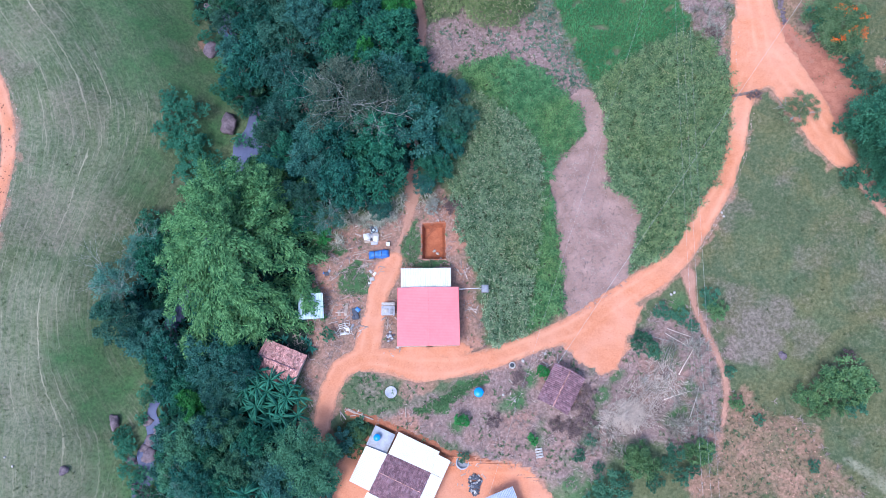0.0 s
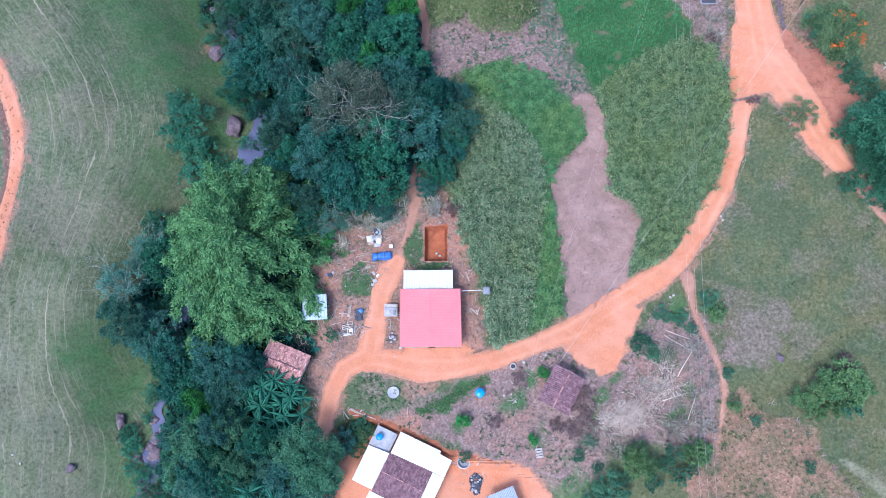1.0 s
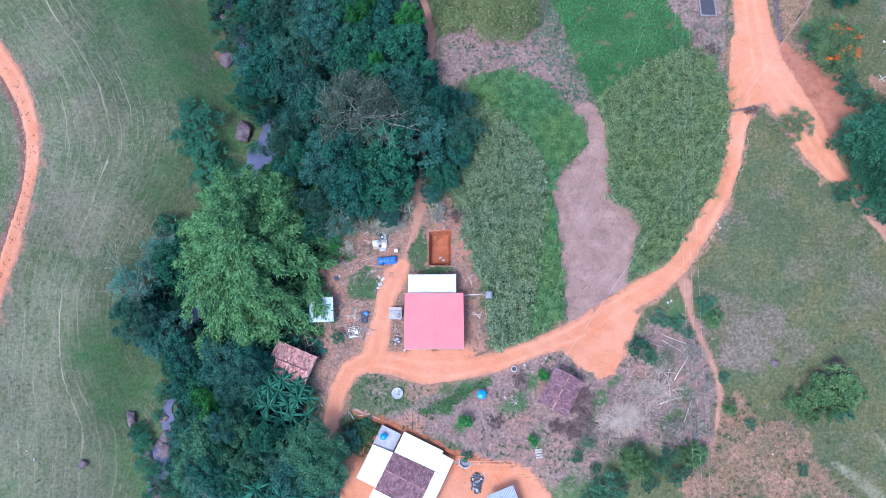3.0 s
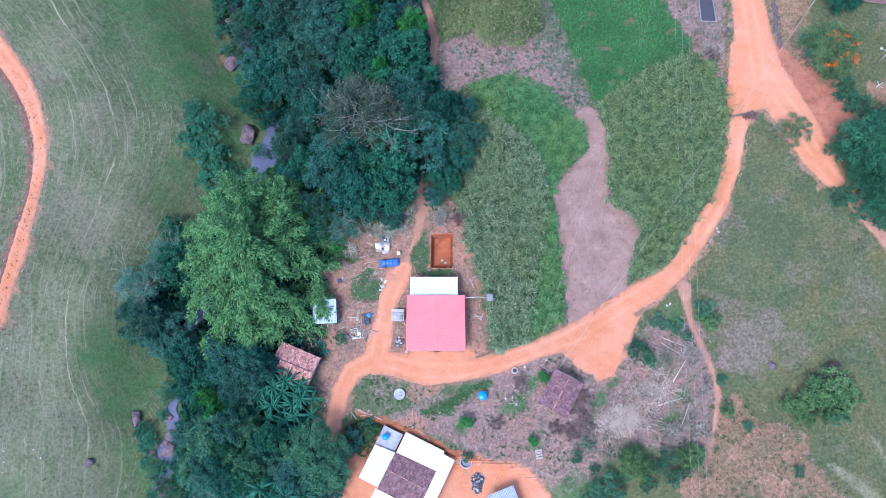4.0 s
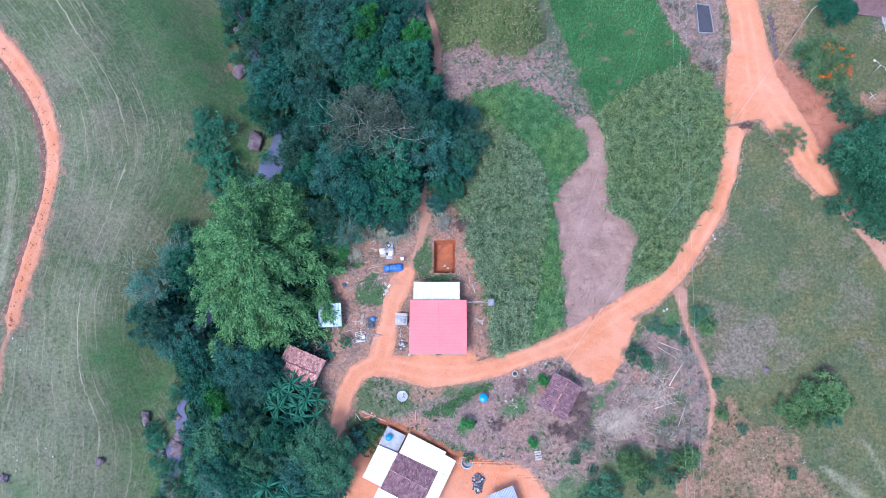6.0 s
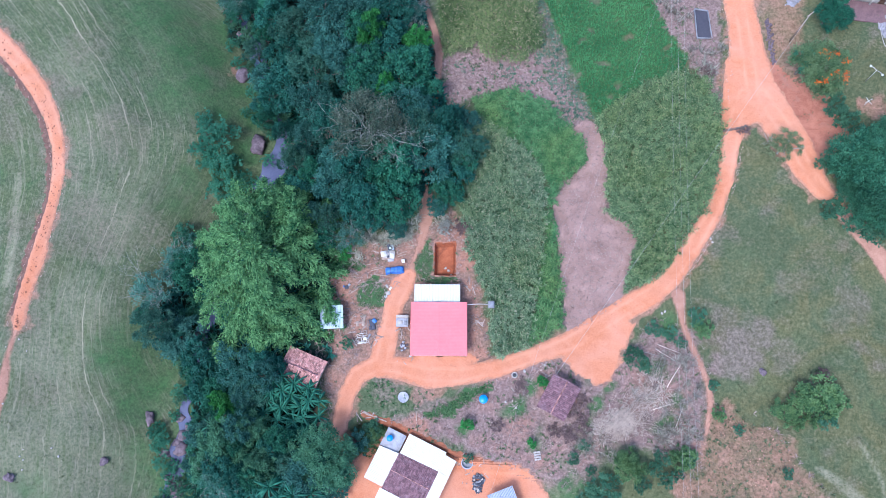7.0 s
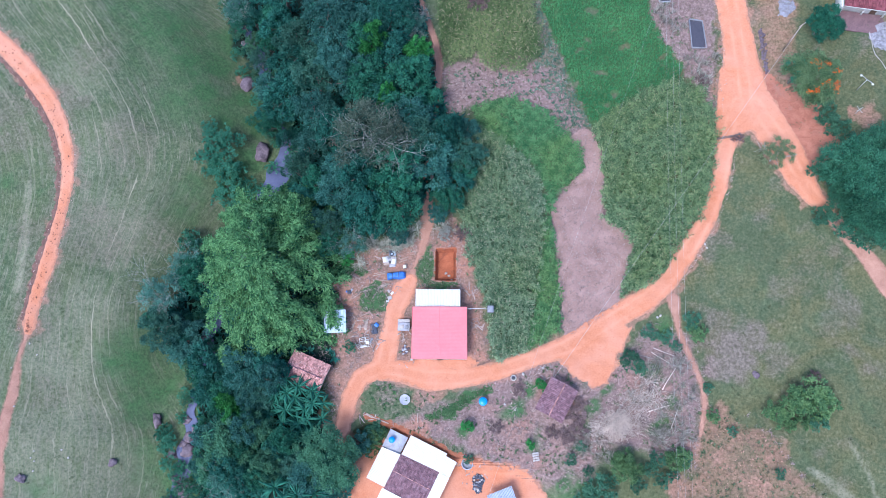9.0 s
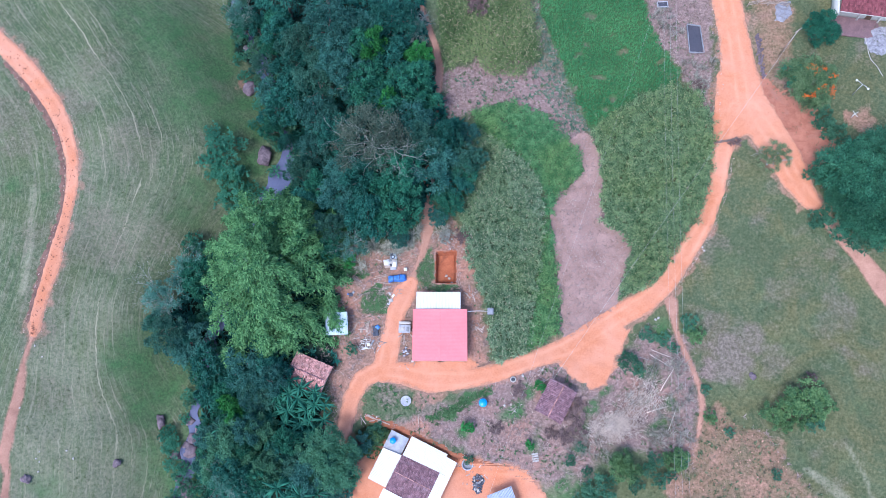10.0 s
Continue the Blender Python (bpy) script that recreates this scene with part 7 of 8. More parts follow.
drape("gravel_patch", lambda x, y: away_from_area(x, y, GRAVEL), (44, 68, 56, 82), 0.25, mottled("pale_gravel", (0.12, 0.12, 0.14), (0.32, 0.32, 0.36), 1.8, 4.0, spots=(0.16, 0.14, 0.12)), "heap of pale gravel spread by the fence", "gravel", 0.12, 0.4)
edging = thing("garden_edging", "low whitewashed edging round the garden path", "edging")
ex = [(61.21, 68.31), (61.37, 66.93), (61.53, 65.57), (61.59, 64.12), (61.80, 63.07), (62.60, 61.96), (63.28, 60.42)]
for (ax, ay), (cx, cy) in zip(ex, ex[1:]):
    part("edge_stone", Mesh().tube([(ax, ay, on_land(ax, ay) + 0.06), (cx, cy, on_land(cx, cy) + 0.05)], 0.055, 6), M_STONE, edging)

# pond with a concrete rim
pond = thing("pond_tank", "sunken concrete tank of dark water", "tank")
zp = on_land(36.9, 65.2)
pc = [(x, y) for x, y in POND]
for (ax, ay), (cx, cy) in zip(pc, pc[1:] + pc[:1]):
    L, ang = math.hypot(cx - ax, cy - ay), math.degrees(math.atan2(cy - ay, cx - ax))
    part("rim", Mesh().box(((ax + cx) / 2, (ay + cy) / 2, zp - 0.25), (L - 0.02, 0.09, 0.9), ang, 0.02), M_GREY, pond)
part("water", Mesh().add([(x, y, zp - 0.12) for x, y in pc], [(0, 1, 2, 3)]), M_POND, pond)

# poles and wires
ux1, uy1 = 49.02, 64.69
uz1 = on_land(ux1, uy1)
pole = thing("utility_pole", "slim weathered utility pole beside the road", "utility pole", at=(ux1, uy1, uz1))
part("shaft", Mesh().tube([(0, 0, -0.5), (0.05, 0.02, 4), (0.1, 0.05, 7.8)], [0.09, 0.075, 0.06], 10), M_WOOD, pole)
part("crossarm", Mesh().box((0.1, 0.05, 7.5), (1.3, 0.1, 0.12), 35, 0.01), M_WOOD, pole)
for k in (-0.55, 0.0, 0.55):
    part("insulator", Mesh().lathe((0.1 + k * 0.82, 0.05 + k * 0.57, 7.57), [(0.02, 0), (0.05, 0.02), (0.03, 0.08), (0.05, 0.1), (0.01, 0.15)], 8), M_STONE, pole)


def wire(name, points, label, radius=0.009):
    p = np.array(points, float)
    t = np.linspace(0, 1, len(p))
    s = np.linspace(0, 1, 40)
    q = np.stack([np.interp(s, t, p[:, k]) for k in range(3)], -1)
    return single(name, Mesh().tube(q, radius, 5), M_WIRE, label, "power line", "overhead wires")


gx1, gy1 = 14.18, 14.89
a0, b0 = np.array([ux1 + 0.1, uy1 + 0.05, uz1 + 7.7]), np.array([gx1, gy1, on_land(gx1, gy1) + 2.4])
wire("power_line", [a0 + (b0 - a0) * s - [0, 0, 5.2 * s * (1 - s)] for s in np.linspace(0, 1, 24)], "thin overhead wire from the pole to a hut", 0.015)
wire("power_line", [(24.24 - 12.91 * s, 54.94 - 37.31 * s, 8.0 - 4.0 * s * (1 - s)) for s in np.linspace(-1.1, 1.6, 30)], "thin overhead wire slanting across the crops", 0.008)
for off in (-0.9, 0.0, 0.9):
    p0, p1 = (30.74, 59.4), (29.4, 2.1)
    pts = [(p0[0] + (p1[0] - p0[0]) * s + off, p0[1] + (p1[1] - p0[1]) * s, 10.2 - 3.0 * s * (1 - s)) for s in np.linspace(-0.6, 1.6, 30)]
    wire("power_line", pts, "long overhead wire crossing the fields", 0.008)

lx, ly = 58.60, 57.45
lamp = thing("lamp_post", "white garden lamp post with two arms", "lamp post", at=(lx, ly, on_land(lx, ly)))
part("pole", Mesh().tube([(0, 0, -0.3), (0, 0, 1.7), (0, 0, 3.4)], [0.06, 0.05, 0.04], 8), M_STEEL, lamp)
for s in (-1, 1):
    arm = part("arm", Mesh().tube([(0, 0, 3.35), (s * 0.4, -s * 0.36, 3.5), (s * 0.72, -s * 0.66, 3.42)], 0.03, 6), M_STEEL, lamp)
    part("lantern", Mesh().lathe((s * 0.74, -s * 0.68, 3.22), [(0.02, 0), (0.15, 0.05), (0.17, 0.2), (0.1, 0.28), (0.02, 0.3)], 10), M_WHITE, arm)
cx1, cy1 = 58.12, 53.82
dryer = thing("clothes_dryer", "white rotary clothes dryer in the garden", "clothes dryer", at=(cx1, cy1, on_land(cx1, cy1)), turn=30.0)
part("pole", Mesh().tube([(0, 0, -0.2), (0, 0, 1.5)], 0.04, 7), M_WHITE, dryer)
for k in range(4):
    part("arm", Mesh().tube([(0, 0, 1.4), (0.62 * math.cos(k * 1.571), 0.62 * math.sin(k * 1.571), 1.5)], 0.035, 6), M_WHITE, dryer)

# gate over the branch road, fence at the top of the road
g0, g1 = (38.76, 50.75), (41.61, 51.04)
gate = thing("cattle_gate", "low grey timber gate across the side road", "gate")
for (x, y) in (g0, g1):
    z = on_land(x, y)
    part("post", Mesh().tube([(x, y, z - 0.4), (x, y, z + 1.25)], 0.09, 8), M_POST, gate)
for h in (0.35, 0.7, 1.05):
    part("rail", Mesh().tube([(*g0, on_land(*g0) + h), (*g1, on_land(*g1) + h)], 0.05, 6), M_POST, gate)
fence = thing("fence", "rough timber fence beside the road", "fence")
fp = [(44.99, 73.40), (46.48, 73.63), (47.93, 73.27), (49.27, 73.30), (50.72, 72.72)]
for x, y in fp:
    part("post", Mesh().tube([(x, y, on_land(x, y) - 0.4), (x, y, on_land(x, y) + 1.3)], 0.07, 7), M_WOOD, fence)
for (ax, ay), (cx, cy) in zip(fp, fp[1:]):
    for h in (0.45, 0.85, 1.2):
        part("rail", Mesh().tube([(ax, ay, on_land(ax, ay) + h), (cx, cy, on_land(cx, cy) + h)], 0.05, 6), M_WOOD, fence)


# ---------------------------------------------------------------- clutter in the yard
def plank(x0_, y0_, x1_, y1_, w=0.2, h=0.05, mat=None, label="weathered timber plank lying on the ground", lift=0.06):
    L, ang = math.hypot(x1_ - x0_, y1_ - y0_), math.degrees(math.atan2(y1_ - y0_, x1_ - x0_))
    cx, cy = (x0_ + x1_) / 2, (y0_ + y1_) / 2
    ob = single("plank", Mesh().box((0, 0, 0), (L, w, h), 0, 0.01), mat or M_WOOD, label, "plank", "planks in the yard")
    ob.matrix_basis = pose(cx, cy, on_land(cx, cy) + lift + h / 2, 0, -math.degrees(math.atan2(on_land(x1_, y1_) - on_land(x0_, y0_), L)), ang)
    return ob


for a_, b_, w_ in (((-12.31, 22.91), (-12.49, 21.26), 0.38), ((-13.35, 21.99), (-13.23, 21.25), 0.35), ((-13.80, 22.81), (-14.72, 21.32), 0.12), ((-14.10, 22.15), (-14.54, 20.99), 0.1),
                   ((-11.77, 29.27), (-9.79, 29.82), 0.14), ((-11.62, 29.62), (-9.97, 29.99), 0.1), ((-10.53, 27.73), (-9.55, 28.09), 0.35), ((-11.25, 28.75), (-9.07, 28.53), 0.1),
                   ((-8.03, 31.76), (-6.71, 32.30), 0.1), ((-8.02, 31.41), (-6.86, 31.87), 0.1), ((-4.69, 9.81), (-4.57, 8.48), 0.14), ((-11.87, 9.50), (-10.89, 9.05), 0.3), ((-10.08, 8.98), (-9.83, 8.22), 0.25),
                   ((-16.47, 19.90), (-16.26, 20.80), 0.08), ((-6.61, 19.48), (-7.33, 21.29), 0.1), ((-11.05, 9.12), (-8.62, 8.24), 0.15), ((0.72, 2.77), (1.18, 3.38), 0.3), ((1.04, 2.63), (1.50, 3.23), 0.2)):
    plank(*a_, *b_, w_)
for a_, b_ in (((26.20, 18.50), (29.83, 17.46)), ((29.83, 17.46), (31.19, 16.89)), ((28.92, 17.86), (27.03, 13.84)), ((28.26, 17.05), (26.23, 13.05)), ((29.30, 17.70), (27.24, 11.47)), ((26.38, 13.05), (21.93, 8.27)), ((25.63, 13.44), (21.40, 8.89)), ((23.56, 10.26), (20.87, 7.32)), ((27.45, 11.08), (29.33, 9.94))):
    (ax, ay), (cx, cy) = a_, b_
    single("fallen_stalk", Mesh().tube([(ax, ay, on_land(ax, ay) + 0.5), ((ax + cx) / 2, (ay + cy) / 2, on_land((ax + cx) / 2, (ay + cy) / 2) + 0.55), (cx, cy, on_land(cx, cy) + 0.4)], [0.035, 0.03, 0.02], 6), M_PALE_BARK, "long bleached stalk lying over the weeds", "stalk", "fallen stalks")


def heap_of(name, label, category, x, y, pieces, group=""):
    """A thing made of boxy pieces: name, offset, size, turn, tip, material."""
    ob = thing(name, label, category, group, at=(x, y, on_land(x, y)))
    for nm, o, s, tn, tp, mat in pieces:
        part(nm, Mesh().box(o, s, tn, 0.02, tp), mat, ob)
    return ob


heap_of("panel_stack", "stack of white panels and grey boards", "panel stack", -9.37, 31.66, [
    ("pallet", (0, 0, 0.1), (1.9, 1.3, 0.2), 5, 0, M_WOOD), ("panel", (0.1, 0.05, 0.3), (1.7, 0.95, 0.12), 3, 0, M_STONE), ("panel", (-0.6, 0.1, 0.42), (0.9, 0.8, 0.1), 14, 3, M_STEEL),
    ("panel", (0.55, -0.2, 0.40), (0.6, 0.75, 0.08), -6, 2, M_WHITE), ("panel", (-0.1, 0.3, 0.5), (0.5, 0.3, 0.08), 20, 0, M_GREY), ("bucket", (0.0, -0.35, 0.48), (0.3, 0.28, 0.24), 20, 0, M_DARK), ("crate", (0.35, 1.0, 0.35), (0.9, 0.7, 0.7), 8, 0, M_TIN), ("crate", (0.05, 1.2, 0.75), (0.5, 0.4, 0.2), 25, 0, M_DARK), ("board", (0.4, -0.75, 0.15), (0.9, 0.4, 0.15), 5, 0, M_CONCRETE)])
tyre_x, tyre_y = -9.1, 32.5
tyre = thing("tyre", "worn black tyre lying on stacked panels and crates", "tyre", at=(tyre_x, tyre_y, on_land(tyre_x, tyre_y) + 0.70))
part("tread", Mesh().lathe((0, 0, 0.0), [(0.19, 0.02), (0.19, 0.16), (0.24, 0.19), (0.31, 0.17), (0.33, 0.09), (0.31, 0.01), (0.24, 0.0), (0.19, 0.02)], 22), M_DARK, tyre, smooth=True)
tarp_x, tarp_y = -8.33, 29.38
tarp = thing("covered_stack", "stack covered with a blue tarpaulin and dark straps", "covered stack", at=(tarp_x, tarp_y, on_land(tarp_x, tarp_y)), turn=6.0)
u, v = np.meshgrid(np.linspace(-1, 1, 25), np.linspace(-1, 1, 13))
edge = np.clip((1 - np.abs(u) ** 6) * (1 - np.abs(v) ** 4), 0, 1) ** 0.5
zt = 0.75 * edge + 0.05 * ripple(u * 1.4, v * 0.6, 0.25, 2) * edge
i = np.arange(25 * 13).reshape(13, 25)
part("tarpaulin", Mesh().add(np.stack([u * 1.35, v * (0.52 + 0.06 * np.sin(u * 4)), zt], -1).reshape(-1, 3), np.stack([i[:-1, :-1], i[:-1, 1:], i[1:, 1:], i[1:, :-1]], -1).reshape(-1, 4)), M_TARP, tarp, smooth=True)
for k in (-0.55, 0.35):
    part("strap", Mesh().tube([(k, -0.52, 0.1), (k, -0.38, 0.74), (k, 0, 0.8), (k, 0.38, 0.74), (k, 0.52, 0.1)], 0.04, 5), M_DARK, tarp)
heap_of("crate", "small white crate on the red earth", "crate", -7.16, 30.74, [("body", (0, 0, 0.2), (0.45, 0.45, 0.4), 5, 0, M_WHITE), ("lid", (0, 0, 0.42), (0.48, 0.48, 0.04), 5, 0, M_WHITE)])
bars = []
rf = np.random.default_rng(77)
for k in range(5):
    cx, cy, tn, w, d_, h = rf.normal(0, 0.5), rf.normal(0, 0.45), rf.random() * 90, 0.5 + 0.4 * rf.random(), 0.45 + 0.3 * rf.random(), 0.15 + 0.1 * k
    c_, s_ = math.cos(radians(tn)), math.sin(radians(tn))
    for ox, oy, lx_, ly_ in ((0, d_ / 2, w, 0.07), (0, -d_ / 2, w, 0.07), (w / 2, 0, 0.07, d_), (-w / 2, 0, 0.07, d_), (0, 0, w, 0.05)):
        bars.append(("frame_bar", (cx + ox * c_ - oy * s_, cy + ox * s_ + oy * c_, h), (lx_, ly_, 0.06), tn, 0, M_WHITE if k % 2 else M_STONE))
bars += [("seat", (0.05, 0.05, 0.3), (0.5, 0.45, 0.06), 15, 4, M_WHITE), ("board", (-0.5, -0.5, 0.1), (0.9, 0.3, 0.08), 10, 0, M_STEEL), ("board", (0.6, 0.4, 0.12), (0.3, 0.8, 0.08), -25, 0, M_GREY)]
heap_of("furniture_heap", "heap of broken white furniture frames", "furniture heap", -12.17, 19.47, bars)
heap_of("scrap_heap", "dark blue-grey scrap on the ground", "scrap heap", -11.19, 21.53, [("scrap", (0, 0, 0.15), (0.7, 1.5, 0.3), 15, 0, M_DARK), ("scrap", (0.3, 0.5, 0.3), (0.5, 0.6, 0.15), 50, 8, M_TARP), ("scrap", (-0.2, -0.5, 0.3), (0.4, 0.5, 0.1), 10, 4, M_DARK)])
heap_of("scrap_heap", "scattered white and grey rubbish", "scrap heap", -9.14, 26.06, [("scrap", (0, 0, 0.1), (0.6, 0.5, 0.2), 15, 0, M_STONE), ("scrap", (0.3, 0.7, 0.1), (0.5, 0.3, 0.16), 50, 8, M_WHITE), ("scrap", (-0.3, -0.5, 0.1), (0.4, 0.3, 0.1), 10, 4, M_STEEL), ("scrap", (-0.2, 1.0, 0.08), (0.3, 0.5, 0.14), 30, 4, M_STONE)])
heap_of("scrap_heap", "small heap of blue-grey rubbish", "scrap heap", -15.09, 26.85, [("scrap", (0, 0, 0.1), (0.6, 0.5, 0.2), 15, 0, M_DARK), ("scrap", (0.3, 0.3, 0.1), (0.5, 0.3, 0.16), 50, 8, M_CONCRETE), ("scrap", (-0.4, 0.1, 0.08), (0.3, 0.2, 0.14), 70, 8, M_TARP)])
heap_of("wash_stand", "outdoor concrete wash stand with a white basin", "wash stand", -6.98, 21.81, [("counter", (0, 0, 0.78), (1.7, 1.2, 0.1), 0, 0, M_CONCRETE), ("support", (-0.7, 0, 0.36), (0.15, 1.1, 0.74), 0, 0, M_CONCRETE), ("support", (0.7, 0, 0.36), (0.15, 1.1, 0.74), 0, 0, M_CONCRETE), ("basin", (-0.3, 0.0, 0.86), (0.7, 0.5, 0.08), 0, 0, M_STONE), ("crate", (0.45, -0.1, 0.9), (0.4, 0.6, 0.16), 0, 0, M_GREY), ("shelf", (0, 0.85, 0.85), (1.7, 0.4, 0.07), 0, 0, M_STONE), ("bracket", (0.6, 0.85, 0.4), (0.1, 0.3, 0.85), 0, 0, M_POST), ("bracket", (-0.6, 0.85, 0.4), (0.1, 0.3, 0.85), 0, 0, M_POST)])
heap_of("pallet", "pale timber pallet lying on the slope", "pallet", 11.87, 4.13, [("slat", (0, -0.4, 0.16), (0.9, 0.22, 0.04), 10, 0, M_STONE), ("slat", (-0.05, -0.08, 0.16), (0.9, 0.22, 0.04), 10, 0, M_STONE), ("slat", (-0.1, 0.24, 0.16), (0.9, 0.22, 0.04), 10, 0, M_STONE), ("slat", (-0.15, 0.55, 0.16), (0.9, 0.22, 0.04), 10, 0, M_STONE), ("runner", (-0.35, 0.05, 0.08), (0.1, 1.2, 0.12), 10, 0, M_WOOD), ("runner", (0.3, 0.15, 0.08), (0.1, 1.2, 0.12), 10, 0, M_WOOD)])

# rubble by the terrace house, gravel by the first house
rr = np.random.default_rng(91)
for name, label, (x, y), n, mats, spread_r in (("rubble_heap", "heap of blue-grey rubble and white scraps", (3.95, 0.45), 70, (M_DARK, M_DARK, M_GREY, M_DARK, M_STONE), 1.05), ("gravel_heap", "low heap of grey gravel by the house wall", (-6.65, 18.49), 16, (M_CONCRETE, M_ROCK), 0.6)):
    ob = thing(name, label, name.replace("_", " "), at=(x, y, on_land(x, y)))
    for k in range(n):
        q, a = spread_r * math.sqrt(rr.random()), rr.random() * 6.283
        at_ = (q * math.cos(a) * 0.8, q * math.sin(a) * 1.2, 0.1 + 0.4 * (spread_r - q))
        if name == "gravel_heap":
            v, f = boulder(rr, 0.12 + 0.12 * rr.random())
            piece = Mesh().add(v + np.array(at_), f)
        else:
            piece = Mesh().box(at_, (0.2 + 0.3 * rr.random(), 0.15 + 0.25 * rr.random(), 0.05 + 0.14 * rr.random()), rr.random() * 180, 0.01, rr.normal(0, 18))
        part("piece", piece, mats[k % len(mats)], ob)

dx0, dy0 = -6.48, 11.55
dish = thing("satellite_dish", "old grey satellite dish lying in the grass", "satellite dish", at=(dx0, dy0, on_land(dx0, dy0)), turn=20.0)
part("reflector", Mesh().lathe((0, 0, 0.12), [(0.02, 0.0), (0.3, 0.03), (0.55, 0.10), (0.72, 0.2), (0.74, 0.2), (0.73, 0.17), (0.5, 0.05), (0.02, -0.04)], 28), M_CONCRETE, dish, smooth=True)
part("mount", Mesh().tube([(0, 0, -0.05), (0, 0, 0.12)], 0.12, 8), M_POST, dish)
part("feed_arm", Mesh().tube([(0.6, 0, 0.3), (0.3, 0, 0.5), (0, 0, 0.6)], 0.02, 5), M_STEEL, dish)
rx, ry = 8.70, 14.93
ring = thing("concrete_ring", "small pale concrete well ring", "well ring", at=(rx, ry, on_land(rx, ry)))
part("ring", Mesh().lathe((0, 0, -0.1), [(0.28, 0.4), (0.28, 0.1), (0.29, 0.1), (0.29, 0.4), (0.42, 0.4), (0.43, 0.0)], 20), M_STONE, ring)
part("fill", Mesh().lathe((0, 0, 0.1), [(0.28, 0.0), (0.01, 0.02)], 20), M_DARK, ring)

cn = (2.38, 3.05)
cistern = thing("cistern", "round concrete cistern overgrown with weeds", "cistern", at=(*cn, on_land(*cn)))
part("ring", Mesh().lathe((0, 0, -0.1), [(0.66, 0.75), (0.66, 0.3), (0.67, 0.3), (0.67, 0.75), (0.80, 0.75), (0.82, 0.0)], 28), M_CONCRETE, cistern)
part("fill", Mesh().lathe((0, 0, 0.3), [(0.67, 0.0), (0.01, 0.03)], 28), M_GREY, cistern)

# odds and ends trodden into the yard
rd = np.random.default_rng(121)
bits = Mesh()
for x, y, rad, count in [(-13.68, 30.47, 3.2, 40), (-9.34, 27.07, 1.8, 26), (-13.40, 24.90, 2.6, 30), (-11.96, 20.37, 2.2, 36), (-9.60, 33.15, 2, 26), (-6.67, 21.30, 1.2, 14), (3.96, 21.51, 1, 14), (2.66, 27.36, 1.2, 12), (-1.24, 35.42, 1.6, 16), (13.28, 15.98, 1.2, 18), (8.46, 11.50, 1.5, 14), (-11.44, 8.72, 1.4, 16), (3.45, 1.37, 2, 16), (-6.52, 17.18, 1.2, 8)]:
    for k in range(int(count * 1.1)):
        q, a = rad * math.sqrt(rd.random()), rd.random() * 6.283
        bx1, by1 = x + q * math.cos(a), y + q * math.sin(a)
        long_ = rd.random() < 0.35
        bits.box((bx1, by1, on_land(bx1, by1) + 0.07), ((0.5 + 0.9 * rd.random()) if long_ else 0.12 + 0.2 * rd.random(), 0.07 + 0.08 * rd.random(), 0.05 + 0.08 * rd.random()), rd.random() * 180, 0.01, rd.normal(0, 6))
single("yard_debris", bits, mottled("bleached_scraps", (0.16, 0.12, 0.105), (0.42, 0.36, 0.33), 0.8, 9.0, 0.9, jitter=0.55), "scraps of timber and broken masonry strewn about", "debris", kind="stuff")

# loose stones swept to the road's edges
edge_stones = Mesh()
for (ax, ay, aw), (cx, cy, cw) in zip(ROADS["branch"][2:6], ROADS["branch"][3:7]):
    d = np.array([cx - ax, cy - ay])
    nrm = np.array([-d[1], d[0]]) / np.linalg.norm(d)
    for k in range(34):
        t = rd.random()
        p = np.array([ax, ay]) + d * t + nrm * (aw + 0.15 + 0.35 * rd.random())
        edge_stones.box((p[0], p[1], on_land(*p) + 0.05), (0.07 + 0.1 * rd.random(), 0.06 + 0.07 * rd.random(), 0.08), rd.random() * 180, 0.03, rd.normal(0, 10))
for (ax, ay, aw), (cx, cy, cw) in zip(ROADS["valley_road"], ROADS["valley_road"][1:]):
    d = np.array([cx - ax, cy - ay])
    nrm = np.array([d[1], -d[0]]) / np.linalg.norm(d)
    for k in range(16):
        p = np.array([ax, ay]) + d * rd.random() + nrm * (aw + 0.3 * rd.random())
        edge_stones.box((p[0], p[1], on_land(*p) + 0.05), (0.06 + 0.09 * rd.random(), 0.06 + 0.07 * rd.random(), 0.08), rd.random() * 180, 0.03, rd.normal(0, 10))
for (ax, ay, aw), (cx, cy, cw) in zip(ROADS["west_road"], ROADS["west_road"][1:]):
    d = np.array([cx - ax, cy - ay])
    nrm = np.array([d[1], -d[0]]) / np.linalg.norm(d)
    for k in range(9):
        p = np.array([ax, ay]) + d * rd.random() + nrm * (aw + 0.25) * (rd.choice([-1, 1]) * (0.85 + 0.3 * rd.random()))
        edge_stones.box((p[0], p[1], on_land(*p) + 0.05), (0.07 + 0.1 * rd.random(), 0.06 + 0.08 * rd.random(), 0.1), rd.random() * 180, 0.03, rd.normal(0, 10))
clods, crumbs = Mesh(), Mesh()
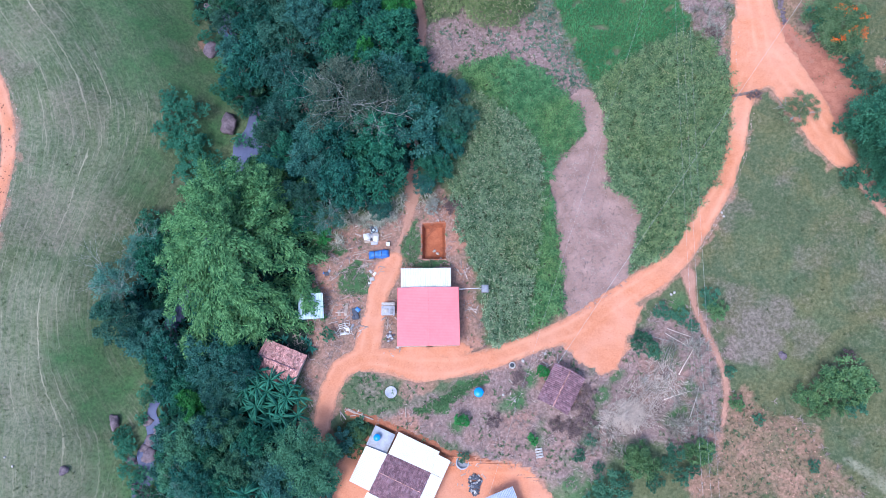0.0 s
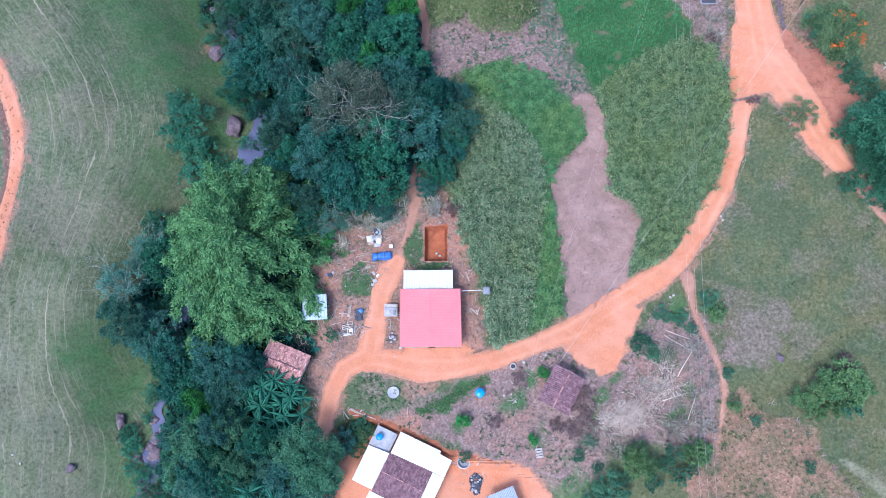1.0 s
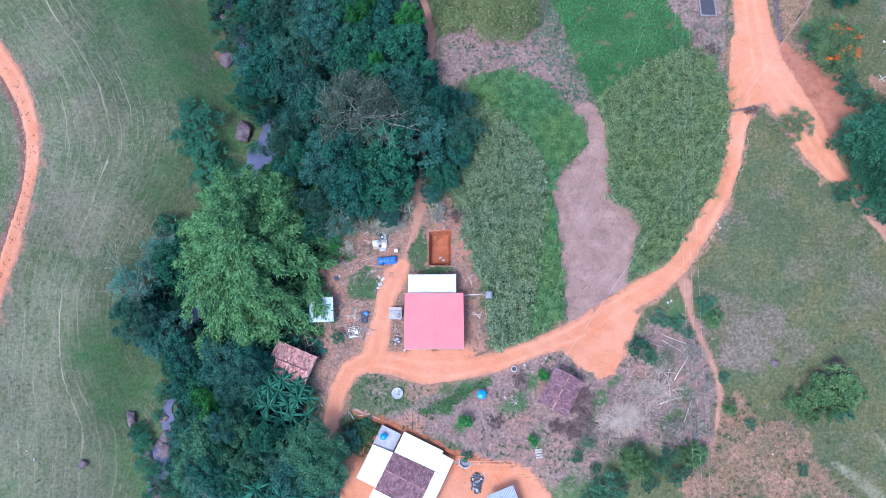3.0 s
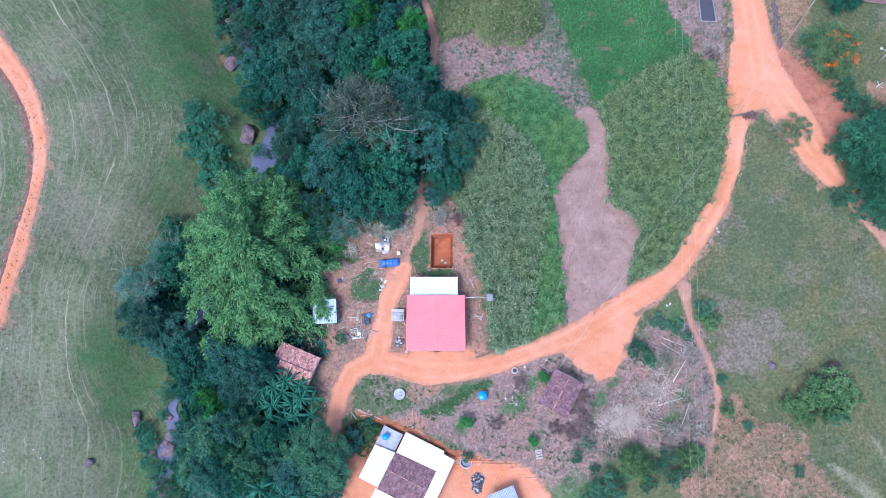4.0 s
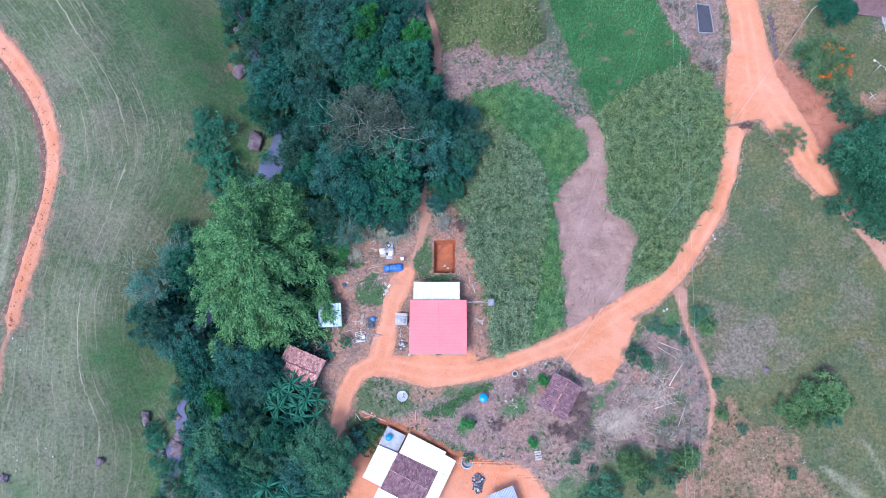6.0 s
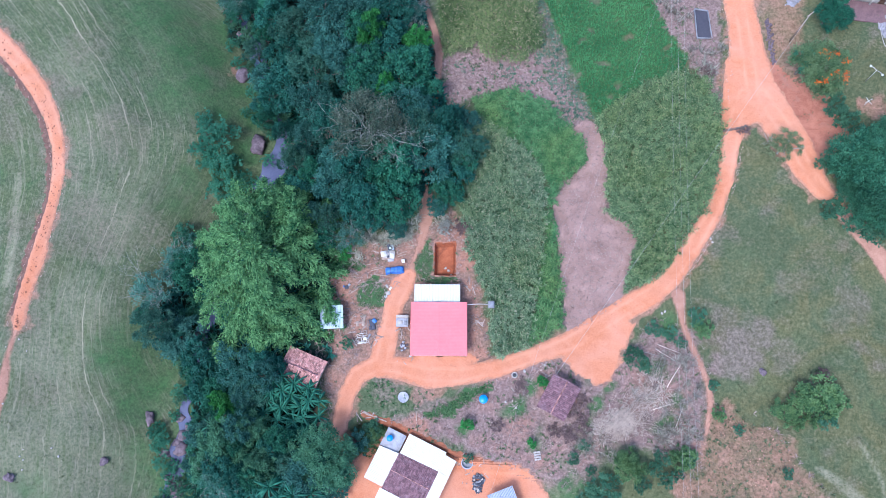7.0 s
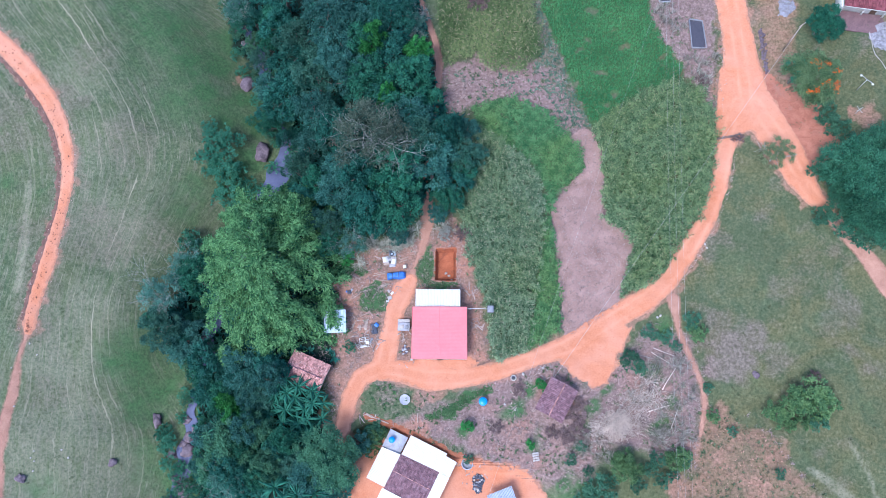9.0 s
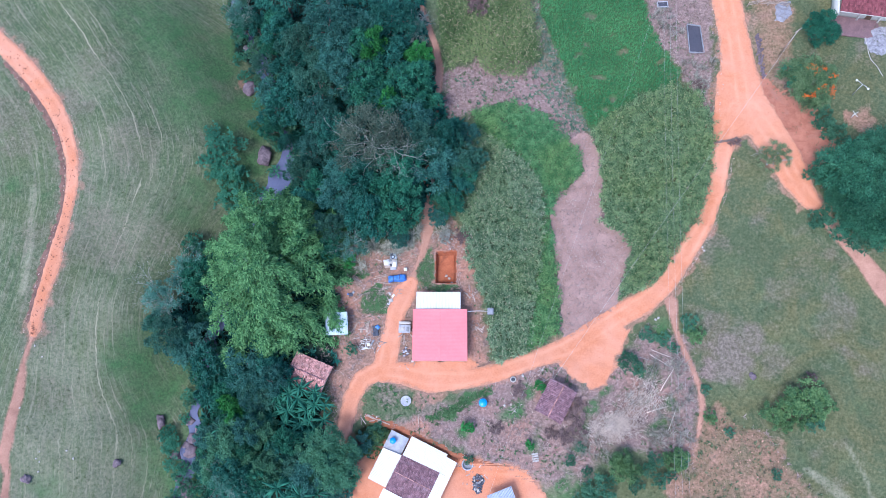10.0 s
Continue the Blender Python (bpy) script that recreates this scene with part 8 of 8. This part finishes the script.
for (ax, ay, aw), (cx, cy, cw) in zip(ROADS["west_road"], ROADS["west_road"][1:]):
    d = np.array([cx - ax, cy - ay])
    nrm = np.array([d[1], -d[0]]) / np.linalg.norm(d)
    for k in range(11):
        p = np.array([ax, ay]) + d * rd.random() + nrm * (aw * 0.55 * rd.normal(0.1, 0.55))
        clods.box((p[0], p[1], on_land(*p) + 0.09), (0.08 + 0.24 * rd.random() ** 2, 0.08 + 0.16 * rd.random() ** 2, 0.06), rd.random() * 180, 0.03, rd.normal(0, 10))
slope_rng = np.random.default_rng(133)
for k in range(700):
    x, y = 29 + 22 * slope_rng.random(), -4 + 16 * slope_rng.random()
    w = 0.06 + 0.13 * slope_rng.random() ** 4
    if away_from_area(np.array([x]), np.array([y]), SOIL_SE)[0] < -0.3:
        crumbs.box((x, y, on_land(x, y) + 0.06), (w * 1.3, w, 0.5 * w + 0.04), slope_rng.random() * 180, 0.02, slope_rng.normal(0, 10))
single("earth_crumbs", crumbs, mottled("pale_red_crumb", (0.26, 0.14, 0.10), (0.44, 0.28, 0.21), 2.0, 9.0, 0.95, jitter=0.4), "pale lumps of dry earth on the bare slope", "clods", kind="stuff")
single("earth_clods", clods, mottled("brown_clod", (0.14, 0.06, 0.04), (0.26, 0.12, 0.08), 2.0, 9.0, 0.95, jitter=0.3), "brown earth clods lying on the dirt track", "clods", kind="stuff")
single("roadside_stones", edge_stones, mottled("dusty_stone", (0.28, 0.2, 0.17), (0.5, 0.4, 0.35), 2.0, 9.0, 0.9, jitter=0.3), "pale loose stones along the dirt road's edge", "stones", kind="stuff")
tgx, tgy = 32.42, 74.87
trough = thing("trough", "small pale concrete water trough in the rough grass", "trough", at=(tgx, tgy, on_land(tgx, tgy)), turn=4.0)
for c_, s_ in (((0, 0.45, 0.2), (1.7, 0.1, 0.45)), ((0, -0.45, 0.2), (1.7, 0.1, 0.45)), ((0.8, 0, 0.2), (0.1, 0.8, 0.45)), ((-0.8, 0, 0.2), (0.1, 0.8, 0.45))):
    part("side", Mesh().box(c_, s_, 0, 0.015), M_CONCRETE, trough)
part("water", Mesh().add([(-0.75, -0.4, 0.3), (0.75, -0.4, 0.3), (0.75, 0.4, 0.3), (-0.75, 0.4, 0.3)], [(0, 1, 2, 3)]), M_POND, trough)
